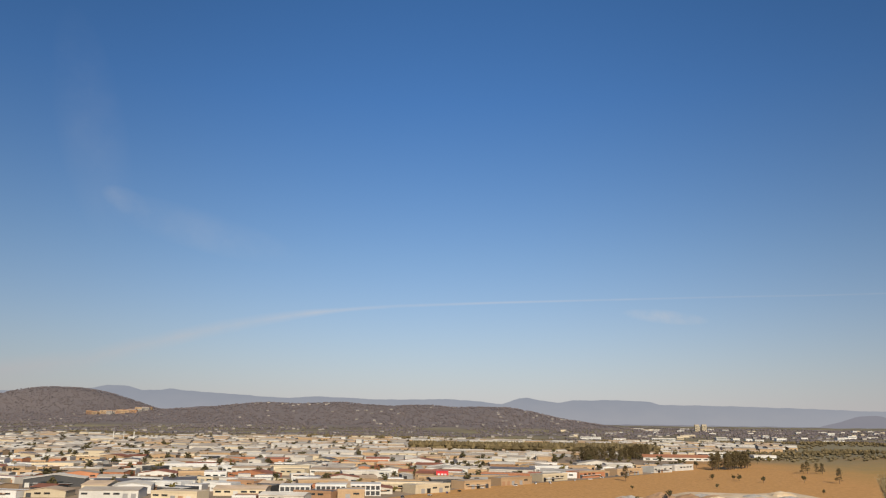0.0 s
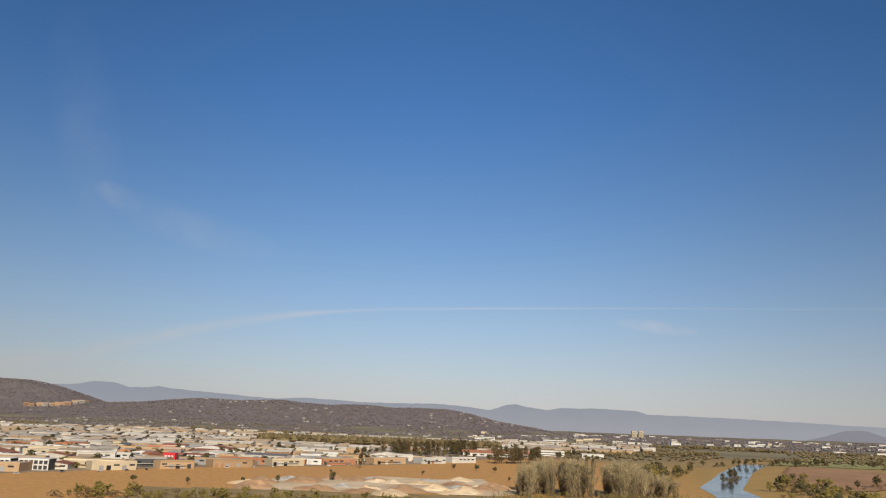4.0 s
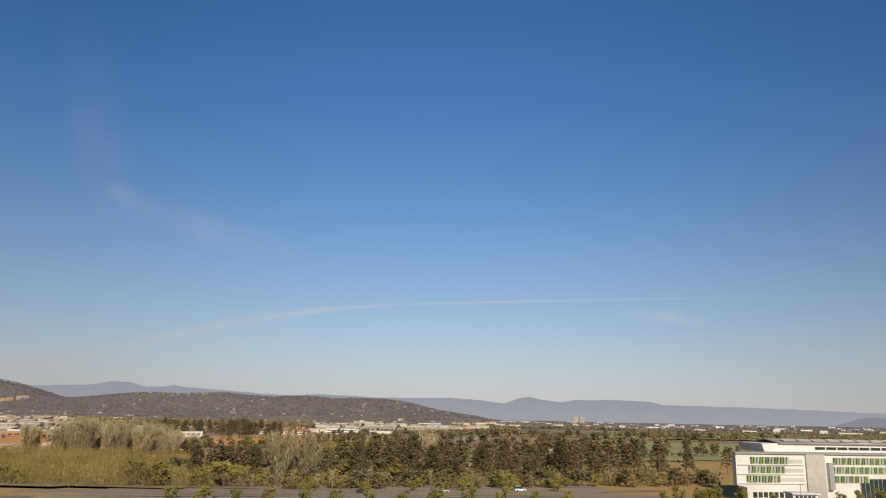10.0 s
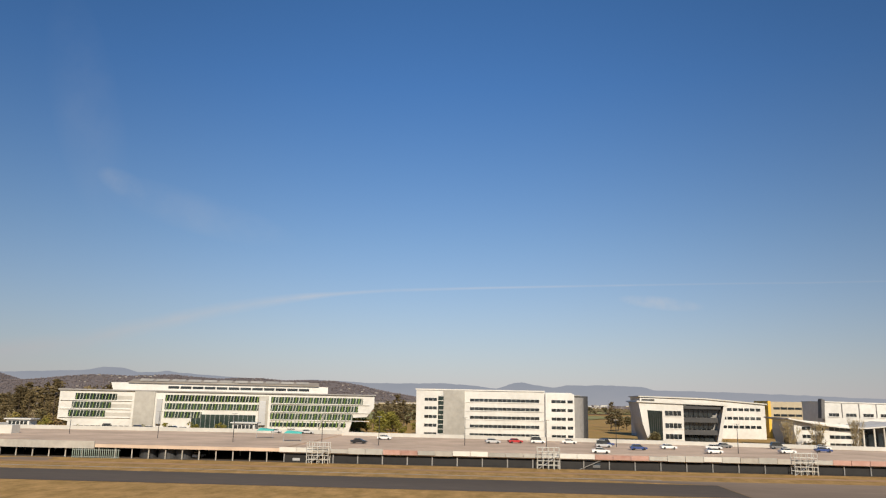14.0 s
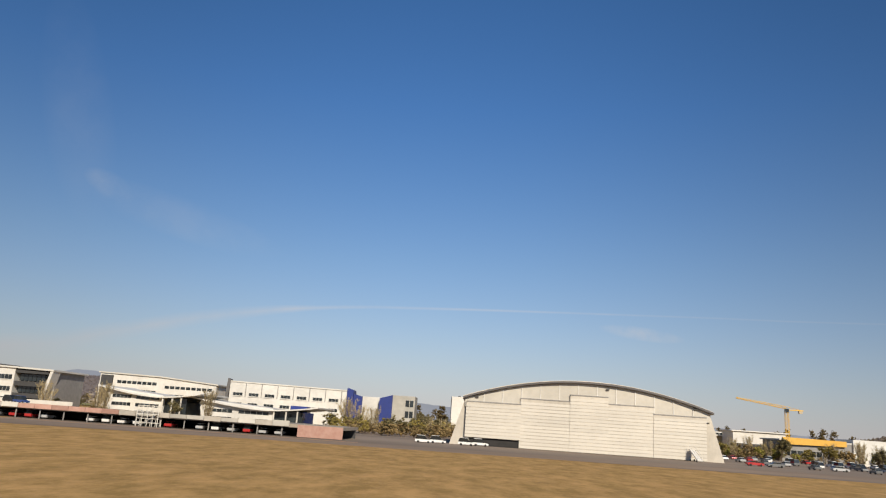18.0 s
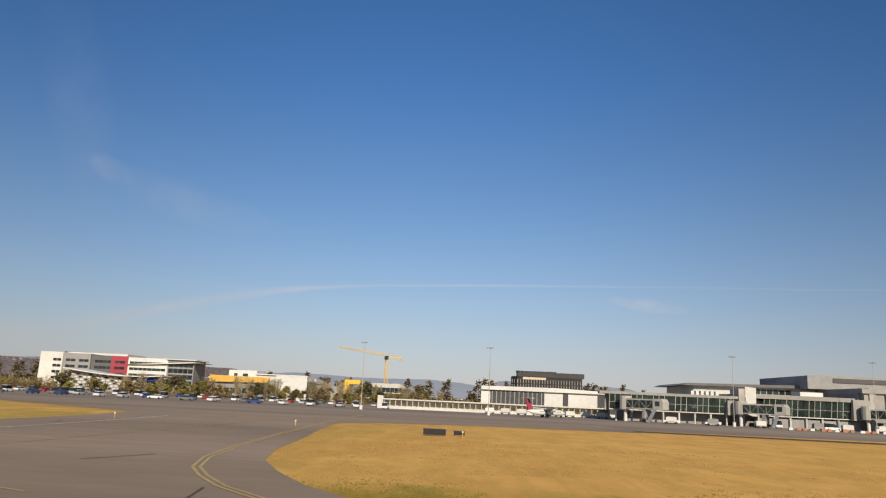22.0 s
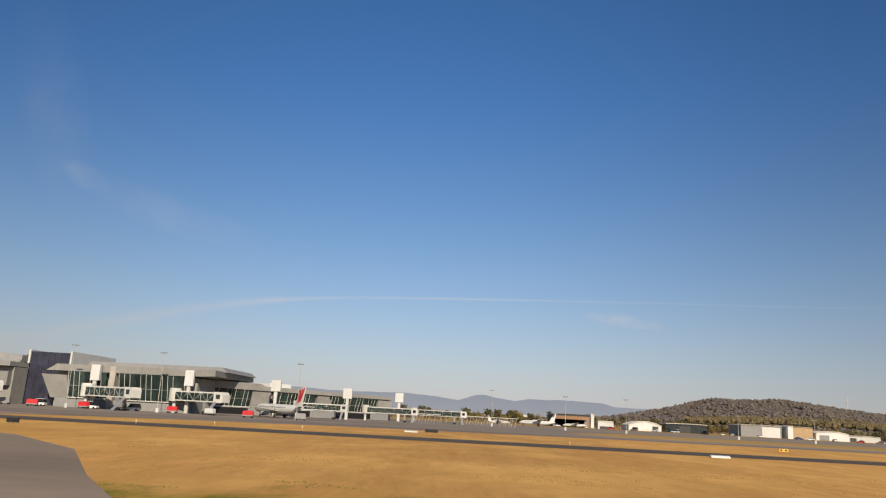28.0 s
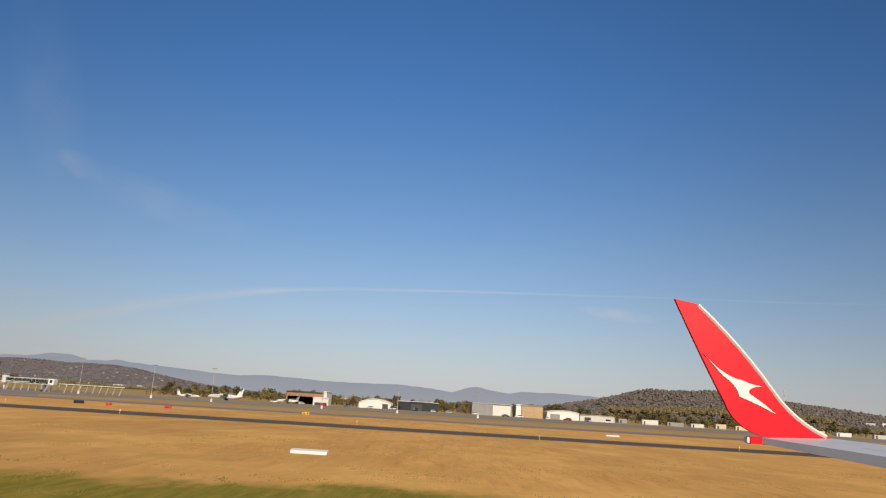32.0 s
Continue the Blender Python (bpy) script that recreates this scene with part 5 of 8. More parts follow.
    for x in (931, 986, 1045, 1107, 1160):
        s = thing("scaffold_tower", x, 181.6, 0, 0, "white scaffold stair tower at the parking deck", "scaffold", "scaffold towers")
        rods = Shape()
        for a in (0, 1.3, 2.6, 3.9, 5.2):
            rods.rod((a, 0, 0), (a, 0, 5.0), 0.09, n=4).rod((a, 2.2, 0), (a, 2.2, 5.0), 0.09, n=4)
        part("frame", rods, M["offwhite"], s)
        rails = Shape()
        for z in (0.9, 1.9, 2.9, 3.9, 4.9):
            rails.rod((0, 0, z), (5.2, 0, z), 0.08, n=4).rod((0, 2.2, z), (5.2, 2.2, z), 0.08, n=4)
        part("rail", rails, M["offwhite"], s)
        part("stair", Shape().add([(0.4, 0.6, 0), (0.4, 1.8, 0), (4.8, 1.8, 3), (4.8, 0.6, 3), (0.4, 0.6, 0.15), (0.4, 1.8, 0.15), (4.8, 1.8, 3.15), (4.8, 0.6, 3.15)], [(0, 1, 2, 3), (7, 6, 5, 4), (0, 4, 5, 1), (1, 5, 6, 2), (2, 6, 7, 3), (3, 7, 4, 0)]), M["steel"], s)
    for x, y in ((905, 226), (917, 212)):
        c = thing("awning", x, y, 3.3, 10, "small turquoise shade awning", "awning")
        posts(c, "leg", [0.1, 4.9], 0.2, 0, 2.2, 0.08, M["steel"])
        part("cover", Shape().slab([(0, 2.2), (1, 3.0), (5, 2.6), (5, 2.2)], 0, 3), M["teal"], c)


def lamp_post(x, y, z0, h, k=0):
    o = thing("street_lamp", x, y, z0, 0, "thin dark lamp post over the parking deck", "lamp post", "car park lamps")
    part("pole", Shape().rod((0, 0, 0), (0, 0, h), 0.11, 0.07), M["dark"], o)
    part("head", Shape().box(-0.7, 0.7, -0.15, 0.15, h, h + 0.15), M["grey"], o)


def mast(x, y, h):
    o = thing("floodlight_mast", x, y, 0, 0, "tall slender apron floodlight mast", "mast", "apron masts")
    part("base", Shape().rod((0, 0, 0), (0, 0, 1.2), 0.45, n=10), M["white"], o)
    part("pole", Shape().rod((0, 0, 1.2), (0, 0, h), 0.11, 0.06, n=8), M["panel"], o)
    for k in range(4):
        part("floodlight", Shape().box(-0.95 + 0.5 * k, -0.6 + 0.5 * k, -0.22, 0.1, h - 0.05, h + 0.22), M["grey"], o)
    part("crossbar", Shape().box(-1.0, 1.0, -0.05, 0.05, h - 0.12, h - 0.04), M["offwhite"], o)


car_park()
for lx, ly in ((800, 236), (822, 214), (846, 228), (880, 214), (905, 205), (928, 212), (945, 205), (968, 214), (990, 205), (1012, 226), (1040, 205), (1064, 214)):
    lamp_post(lx, ly, 3.2, 7.5)


# ---- terminal ----
def jet_bridge(x, y, turn, length, skin="panel", open_truss=True, size=1.0):
    o = thing("jet_bridge", x, y, 0, turn, "pale passenger boarding bridge at the terminal", "jet bridge", "jet bridges")
    o.matrix_basis = put(x, y, 0, turn, size)
    part("rotunda", Shape().rod((0, 0, 3.4), (0, 0, 7.2), 1.7, n=12), M[skin], o)
    part("column", Shape().rod((0, 0, 0), (0, 0, 3.4), 0.5, n=10), M["white"], o)
    t = part("tunnel", Shape().box(1.0, length, -1.35, 1.35, 3.6, 3.9).box(1.0, length, -1.35, 1.35, 6.1, 6.5), M[skin], o)
    part("glazing", Shape().box(1.0, length, -1.25, 1.25, 3.9, 6.1), M["glass_green"], t)
    n = int(length / 2.2)
    truss = Shape()
    for i in range(n):
        a, b = 1 + (length - 1) * i / n, 1 + (length - 1) * (i + 1) / n
        for s in (-1.4, 1.4):
            truss.rod((a, s, 3.8), (a, s, 6.3), 0.05, n=4).rod((a, s, 3.8) if i % 2 else (a, s, 6.2), (b, s, 6.2) if i % 2 else (b, s, 3.8), 0.04, n=4)
    part("truss", truss, M["offwhite" if open_truss else "panel"], t)
    part("cab", Shape().slab([(length, 3.5), (length, 6.6), (length + 2.6, 6.6), (length + 3.2, 5.8), (length + 3.2, 3.7), (length + 2.6, 3.5)], -1.6, 1.6), M[skin], o)
    part("cab_window", Shape().box(length + 0.8, length + 2.2, -1.66, -1.5, 4.6, 5.9), M["glass"], o)
    part("wheel_frame", Shape().box(length - 3.4, length - 2.6, -1.6, 1.6, 0.9, 3.6), M["grey"], o)
    for s in (-1.4, 1.4):
        part("wheel", Shape().rod((length - 3, s - 0.2, 0.6), (length - 3, s + 0.2, 0.6), 0.6, n=12), M["tyre"], o)
    part("service_stair", Shape().side([(-2.1, 3.4), (-5.4, 0.1), (-5.8, 0.1), (-2.1, 3.8)], length + 0.6, length + 1.5), M["steel"], o)


def glass_hall(o, x0, x1, z0, z1, lean, y=0.0, n=None, pane="glass_green"):
    """A hall front: dark panes that lean outwards, between fine mullions."""
    n = n or max(3, int((x1 - x0) / 1.6))
    w = (x1 - x0) / n
    me = Shape().add([(0.06, y, z0), (w - 0.06, y, z0), (w - 0.06, y - lean, z1), (0.06, y - lean, z1), (0.06, y + 0.2, z0), (w - 0.06, y + 0.2, z0), (w - 0.06, y - lean + 0.2, z1), (0.06, y - lean + 0.2, z1)],
                     [(0, 1, 2, 3), (7, 6, 5, 4), (0, 4, 5, 1), (1, 5, 6, 2), (2, 6, 7, 3), (3, 7, 4, 0)]).mesh("pane", M[pane])
    rod = Shape().rod((0, y - 0.08, z0), (0, y - lean - 0.08, z1), 0.085, n=4).mesh("mullion", M["offwhite"])
    for i in range(n):
        part("pane", me, None, o, at=pose(x0 + i * w, 0, 0))
        if i % 4 != 3:
            part("mullion", rod, None, o, at=pose(x0 + i * w, 0, 0))
    part("transom", Shape().box(x0, x1, y - 0.12, y + 0.1, z0 - 0.25, z0), M["offwhite"], o)
    k = 0.45
    part("transom", Shape().box(x0, x1, y - lean * k - 0.1, y - lean * k + 0.05, z0 + (z1 - z0) * k - 0.06, z0 + (z1 - z0) * k + 0.06), M["grey"], o)


def pier_fin(o, x, z1, d=1.34):
    part("pier", Shape().slab([(x - 0.7, 0), (x - 0.9, z1), (x + 0.9, z1), (x + 0.7, 0)], -d, 6), M["concrete"], o, "tall pale concrete pier")


def terminal():
    o = thing("terminal", 1536, 226, 0, 0, "long grey concrete and glass airport terminal", "terminal building")
    c = M["terminal"]
    # south hall
    part("hall", Shape().prism([(-2, 1.6), (72, 1.6), (72, 40), (36, 40), (1, 7)], 2.9, 7.6), c, o)
    part("undercroft", Shape().prism([(2, 4), (72, 4), (72, 40), (40, 40), (12, 8)], 0, 2.9), M["grey"], o)
    part("roof_band", Shape().prism([(-4, -1.0), (37, -1.0), (37, 38), (30, 38), (-3, 8)], 7.7, 8.5), c, o)
    part("roof_band", Shape().box(38, 70, -1.2, 42, 8.2, 9.4), c, o)
    glass_hall(o, -1, 36, 3.4, 7.9, 0.8)
    glass_hall(o, 44, 70, 3.4, 8.2, 0.8)
    posts(o, "column", [1 + 4.6 * i for i in range(15)], -0.2, 0, 3.0, 0.28, M["offwhite"])
    part("plinth", Shape().box(42, 72, 0.4, 1.5, 0, 2.6), M["grey"], o)
    pier_fin(o, 37.4, 10.8)
    part("lift_tower", Shape().slab([(38.6, 3.2), (38.4, 11.4), (41.6, 11.2), (41.4, 3.2)], -1.3, 4), M["offwhite"], o, "tall pale lift tower")
    part("roof_plant", Shape().box(60, 67, 12, 18, 9.4, 11.0), M["white"], o)
    part("bridge_house", Shape().box(33, 37, -2, 2, 3, 7.2).box(69, 74, -2, 2, 3, 9), c, o)
    part("upper_roof", Shape().slab([(28, 12.0), (30, 12.8), (64, 13.4), (80, 13.4), (80, 12.6)], 26, 66), M["roof_dark"], o)
    part("upper_wall", Shape().box(32, 80, 28, 62, 7.6, 12.4), M["offwhite"], o)
    panes(o, 48, 64, 10.2, 11.8, 8, 28, M["glass_green"], 0.2)
    part("skylight", Shape().slab([(62, 13.4), (78, 13.2), (90, 15.4), (74, 14.2)], 30, 44), M["white"], o)
    for i in range(6):
        part("roof_vent", Shape().box(26 + 1.5 * i, 26.9 + 1.5 * i, 10, 12, 8.5, 9.9), M["white"], o)
    # middle hall
    part("hall", Shape().box(72, 146, 1.2, 46, 0, 11.0), c, o)
    part("roof_band", Shape().slab([(72, 11.0), (72, 12.4), (137, 13.0), (146, 12.6), (146, 11.2)], -1.6, 46), c, o)
    part("penthouse", Shape().slab([(66, 12.4), (66, 16.6), (74, 16.9), (128, 16.4), (137, 15.6), (137, 12.6)], 20, 60), M["grey"], o)
    part("dark_vent_band", Shape().box(74, 126, 19.7, 20, 14.6, 16.0), M["roof_dark"], o)
    glass_hall(o, 79, 104.6, 2.9, 11.0, 1.2)
    glass_hall(o, 109.5, 135, 2.9, 11.1, 1.2)
    part("plinth", Shape().box(78, 136, 0.2, 1.4, 0, 2.6), M["grey"], o)
    posts(o, "column", [81 + 4.7 * i for i in range(12)], -0.5, 0, 2.8, 0.3, M["offwhite"])
    for i in range(8):
        part("porthole", Shape().rod((113 + 2.9 * i, 0.0, 1.4), (113 + 2.9 * i, 0.25, 1.4), 0.32, n=10), M["black"], o)
    part("end_wall", Shape().box(106, 109.5, -1.2, 4, 2.7, 11).box(72.8, 78.6, -0.9, 4, 2.7, 11), c, o)
    part("soffit_box", Shape().box(136, 145.5, -1.0, 6, 5.4, 9.6), c, o)
    part("porch_glass", Shape().box(139, 142.5, -1.2, -0.8, 6.2, 9.0), M["glass"], o)
    pier_fin(o, 75.0, 12.6)
    pier_fin(o, 105.6, 13.2)
    pier_fin(o, 135.8, 13.0)
    # dark glass entry block
    part("glass_block", Shape().box(146, 158.6, 9, 40, 0, 16.4), M["glass_blue"], o, "tall dark blue glass block")
    part("block_edge", Shape().box(145.4, 146, 8.6, 40, 0, 16.9).box(158.6, 159.2, 8.6, 40, 0, 16.9), M["offwhite"], o)
    part("block_slope", Shape().add([(136, 20, 13), (146, 9, 13), (146, 9, 16.6), (146, 40, 16.6), (136, 40, 13)], [(0, 1, 2), (0, 2, 3, 4), (1, 0, 4, 3, 2)]), c, o)
    for i in range(6):
        part("mullion", Shape().box(147.8 + 1.9 * i, 147.95 + 1.9 * i, 8.8, 9.0, 0, 16.2), M["dark"], o)
    # north hall
    part("hall", Shape().box(159, 202, 2.0, 44, 0, 10.4), c, o)
    part("roof_band", Shape().slab([(157, 10.6), (160, 12.6), (208, 13.0), (208, 11.2), (200, 10.8)], -1.2, 44), c, o)
    part("penthouse", Shape().slab([(164, 12.6), (166, 14.2), (207, 14.4), (209, 12.9)], 8, 44), M["grey"], o)
    part("lean_wall", Shape().add([(156, -1.6, 9.4), (163.5, -1.6, 9.4), (164.5, 0.4, 2.6), (158.6, 0.4, 2.6), (156, 3, 9.4), (163.5, 3, 9.4), (164.5, 3, 2.6), (158.6, 3, 2.6)], [(0, 3, 2, 1), (4, 5, 6, 7), (0, 1, 5, 4), (3, 7, 6, 2), (0, 4, 7, 3), (1, 2, 6, 5)]), c, o)
    glass_hall(o, 164, 175.5, 3.0, 10.6, 1.4)
    glass_hall(o, 179.5, 199, 3.0, 10.6, 2.0)
    pier_fin(o, 177.2, 12.6)
    part("plinth", Shape().box(160, 201, 0.4, 2.0, 0, 2.6), M["grey"], o)
    # north wing, set back step by step
    n = thing("terminal_wing", 1735, 240, 0, 52, "lower grey terminal wing with leaning green glass", "terminal building")
    part("hall", Shape().box(0, 92, 2, 24, 0, 8.2), M["terminal"], n)
    part("roof_band", Shape().slab([(-4, 8.4), (-4, 10.8), (24, 10.6), (26, 9.9), (92, 9.4), (92, 8.2)], 0, 24), M["terminal"], n)
    glass_hall(n, 4, 21, 2.8, 8.4, 1.2, 1.6)
    glass_hall(n, 30, 50, 2.8, 8.0, 1.2, 1.6)
    part("plinth", Shape().box(0, 92, 1.0, 2, 0, 2.6), M["grey"], n)
    part("solid_wall", Shape().box(21, 29, 0.6, 3, 0, 8.2), M["terminal"], n)
    part("solid_wall", Shape().box(51, 57, 0.6, 3, 2.8, 8.0), M["terminal"], n)
    part("solid_wall", Shape().box(84, 92, 0.6, 3, 2.8, 8.0), M["terminal"], n)
    glass_hall(n, 58, 83, 2.8, 8.0, 1.4, 1.6)
    part("roof_plant", Shape().box(34, 44, 8, 14, 9.6, 11.4), M["white"], n)
    # flat black panels on the plinth imitate the shade of an open undercroft
    part("undercroft_shade", Shape().box(3, 20, 0.9, 1.1, 0.2, 2.3).box(30, 48, 0.9, 1.1, 0.2, 2.3).box(60, 80, 0.9, 1.1, 0.2, 2.3), M["black"], n)
    for x, z in ((1756, 11.6), (1778, 10.6), (1795, 10.6)):
        y = 258 if x < 1760 else 276 if x < 1780 else 304
        s = thing("sign_pylon", x, y - 4, 0, 0, "plain white gate sign box on a pillar", "sign", "gate pylons")
        part("post", Shape().box(-0.5, 0.5, 0, 0.8, 0, z - 3), M["offwhite"], s)
        part("panel", Shape().box(-1.6, 1.6, -0.3, 1.0, z - 3.2, z + 0.4), M["white"], s)
    for x, z in ((1708.8, 12.8), (1737, 12.6)):
        s = thing("sign_pylon", x, 223, 0, 0, "plain white gate sign box on a pillar", "sign", "gate pylons")
        part("post", Shape().box(-0.5, 0.5, 0, 0.8, 0, 9), M["offwhite"], s)
        part("panel", Shape().box(-1.3, 1.3, -0.3, 1.0, z - 4.6, z), M["white"], s)
    # low white building and screened walkway south of the terminal
    w = thing("arrivals_building", 1498, 288, 0, 0, "white low block with dark slatted bays", "building")
    part("wall", Shape().box(0, 60, 0, 20, 0, 8.2), M["white"], w)
    part("roof", Shape().slab([(0, 8.2), (0, 9.6), (28, 9.8), (46, 9.2), (60, 8.8), (60, 8.2)], -1, 21), M["white"], w)
    part("dark_bay", Shape().box(3.5, 24, -0.12, 0.2, 1.2, 8.0).box(31, 33, -0.12, 0.2, 1, 8).box(44, 52, -0.12, 0.2, 1, 7.6), M["dark"], w)
    bl = Shape().box(0, 0.35, -0.3, 0, 1.2, 8.0).mesh("slat", M["grey"])
    for i in range(12):
        part("slat", bl, None, w, at=pose(4 + 1.7 * i, 0, 0))
    r = thing("screen_fence", 1465, 250, 0, 0, "long white walkway with many bays beside the apron", "walkway")
    part("base", Shape().box(0, 75, 0, 3, 0, 0.9), M["white"], r)
    part("roof", Shape().box(-0.5, 75.5, -0.5, 3.5, 2.9, 3.3), M["offwhite"], r)
    posts(r, "post", [1.9 * i + 0.4 for i in range(40)], 0.1, 0.9, 2.9, 0.14, M["offwhite"], 4)
    part("back_wall", Shape().box(0, 75, 2.6, 2.9, 0.9, 2.9), M["cream"], r)
    part("end_wall", Shape().box(-1.8, 0, -0.4, 3.4, 0, 4.2), M["offwhite"], r)
    for x, y, t, q, skin in ((1539, 222, -46, 10, "panel"), (1572, 222, -42, 10, "panel"), (1608, 222, -44, 11, "panel"), (1641, 222, -38, 12, "panel"), (1673, 221, -36, 15, "offwhite"),
                             (1708, 221, -30, 19, "offwhite"), (1733, 224, -20, 15, "offwhite"), (1762, 262, -4, 20, "offwhite"), (1784, 280, -4, 22, "offwhite"), (1801, 302, -4, 24, "offwhite")):
        jet_bridge(x, y, t, q, skin, skin == "offwhite", 0.78 if x > 1750 else 1.0)


terminal()
for x, y, h in ((1463.5, 210, 18.5), (1499, 210, 18.5), (1566.6, 212, 19), (1605, 212, 19), (1638.5, 214, 18), (1674, 214, 18), (1706, 214, 17.6), (1731.6, 215, 16.8), (1770, 222, 16),
                (1832, 300, 14), (1861, 300, 13), (1885, 300, 13), (1929, 300, 9), (1959, 300, 9), (1991, 300, 10)):
    mast(x, y, h)


# ---- trees ----
def blob(s, c, r, rng, squash=0.8):
    """One leaf clump: an uneven eight-sided lump."""
    k = [r * rng.uniform(0.6, 1.25) for _ in range(6)]
    a = rng.uniform(0, 6.28)
    ca, sa = math.cos(a), math.sin(a)
    x, y, z = c
    s.add([(x + k[0] * ca, y + k[0] * sa, z), (x - k[1] * sa, y + k[1] * ca, z), (x - k[2] * ca, y - k[2] * sa, z), (x + k[3] * sa, y - k[3] * ca, z), (x, y, z + k[4] * squash), (x, y, z - k[5] * squash)],
          [(0, 1, 4), (1, 2, 4), (2, 3, 4), (3, 0, 4), (1, 0, 5), (2, 1, 5), (3, 2, 5), (0, 3, 5)])


def leaf_spray(s, c, r, rng, n=7, size=1.0):
    """A spray of small tilted leaves about c."""
    for _ in range(n):
        p = Vector(c) + Vector((rng.gauss(0, r), rng.gauss(0, r), rng.gauss(0, r * 0.7)))
        u = Vector((rng.uniform(-1, 1), rng.uniform(-1, 1), rng.uniform(-0.6, 0.6))).normalized() * r * 0.55 * size
        v = Vector((rng.uniform(-1, 1), rng.uniform(-1, 1), rng.uniform(-1, 1))).normalized() * r * 0.4 * size
        s.add([p - u, p + v, p + u, p - v], [(0, 1, 2, 3)])


def make_tree(kind, rng, fine=1.0):
    """fine below 1: fewer, larger leaves, for trees that stay far off."""
    grow = fine ** -0.4
    trunk, crown = Shape(), Shape()
    if kind == "pine":
        h = rng.uniform(15, 20)
        trunk.rod((0, 0, 0), (0, 0, h * 0.9), 0.35, 0.08)
        for i in range(80 if fine > 0.5 else 46):
            k = rng.random() ** 0.8
            z = h * (0.16 + 0.84 * k)
            r = (1 - k) ** 0.7 * h * 0.26 * rng.uniform(0.45, 1.12) + 0.25
            a = rng.uniform(0, 6.28)
            c = (r * math.cos(a), r * math.sin(a), z)
            if i % 3 == 0:
                trunk.rod((0, 0, z - 0.3), c, 0.09, 0.03, 4)
            blob(crown, c, rng.uniform(0.5, 1.15) * (1.0 if fine > 0.5 else 1.3), rng, 0.6)
            leaf_spray(crown, c, 1.1, rng, int(14 * fine), 0.7 * grow)
    elif kind in ("euc", "spring", "willow"):
        h = {"euc": rng.uniform(9, 14), "spring": rng.uniform(6, 8), "willow": rng.uniform(8, 11)}[kind]
        base = {"euc": 0.28, "spring": 0.08, "willow": 0.06}[kind]
        trunk.rod((0, 0, 0), (0.2, 0, h * base), 0.3, 0.22)
        wide = {"euc": 0.22, "spring": 0.33, "willow": 0.3}[kind]
        lobes = [(rng.uniform(-1, 1) * h * wide, rng.uniform(-1, 1) * h * wide, h * rng.uniform(base + 0.14, 0.84), h * rng.uniform(0.14, 0.22)) for _ in range(9)]
        lobes.append((0, 0, h * 0.55, h * 0.3))
        for lx, ly, lz, lr in lobes:
            trunk.rod((0.2, 0, h * base), (lx, ly, lz), 0.14, 0.04, 5)
            for _ in range(9 if fine > 0.5 else 5):
                d = Vector((rng.gauss(0, 1), rng.gauss(0, 1), rng.gauss(0, 0.8))).normalized() * lr * rng.uniform(0.5, 1.0)
                c = (lx + d.x, ly + d.y, max(lz + d.z, h * base * 0.8))
                blob(crown, c, rng.uniform(0.45, 0.8) * h / 9 * (1.0 if fine > 0.5 else 1.3), rng)
                leaf_spray(crown, c, 0.62 * h / 9, rng, int(14 * fine), 0.62 * grow)
    elif kind == "bare":
        # a fan of pale upright twigs, close to the ground at its sides
        h = rng.uniform(20, 26)
        for k in range(13):
            a, lean = rng.uniform(0, 6.28), rng.uniform(0, 0.48)
            p = (rng.uniform(-1.5, 1.5), rng.uniform(-1.5, 1.5), 0)
            long = h * rng.uniform(0.78, 1.0) * (1 - 0.9 * lean * lean)
            top = (p[0] + math.cos(a) * lean * long, p[1] + math.sin(a) * lean * long, long * math.cos(lean))
            trunk.rod(p, top, 0.26, 0.04, 4)
            for _ in range(int(34 * fine)):
                q = Vector(p).lerp(Vector(top), rng.random() ** 0.7 * 0.95 + 0.03)
                out = Vector((q.x, q.y, 0)) * 0.08 + Vector((rng.gauss(0, 0.5), rng.gauss(0, 0.5), 1.0))
                e = q + out.normalized() * rng.uniform(2.5, 5.0)
                crown.rod(q, e, 0.05, 0.02, 3)
                for _ in range(5):
                    m = q.lerp(e, rng.uniform(0.2, 1))
                    u = Vector((rng.gauss(0, 0.35), rng.gauss(0, 0.35), 1)).normalized() * rng.uniform(0.7, 1.6)
                    v = Vector((rng.uniform(-1, 1), rng.uniform(-1, 1), 0)).normalized() * rng.uniform(0.06, 0.16) * grow
                    crown.add([m, m + u * 0.5 + v, m + u, m + u * 0.5 - v], [(0, 1, 2, 3)])
    else:
        h = rng.uniform(3, 5)
        trunk.rod((0, 0, 0), (0, 0, h * 0.5), 0.15, 0.08, 5)
        for _ in range(34):
            c = (rng.gauss(0, h * 0.32), rng.gauss(0, h * 0.32), h * rng.uniform(0.15, 0.85))
            blob(crown, c, rng.uniform(0.3, 0.6), rng)
            leaf_spray(crown, c, 0.5, rng, int(6 * fine) + 1)
    return trunk, crown


LABELS = {"pine": "dark green pine with ragged conical crown", "euc": "olive gum tree with open rounded crown", "spring": "small round tree in fresh yellow-green leaf", "willow": "yellow-green willow with drooping crown",
          "bare": "tall leafless poplar with pale twigs", "scrub": "brown and olive shrub on rough ground"}
PROTO = {}
tree_rng = random.Random(11)


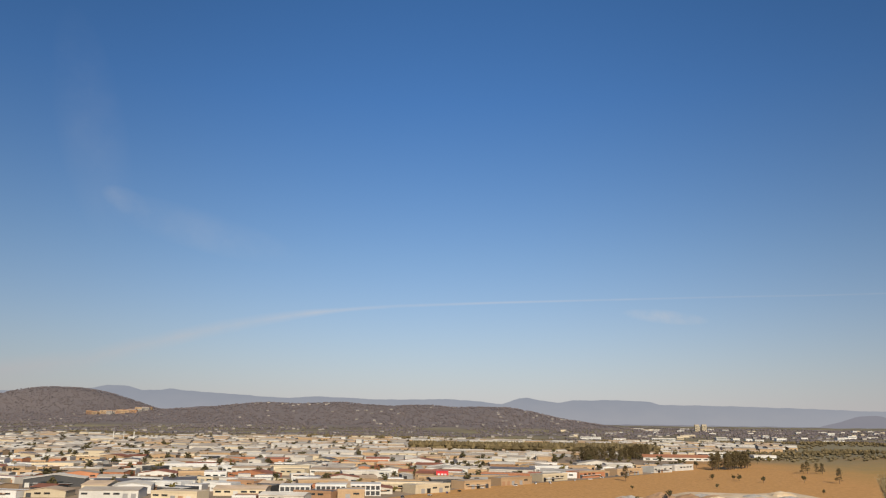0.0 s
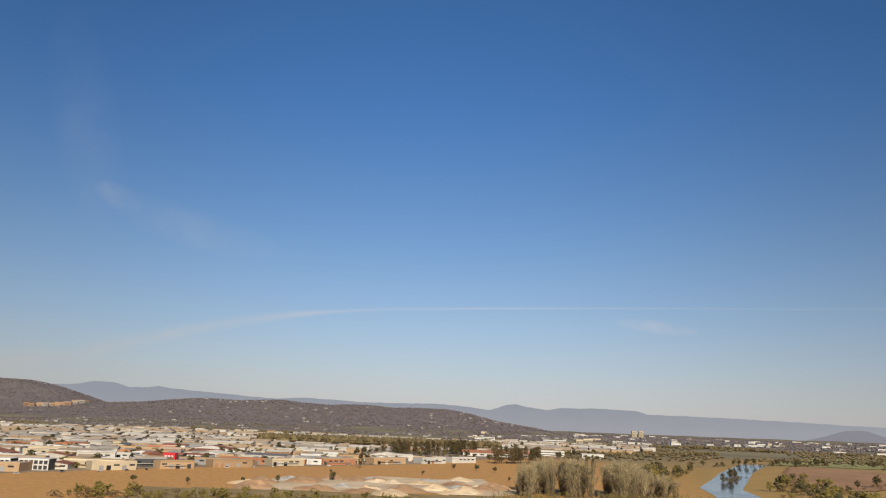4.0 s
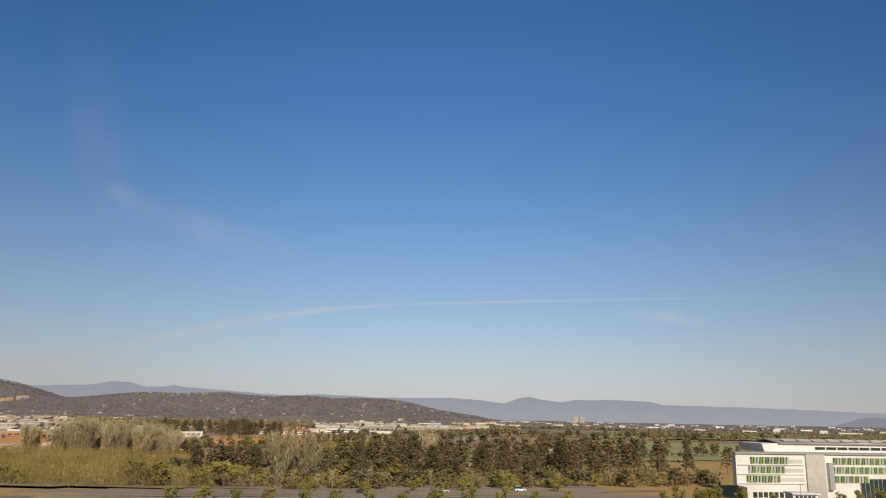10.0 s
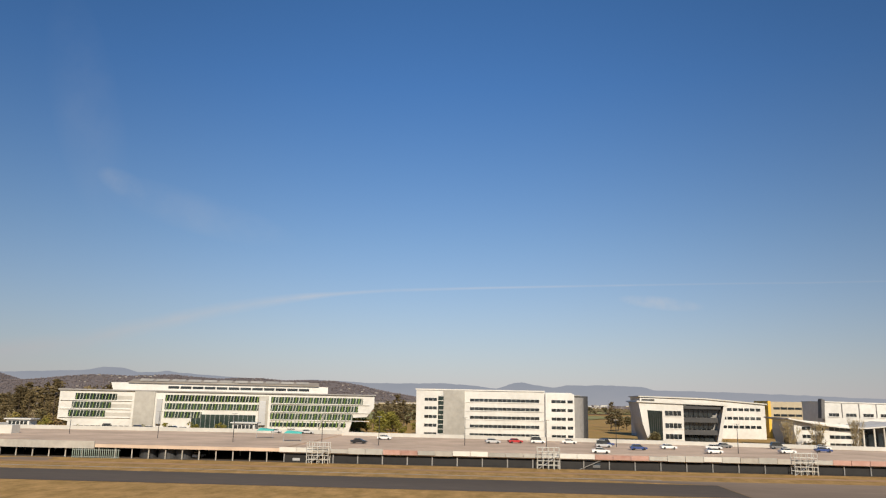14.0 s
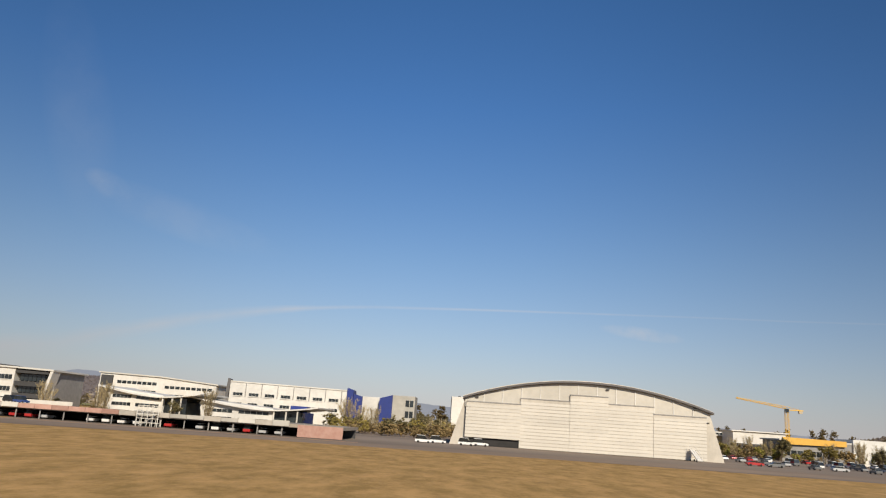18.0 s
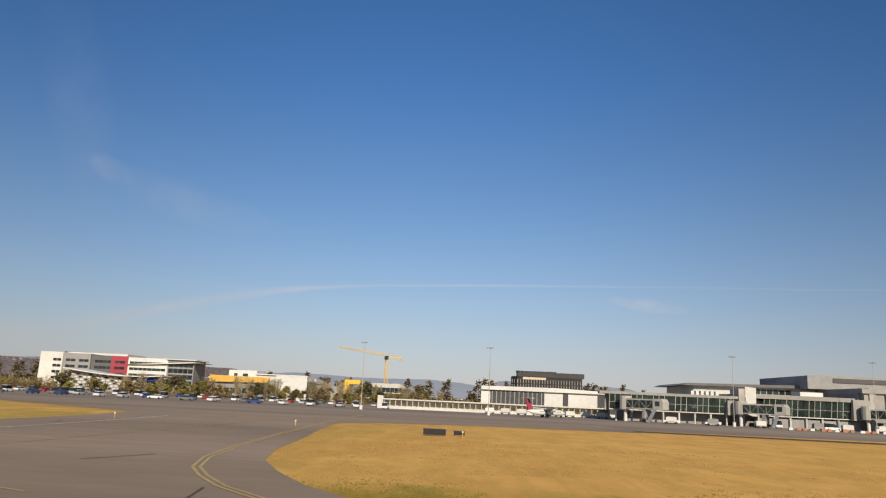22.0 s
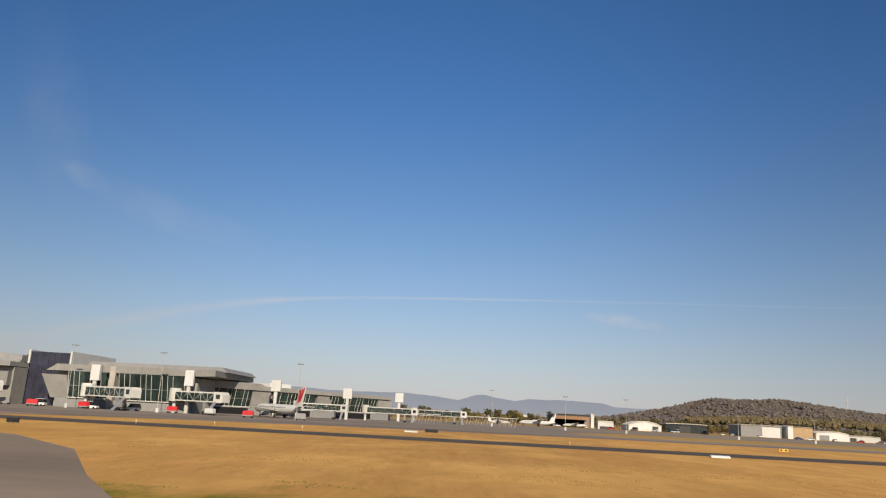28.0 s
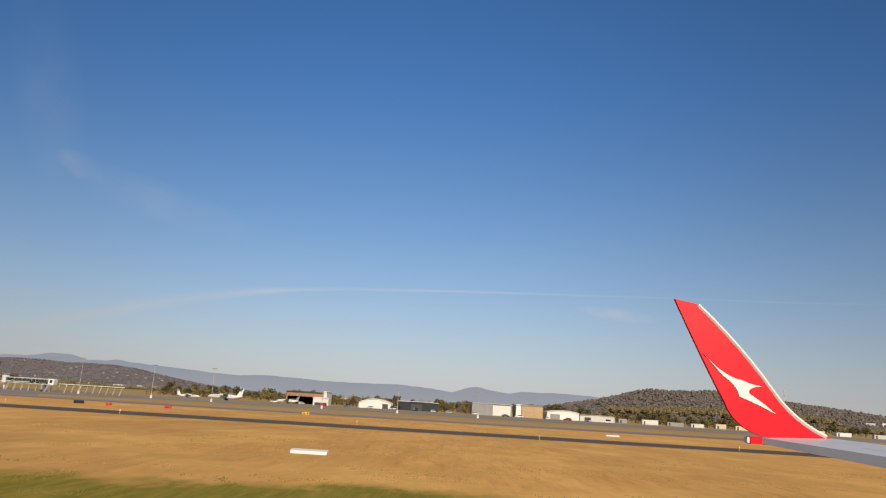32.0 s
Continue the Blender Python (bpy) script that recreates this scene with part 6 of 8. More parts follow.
def plant(kind, x, y, size=1.0, z=None, group=""):
    protos = PROTO.setdefault(kind, [])
    z = height(x, y) if z is None else z
    turn = tree_rng.uniform(0, 360)
    if len(protos) < 4:
        t, c = make_tree(kind, tree_rng)
        o = thing("bush" if kind == "scrub" else "tree", x, y, z, turn, LABELS[kind], "bush" if kind == "scrub" else "tree", group)
        part("trunk", t, M["bark"], o)
        part("crown", c, M[kind], o)
        protos.append(o)
        return o
    o = copy_thing(protos[tree_rng.randrange(4)], Matrix.Identity(4))
    o.matrix_basis = put(x, y, z, turn, size)
    if group:
        o["group"] = group
    return o


def grove(name, label, category, items):
    """Many trees that cannot be told apart, as one mesh."""
    rng = random.Random(len(items))
    kinds = sorted({k for k, *_ in items})
    stock = {k: [make_tree(k, rng, 0.25) for _ in range(3)] for k in kinds}
    s = Shape()
    for k, x, y, size in items:
        trunk, crown = stock[k][rng.randrange(3)]
        a, z = rng.uniform(0, 6.28), height(x, y)
        ca, sa = math.cos(a) * size, math.sin(a) * size
        for slot, sh in ((0, trunk), (1 + kinds.index(k), crown)):
            s.slot = slot
            s.add([(x + ca * p[0] - sa * p[1], y + sa * p[0] + ca * p[1], z + size * p[2]) for p in sh.v], sh.f)
    return solid(name, s, [M["bark"]] + [M[k] for k in kinds], label, category, kind="stuff")


def scatter(poly, n, rng):
    xs, ys = [p[0] for p in poly], [p[1] for p in poly]
    out = []
    for _ in range(n * 30):
        x, y = rng.uniform(min(xs), max(xs)), rng.uniform(min(ys), max(ys))
        if inside(poly, x, y):
            out.append((x, y))
            if len(out) == n:
                break
    return out


rng = random.Random(21)
pines = [p for p in scatter([(560, 345), (640, 326), (720, 348), (800, 380), (850, 440), (760, 470), (640, 455), (560, 420)], 250, rng) if noise.noise((p[0] / 22, p[1] / 40, 5.0)) > -0.22]
for x, y in [p for p in pines if p[1] < 366]:
    kind = rng.choice(("pine", "euc", "willow", "pine", "bare")) if x < 680 else "pine"
    plant(kind, x, y, rng.choice((0.45, 0.6, 0.75, 0.85, 0.95, 1.12)) * (0.45 if kind == "bare" else 1.0), group="pine plantation" if kind == "pine" else "mixed trees beside the pines")
grove("pine_plantation", "dark close-set pines beyond the car park", "woods", [("pine", x, y, rng.choice((0.5, 0.65, 0.8, 0.95, 1.15))) for x, y in pines if y >= 366])
grove("office_woods", "mixed dark trees behind the offices", "woods", [(rng.choice(("pine", "euc", "euc")), x, y, rng.uniform(0.6, 1.0)) for x, y in scatter([(850, 400), (1000, 430), (1120, 420), (1230, 440), (1230, 540), (900, 560)], 90, rng)])
for x, y in scatter([(905, 352), (948, 345), (1010, 350), (1010, 380), (905, 385)], 26, rng):
    plant("spring", x, y, rng.uniform(1.0, 1.5), group="green trees between the offices")
for i in range(13):
    plant("spring", 604 + 10.8 * i, 247 + 1.0 * i + rng.uniform(-1, 1), rng.uniform(0.8, 1.0), group="car park trees")
    if i % 2:
        plant("spring", 630 + 9.6 * i, 286 + 3.0 * i + rng.uniform(-4, 4), rng.uniform(0.7, 0.95), group="car park trees")
for x, y in ((770, 282), (776, 285), (783, 283), (790, 288), (800, 290), (838, 297), (846, 300), (856, 303), (866, 306), (790, 296), (812, 293), (700, 330), (712, 326), (722, 334), (735, 330), (742, 338), (930, 325), (938, 328)):
    plant("spring", x, y, rng.uniform(0.6, 1.0), group="car park trees")
for x, y in scatter([(312, 600), (448, 606), (452, 672), (322, 664)], 64, rng):
    plant("bare", x, y, (1.2 - 0.55 * ((x - 376) / 72) ** 2) * rng.uniform(0.8, 1.1), group="poplar clump by the sand yard")
for x, y in scatter([(540, 340), (600, 300), (650, 322), (620, 350), (560, 370)], 14, rng) + scatter([(430, 296), (470, 280), (590, 306), (596, 330), (480, 300)], 12, rng):
    plant("willow", x, y, rng.uniform(0.8, 1.2), group="willows by the river plain")
for x, y in scatter([(132, 1236), (150, 1226), (272, 1360), (284, 1396)], 44, rng) + scatter([(298, 1076), (372, 1140), (388, 1180), (330, 1150)], 22, rng):
    plant("pine", x, y, rng.uniform(1.0, 1.35), group="dark trees at the field edge")
for x, y, k in ((259, 917, 0.55), (286, 906, 0.7), (307, 888, 0.75), (359, 906, 0.6), (157, 690, 0.6), (286, 926, 0.5), (120, 640, 0.7), (96, 622, 0.55), (60, 596, 0.6), (20, 588, 0.5), (318, 760, 0.5), (230, 800, 0.4), (140, 770, 0.35)):
    plant("euc", x, y, k, group="single field trees")
for x, y in ((153, 880), (415, 1050), (425, 1060), (435, 1055), (445, 1062), (395, 900)):
    plant("pine" if x % 2 else "euc", x, y, rng.uniform(0.6, 0.95), group="single field trees")
bank = scatter([(540, 600), (566, 760), (650, 920), (640, 780), (610, 590), (520, 480)], 150, rng) + scatter([(430, 600), (470, 720), (480, 830), (545, 970), (600, 1120), (520, 1060), (440, 820)], 120, rng)
grove("river_scrub", "olive and brown bushes along the river banks", "bushes", [(rng.choice(("scrub", "scrub", "euc", "willow")), x, y, rng.uniform(0.7, 1.25)) for x, y in bank])
grove("hedge_rows", "dark olive hedgerow trees between the fields", "trees", [(rng.choice(("euc", "scrub", "scrub")), x + rng.gauss(0, 5), y + rng.gauss(0, 6), rng.uniform(0.5, 1.0)) for x, y in hedge_line])
grove("paddock_trees", "rows of dark trees between the paddocks", "trees", [(rng.choice(("euc", "pine", "scrub")), x, y, rng.uniform(0.5, 0.9)) for x, y in scatter([(575, 560), (700, 500), (960, 660), (1000, 740), (920, 700), (700, 580)], 120, rng) + scatter([(700, 1250), (1000, 1290), (1300, 1400), (1100, 1330)], 70, rng)])
grove("yard_scrub", "rough olive and brown scrub round the sand yard", "bushes", [(rng.choice(("scrub", "scrub", "scrub", "willow")), x, y, rng.uniform(0.5, 1.0)) for x, y in [p for p in scatter([(20, 545), (330, 560), (480, 480), (470, 380), (250, 430), (20, 470)], 900, rng) if p[1] < 530 or p[0] > 330]])
grove("plain_trees", "brown and dark olive trees at the edge of the river plain", "trees", [(rng.choice(("scrub", "euc", "euc", "willow", "scrub", "pine")), x, y, rng.uniform(0.7, 1.15)) for x, y in scatter([(520, 410), (600, 350), (660, 330), (690, 400), (650, 480), (545, 540)], 150, rng)])
for x, y in scatter([(1334, 316), (1372, 322), (1372, 350), (1336, 350)], 12, rng):
    plant("spring", x, y, rng.uniform(0.6, 0.9), group="trees by the long-stay car park")
grove("car_park_shrubs", "brown bare bushes and young trees between the hangar and the offices", "bushes", [(("scrub", "bare", "scrub", "willow")[k % 4], x, y, (0.9, 0.24, 1.3, 0.5)[k % 4] * rng.uniform(0.75, 1.2)) for k, (x, y) in enumerate(scatter([(1336, 326), (1420, 332), (1470, 346), (1470, 366), (1420, 350), (1336, 346)], 90, rng) + scatter([(1246, 380), (1284, 370), (1284, 400), (1246, 410)], 50, rng))])
grove("hangar_side_woods", "brown and olive bushes between the parking deck and the hangar", "bushes", [(("scrub", "euc", "scrub", "willow", "bare")[k % 5], x, y, (1.3, 0.55, 1.5, 0.6, 0.28)[k % 5] * rng.uniform(0.75, 1.2)) for k, (x, y) in enumerate(scatter([(1186, 262), (1232, 268), (1234, 340), (1260, 400), (1215, 420), (1180, 330)], 110, rng))])
# rows round the airport offices and car parks
for x, y in scatter([(1020, 272), (1190, 262), (1210, 296), (1030, 298)], 20, rng):
    plant(rng.choice(("euc", "bare", "scrub")), x, y, rng.uniform(0.35, 0.6), group="office garden trees")
for x, y in scatter([(1205, 250), (1232, 300), (1232, 420), (1215, 420)], 12, rng):
    plant(rng.choice(("euc", "willow")), x, y, rng.uniform(0.5, 0.9), group="trees beside the hangar")
for x, y in scatter([(1400, 306), (1490, 320), (1480, 366), (1400, 350)], 36, rng):
    kind = rng.choice(("euc", "euc", "bare", "willow", "spring"))
    plant(kind, x, y, rng.uniform(0.26, 0.4) if kind == "bare" else rng.uniform(0.5, 0.85), group="trees by the long-stay car park")
for i, x in enumerate(range(1322, 1476, 5)):
    kind = ("bare", "scrub", "bare", "willow", "spring", "euc")[(i * 5 + i // 4) % 6]
    plant(kind, x + rng.uniform(-2, 2), 304 + 0.12 * (x - 1322) + rng.uniform(-6, 6), rng.uniform(0.3, 0.42) if kind == "bare" else rng.uniform(1.2, 1.8) if kind == "scrub" else rng.uniform(0.5, 0.8), group="trees by the long-stay car park")
grove("town_trees", "olive trees beyond the airport buildings", "woods", [(rng.choice(("euc", "pine")), x, y, rng.uniform(0.8, 1.15)) for x, y in scatter([(1330, 500), (1640, 520), (1640, 640), (1300, 640)], 60, rng)])
grove("hangar_woods", "brown and olive trees behind the light aircraft hangars", "woods", [(("euc", "scrub", "willow", "bare", "scrub", "euc")[int(x * 7) % 6], x, y, rng.uniform(0.5, 0.9) * (0.45 if int(x * 7) % 6 == 3 else 1.6 if int(x * 7) % 3 == 1 else 1.0)) for x, y in scatter([(1770, 490), (1960, 510), (2300, 540), (2300, 680), (1760, 620)], 460, rng)])


def thicket():
    """Close-set upright saplings, too many to count."""
    rng = random.Random(8)
    stems, leaves, twigs, brush = Shape(), Shape(), Shape(), Shape()
    for x, y in scatter([(300, 340), (470, 275), (590, 300), (600, 345), (548, 430), (525, 520), (430, 575), (296, 545)], 8600, rng):
        z = height(x, y)
        swell = noise.noise((x / 26, y / 26, 2.0))
        h = rng.uniform(6.0, 9.0) + 2.8 * swell + 1.4 * smooth(380, 540, y)
        stems.rod((x, y, z), (x + rng.gauss(0, 0.4), y, z + h * 0.94), 0.06, 0.015, 3)
        tone = noise.noise((x / 14, y / 14, 6.0)) + 0.5 * noise.noise((x / 45, y / 45, 3.0)) + rng.gauss(0, 0.2)
        s = twigs if tone > 0.28 else brush if tone < -0.32 else leaves
        for i in range(15):
            k = rng.random() ** 0.6
            p = Vector((x + rng.gauss(0, 0.8) * (1.15 - k * 0.7), y + rng.gauss(0, 0.8), z + h * k))
            a, w, l = rng.uniform(0, 3.14), rng.uniform(0.07, 0.17), rng.uniform(0.6, 1.4)
            u = Vector((math.cos(a), math.sin(a), 0)) * w
            v = Vector((rng.gauss(0, 0.3), rng.gauss(0, 0.3), 1)) * l
            s.add([p - v * 0.5, p + u, p + v * 0.5, p - u], [(0, 1, 2, 3)])
    o = thing("thicket", 0, 0, 0, 0, "dense thicket of olive-yellow saplings on the river plain", "thicket", kind="stuff")
    part("stems", stems, M["sapling_brown"], o)
    part("leaves", leaves, M["sapling"], o)
    part("twigs", twigs, M["sapling_brown"], o)
    part("brush", brush, M["scrub"], o)


thicket()


# ---- wooded hills, suburbs and town in the distance ----
def far_woods():
    rng = random.Random(4)
    dark, brown, knoll, rows, plain = Shape(), Shape(), Shape(), Shape(), Shape()
    count = 0
    while count < 56000:
        y = 1350 + 4600 * rng.random() ** 0.9
        x = rng.uniform(-0.72 * y - 300, 0.72 * y + 2150)
        hill = height(x, y)
        d = noise.noise((x / 260, y / 260, 4.0)) + 0.35 * noise.noise((x / 70, y / 70, 9.0)) + (0.9 if hill > 22 else 0.0)
        town = -0.6 * y - 300 < x < 0.55 * y and y < 2050
        if d < (0.3 if town else -0.12):
            continue
        count += 1
        r = rng.uniform(3.2, 5.6) * (1.3 if y > 3000 else 1.0)
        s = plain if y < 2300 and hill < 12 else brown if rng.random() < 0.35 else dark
        blob(s, (x, y, hill + r * 0.45), r, rng, 0.62)
        if y < 2200:
            blob(s, (x + rng.gauss(0, r * 0.6), y, hill + r * 0.7), r * 0.6, rng, 0.7)
    for _ in range(9000):
        x, y = rng.gauss(2750, 330), rng.gauss(2080, 170)
        r = rng.choice((2.2, 3.0, 4.0, 4.6, 6.4)) * rng.uniform(0.8, 1.2)
        if height(x, y) > 7 and noise.noise((x / 40, y / 40, 2.0)) > -0.35:
            blob(knoll, (x, y, height(x, y) + r * 0.4), r, rng, 0.8)
            blob(knoll, (x + rng.gauss(0, 2), y, height(x, y) + r * 0.8), r * 0.55, rng, 0.9)
    for x0, x1, y0, n, h in ((-160, 330, 1560, 760, 19), (330, 760, 1560, 200, 9), (300, 1050, 2080, 300, 9), (2380, 2900, 1780, 620, 15), (1000, 1900, 2050, 260, 8), (-1000, -100, 2050, 260, 9)):
        for _ in range(n):
            x, y = rng.uniform(x0, x1), y0 + rng.gauss(0, 22)
            z = height(x, y)
            blob(rows, (x, y, z + h * 0.5), h * 0.5, rng, 1.0)
            blob(rows, (x + rng.gauss(0, 3), y, z + h * 0.75), h * 0.35, rng, 1.0)
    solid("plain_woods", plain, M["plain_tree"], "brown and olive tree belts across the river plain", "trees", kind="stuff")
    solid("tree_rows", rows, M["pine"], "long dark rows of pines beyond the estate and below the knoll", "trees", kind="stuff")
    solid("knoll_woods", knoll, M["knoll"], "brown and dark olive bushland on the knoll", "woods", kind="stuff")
    for ob in (solid("far_woods", dark, M["woods"], "dark bushland covering the distant hills, greyed with painted haze", "woods", kind="stuff"),
               solid("far_woods", brown, M["woods_brown_hazed"], "brown leafless suburban trees far off, greyed with painted haze", "woods", kind="stuff")):
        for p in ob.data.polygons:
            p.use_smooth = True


def far_houses():
    rng = random.Random(14)
    walls, roofs = Shape(), Shape()
    count = 0
    while count < 420:
        y = rng.uniform(2050, 4300)
        x = rng.uniform(-0.7 * y - 200, 0.7 * y + 2000)
        if noise.noise((x / 420, y / 420, 7.0)) < -0.05 or (2050 < x < 3500 and y < 2900 and height(x, y) > 18):
            continue
        count += 1
        z, w, d, h = height(x, y), rng.uniform(9, 17), rng.uniform(8, 12), rng.uniform(3.5, 5.5)
        walls.box(x - w / 2, x + w / 2, y - d / 2, y + d / 2, z - 3, z + h)
        roofs.side([(y - d / 2 - 0.6, z + h), (y, z + h + 2.6), (y + d / 2 + 0.6, z + h)], x - w / 2 - 0.6, x + w / 2 + 0.6)
    solid("far_houses", walls, M["estate_house"], "pale suburban houses scattered among trees on far slopes", "houses", kind="stuff")
    solid("far_roofs", roofs, M["roof_dark"], "grey and tan roofs of far suburban houses", "roofs", kind="stuff")


def far_block(x, y, w, d, h, material, label, roof="roof_tan"):
    z = height(x, y)
    o = thing("far_building", x, y, z, 0, label, "building", "buildings of the far town")
    part("wall", Shape().box(-w / 2, w / 2, -d / 2, d / 2, -4, h), M[material], o)
    part("roof", Shape().box(-w / 2 - 0.5, w / 2 + 0.5, -d / 2 - 0.5, d / 2 + 0.5, h, h + 0.8), M[roof], o)
    for k in range(max(1, int(h / 4.5))):
        part("window_band", Shape().box(-w / 2 + 1.5, w / 2 - 1.5, -d / 2 - 0.1, -d / 2 + 0.2, 1.4 + 4.2 * k, 2.9 + 4.2 * k), M["glass"], o)


far_block(420, 1480, 64, 30, 9, "white", "white works building beside the orange-roofed factory", "roof_white")
far_block(500, 1440, 40, 24, 7, "white", "white works building beside the orange-roofed factory", "roof_white")
far_woods()
far_houses()
rng = random.Random(33)
for dx in (-20, 20):
    far_block(1216 + dx, 4480, 26, 20, 38, "cream", "tan high-rise apartment tower far across the town")
for i in range(150):
    y = rng.uniform(2100, 5200)
    x = rng.uniform(200, 0.62 * y + 900)
    if height(x, y) < 20:
        far_block(x, y, rng.choice((rng.uniform(12, 26), rng.uniform(20, 46), rng.uniform(30, 70))), rng.uniform(14, 26), rng.uniform(5, 11), rng.choice(("white", "offwhite", "cream", "white")), "white commercial building in the far town", rng.choice(("roof_white", "roof_grey")))
for i in range(40):
    far_block(-2290 + 10.5 * i + rng.uniform(-12, 12), 4260 - 6.0 * i + rng.uniform(-90, 90), rng.uniform(22, 44), 14, rng.uniform(15, 23), rng.choice(("tan", "estate_house", "brick")), "tan terraced housing on the hillside", rng.choice(("roof_red", "roof_tan")))
for i in range(10):
    far_block(2600 + 13 * i, 1830 + rng.uniform(-10, 10), rng.uniform(9, 14), 10, rng.uniform(4, 6), "offwhite", "pale house on the wooded knoll", "roof_red")
for i in range(8):
    far_block(3050 + 60 * i, 1900 + rng.uniform(-30, 30), rng.uniform(30, 60), 20, rng.uniform(5, 8), "white", "long pale building below the aerial hill", "roof_white")


f = thing("factory", 262, 1330, height(300, 1330), 6, "long pale factory under an orange tiled roof", "factory")
part("wall", Shape().box(0, 118, 0, 36, -2, 6), M["offwhite"], f)
part("roof", Shape().side([(-1, 6), (18, 10), (37, 6), (37, 5.6), (-1, 5.6)], -1, 119), M["orange"], f)
for k in range(9):
    part("window_band", Shape().box(4 + 12.6 * k, 12 + 12.6 * k, -0.15, 0.2, 1.6, 3.6), M["glass"], f)
grove("front_thickets", "brown shrubs and pale young trees before the pines", "bushes", [(("scrub", "scrub", "willow", "bare", "euc")[k % 5], x, y, (1.0, 1.3, 0.7, 0.3, 0.6)[k % 5] * rng.uniform(0.7, 1.2)) for k, (x, y) in enumerate(scatter([(570, 318), (640, 300), (760, 338), (830, 372), (800, 382), (700, 346), (620, 330)], 170, rng))])


def aerial():
    x, y = 3010, 2261
    o = thing("radio_mast", x, y, height(x, y), 0, "white lattice radio mast on the wooded hilltop", "mast")
    s = Shape()
    for a in range(3):
        s.rod((3 * math.cos(a * 2.09), 3 * math.sin(a * 2.09), 0), (0.8 * math.cos(a * 2.09), 0.8 * math.sin(a * 2.09), 44), 0.5, 0.35, 4)
    part("legs", s, M["offwhite"], o)
    part("platform", Shape().rod((0, 0, 24), (0, 0, 26), 3.4, n=10).rod((0, 0, 34), (0, 0, 35.5), 2.6, n=10), M["offwhite"], o)
    part("tip", Shape().rod((0, 0, 44), (0, 0, 56), 0.4, 0.2), M["offwhite"], o)


aerial()


# ---- industrial suburb ----
EDGE = [(-118, 560), (-4, 754), (110, 872), (208, 985), (288, 1157), (365, 1377), (520, 1600), (700, 1700)]


def edge_x(y):
    for (x0, y0), (x1, y1) in zip(EDGE, EDGE[1:]):
        if y0 <= y <= y1:
            return x0 + (x1 - x0) * (y - y0) / (y1 - y0)
    return -118 if y < 560 else 720


def warehouse(x, y, w, d, h, style, wall, roof, rng, turn):
    words = {"white": "white", "offwhite": "pale grey", "cream": "cream", "tan": "tan brick", "brick": "brown brick", "grey": "grey", "beige": "beige steel", "orange": "orange", "blue": "blue", "dark": "charcoal"}
    rw = {"roof_white": "white", "roof_tan": "tan", "roof_grey": "grey", "roof_dark": "dark", "roof_red": "rusty"}
    o = thing("warehouse", x, y, height(x, y), turn, f"{words[wall]} industrial building with {rw[roof]} metal roof", "warehouse", "buildings of the industrial estate")
    if style == 0:
        part("wall", Shape().slab([(0, -2), (0, h), (w / 2, h + w * 0.07), (w, h), (w, -2)], 0, d), M[wall], o)
        part("roof", Shape().slab([(-0.5, h), (w / 2, h + w * 0.07 + 0.15), (w + 0.5, h), (w + 0.5, h + 0.3), (w / 2, h + w * 0.07 + 0.5), (-0.5, h + 0.3)], -0.6, d + 0.6), M[roof], o)
    elif style == 1:
        part("wall", Shape().side([(0, -2), (0, h), (d / 2, h + d * 0.07), (d, h), (d, -2)], 0, w), M[wall], o)
        part("roof", Shape().side([(-0.6, h), (d / 2, h + d * 0.07 + 0.1), (d + 0.6, h), (d + 0.6, h + 0.3), (d / 2, h + d * 0.07 + 0.45), (-0.6, h + 0.3)], -0.5, w + 0.5), M[roof], o)
    else:
        part("wall", Shape().box(0, w, 0, d, -2, h), M[wall], o)
        part("parapet", Shape().box(-0.2, w + 0.2, -0.25, 0.2, h - 1.2, h + 0.7), M[rng.choice((wall, "white", wall, wall, wall, wall, wall, wall, "tan"))], o)
        part("roof", Shape().side([(0.2, h + 0.35), (d, h - 0.2), (d, h - 0.5), (0.2, h)], 0.2, w - 0.2), M[roof], o)
    x0 = 1.5
    while x0 < w - 5:
        k = rng.random()
        if k < 0.45:
            part("roller_door", Shape().box(x0, x0 + 4, -0.12, 0.2, 0, min(4.2, h - 1.4)), M[rng.choice(("grey", "dark", "offwhite", "grey", "black", "brick"))], o)
            x0 += 6.5
        elif k < 0.85:
            part("window", Shape().box(x0, x0 + 5, -0.1, 0.2, h * 0.5, h * 0.5 + 1.5), M["glass"], o)
            x0 += 7.5
        else:
            x0 += 5
    if rng.random() < 0.5:
        part("awning", Shape().box(w * 0.1, w * 0.8, -1.8, 0, 3.1, 3.4), M[rng.choice(("offwhite", "grey", "brick"))], o)
    return o


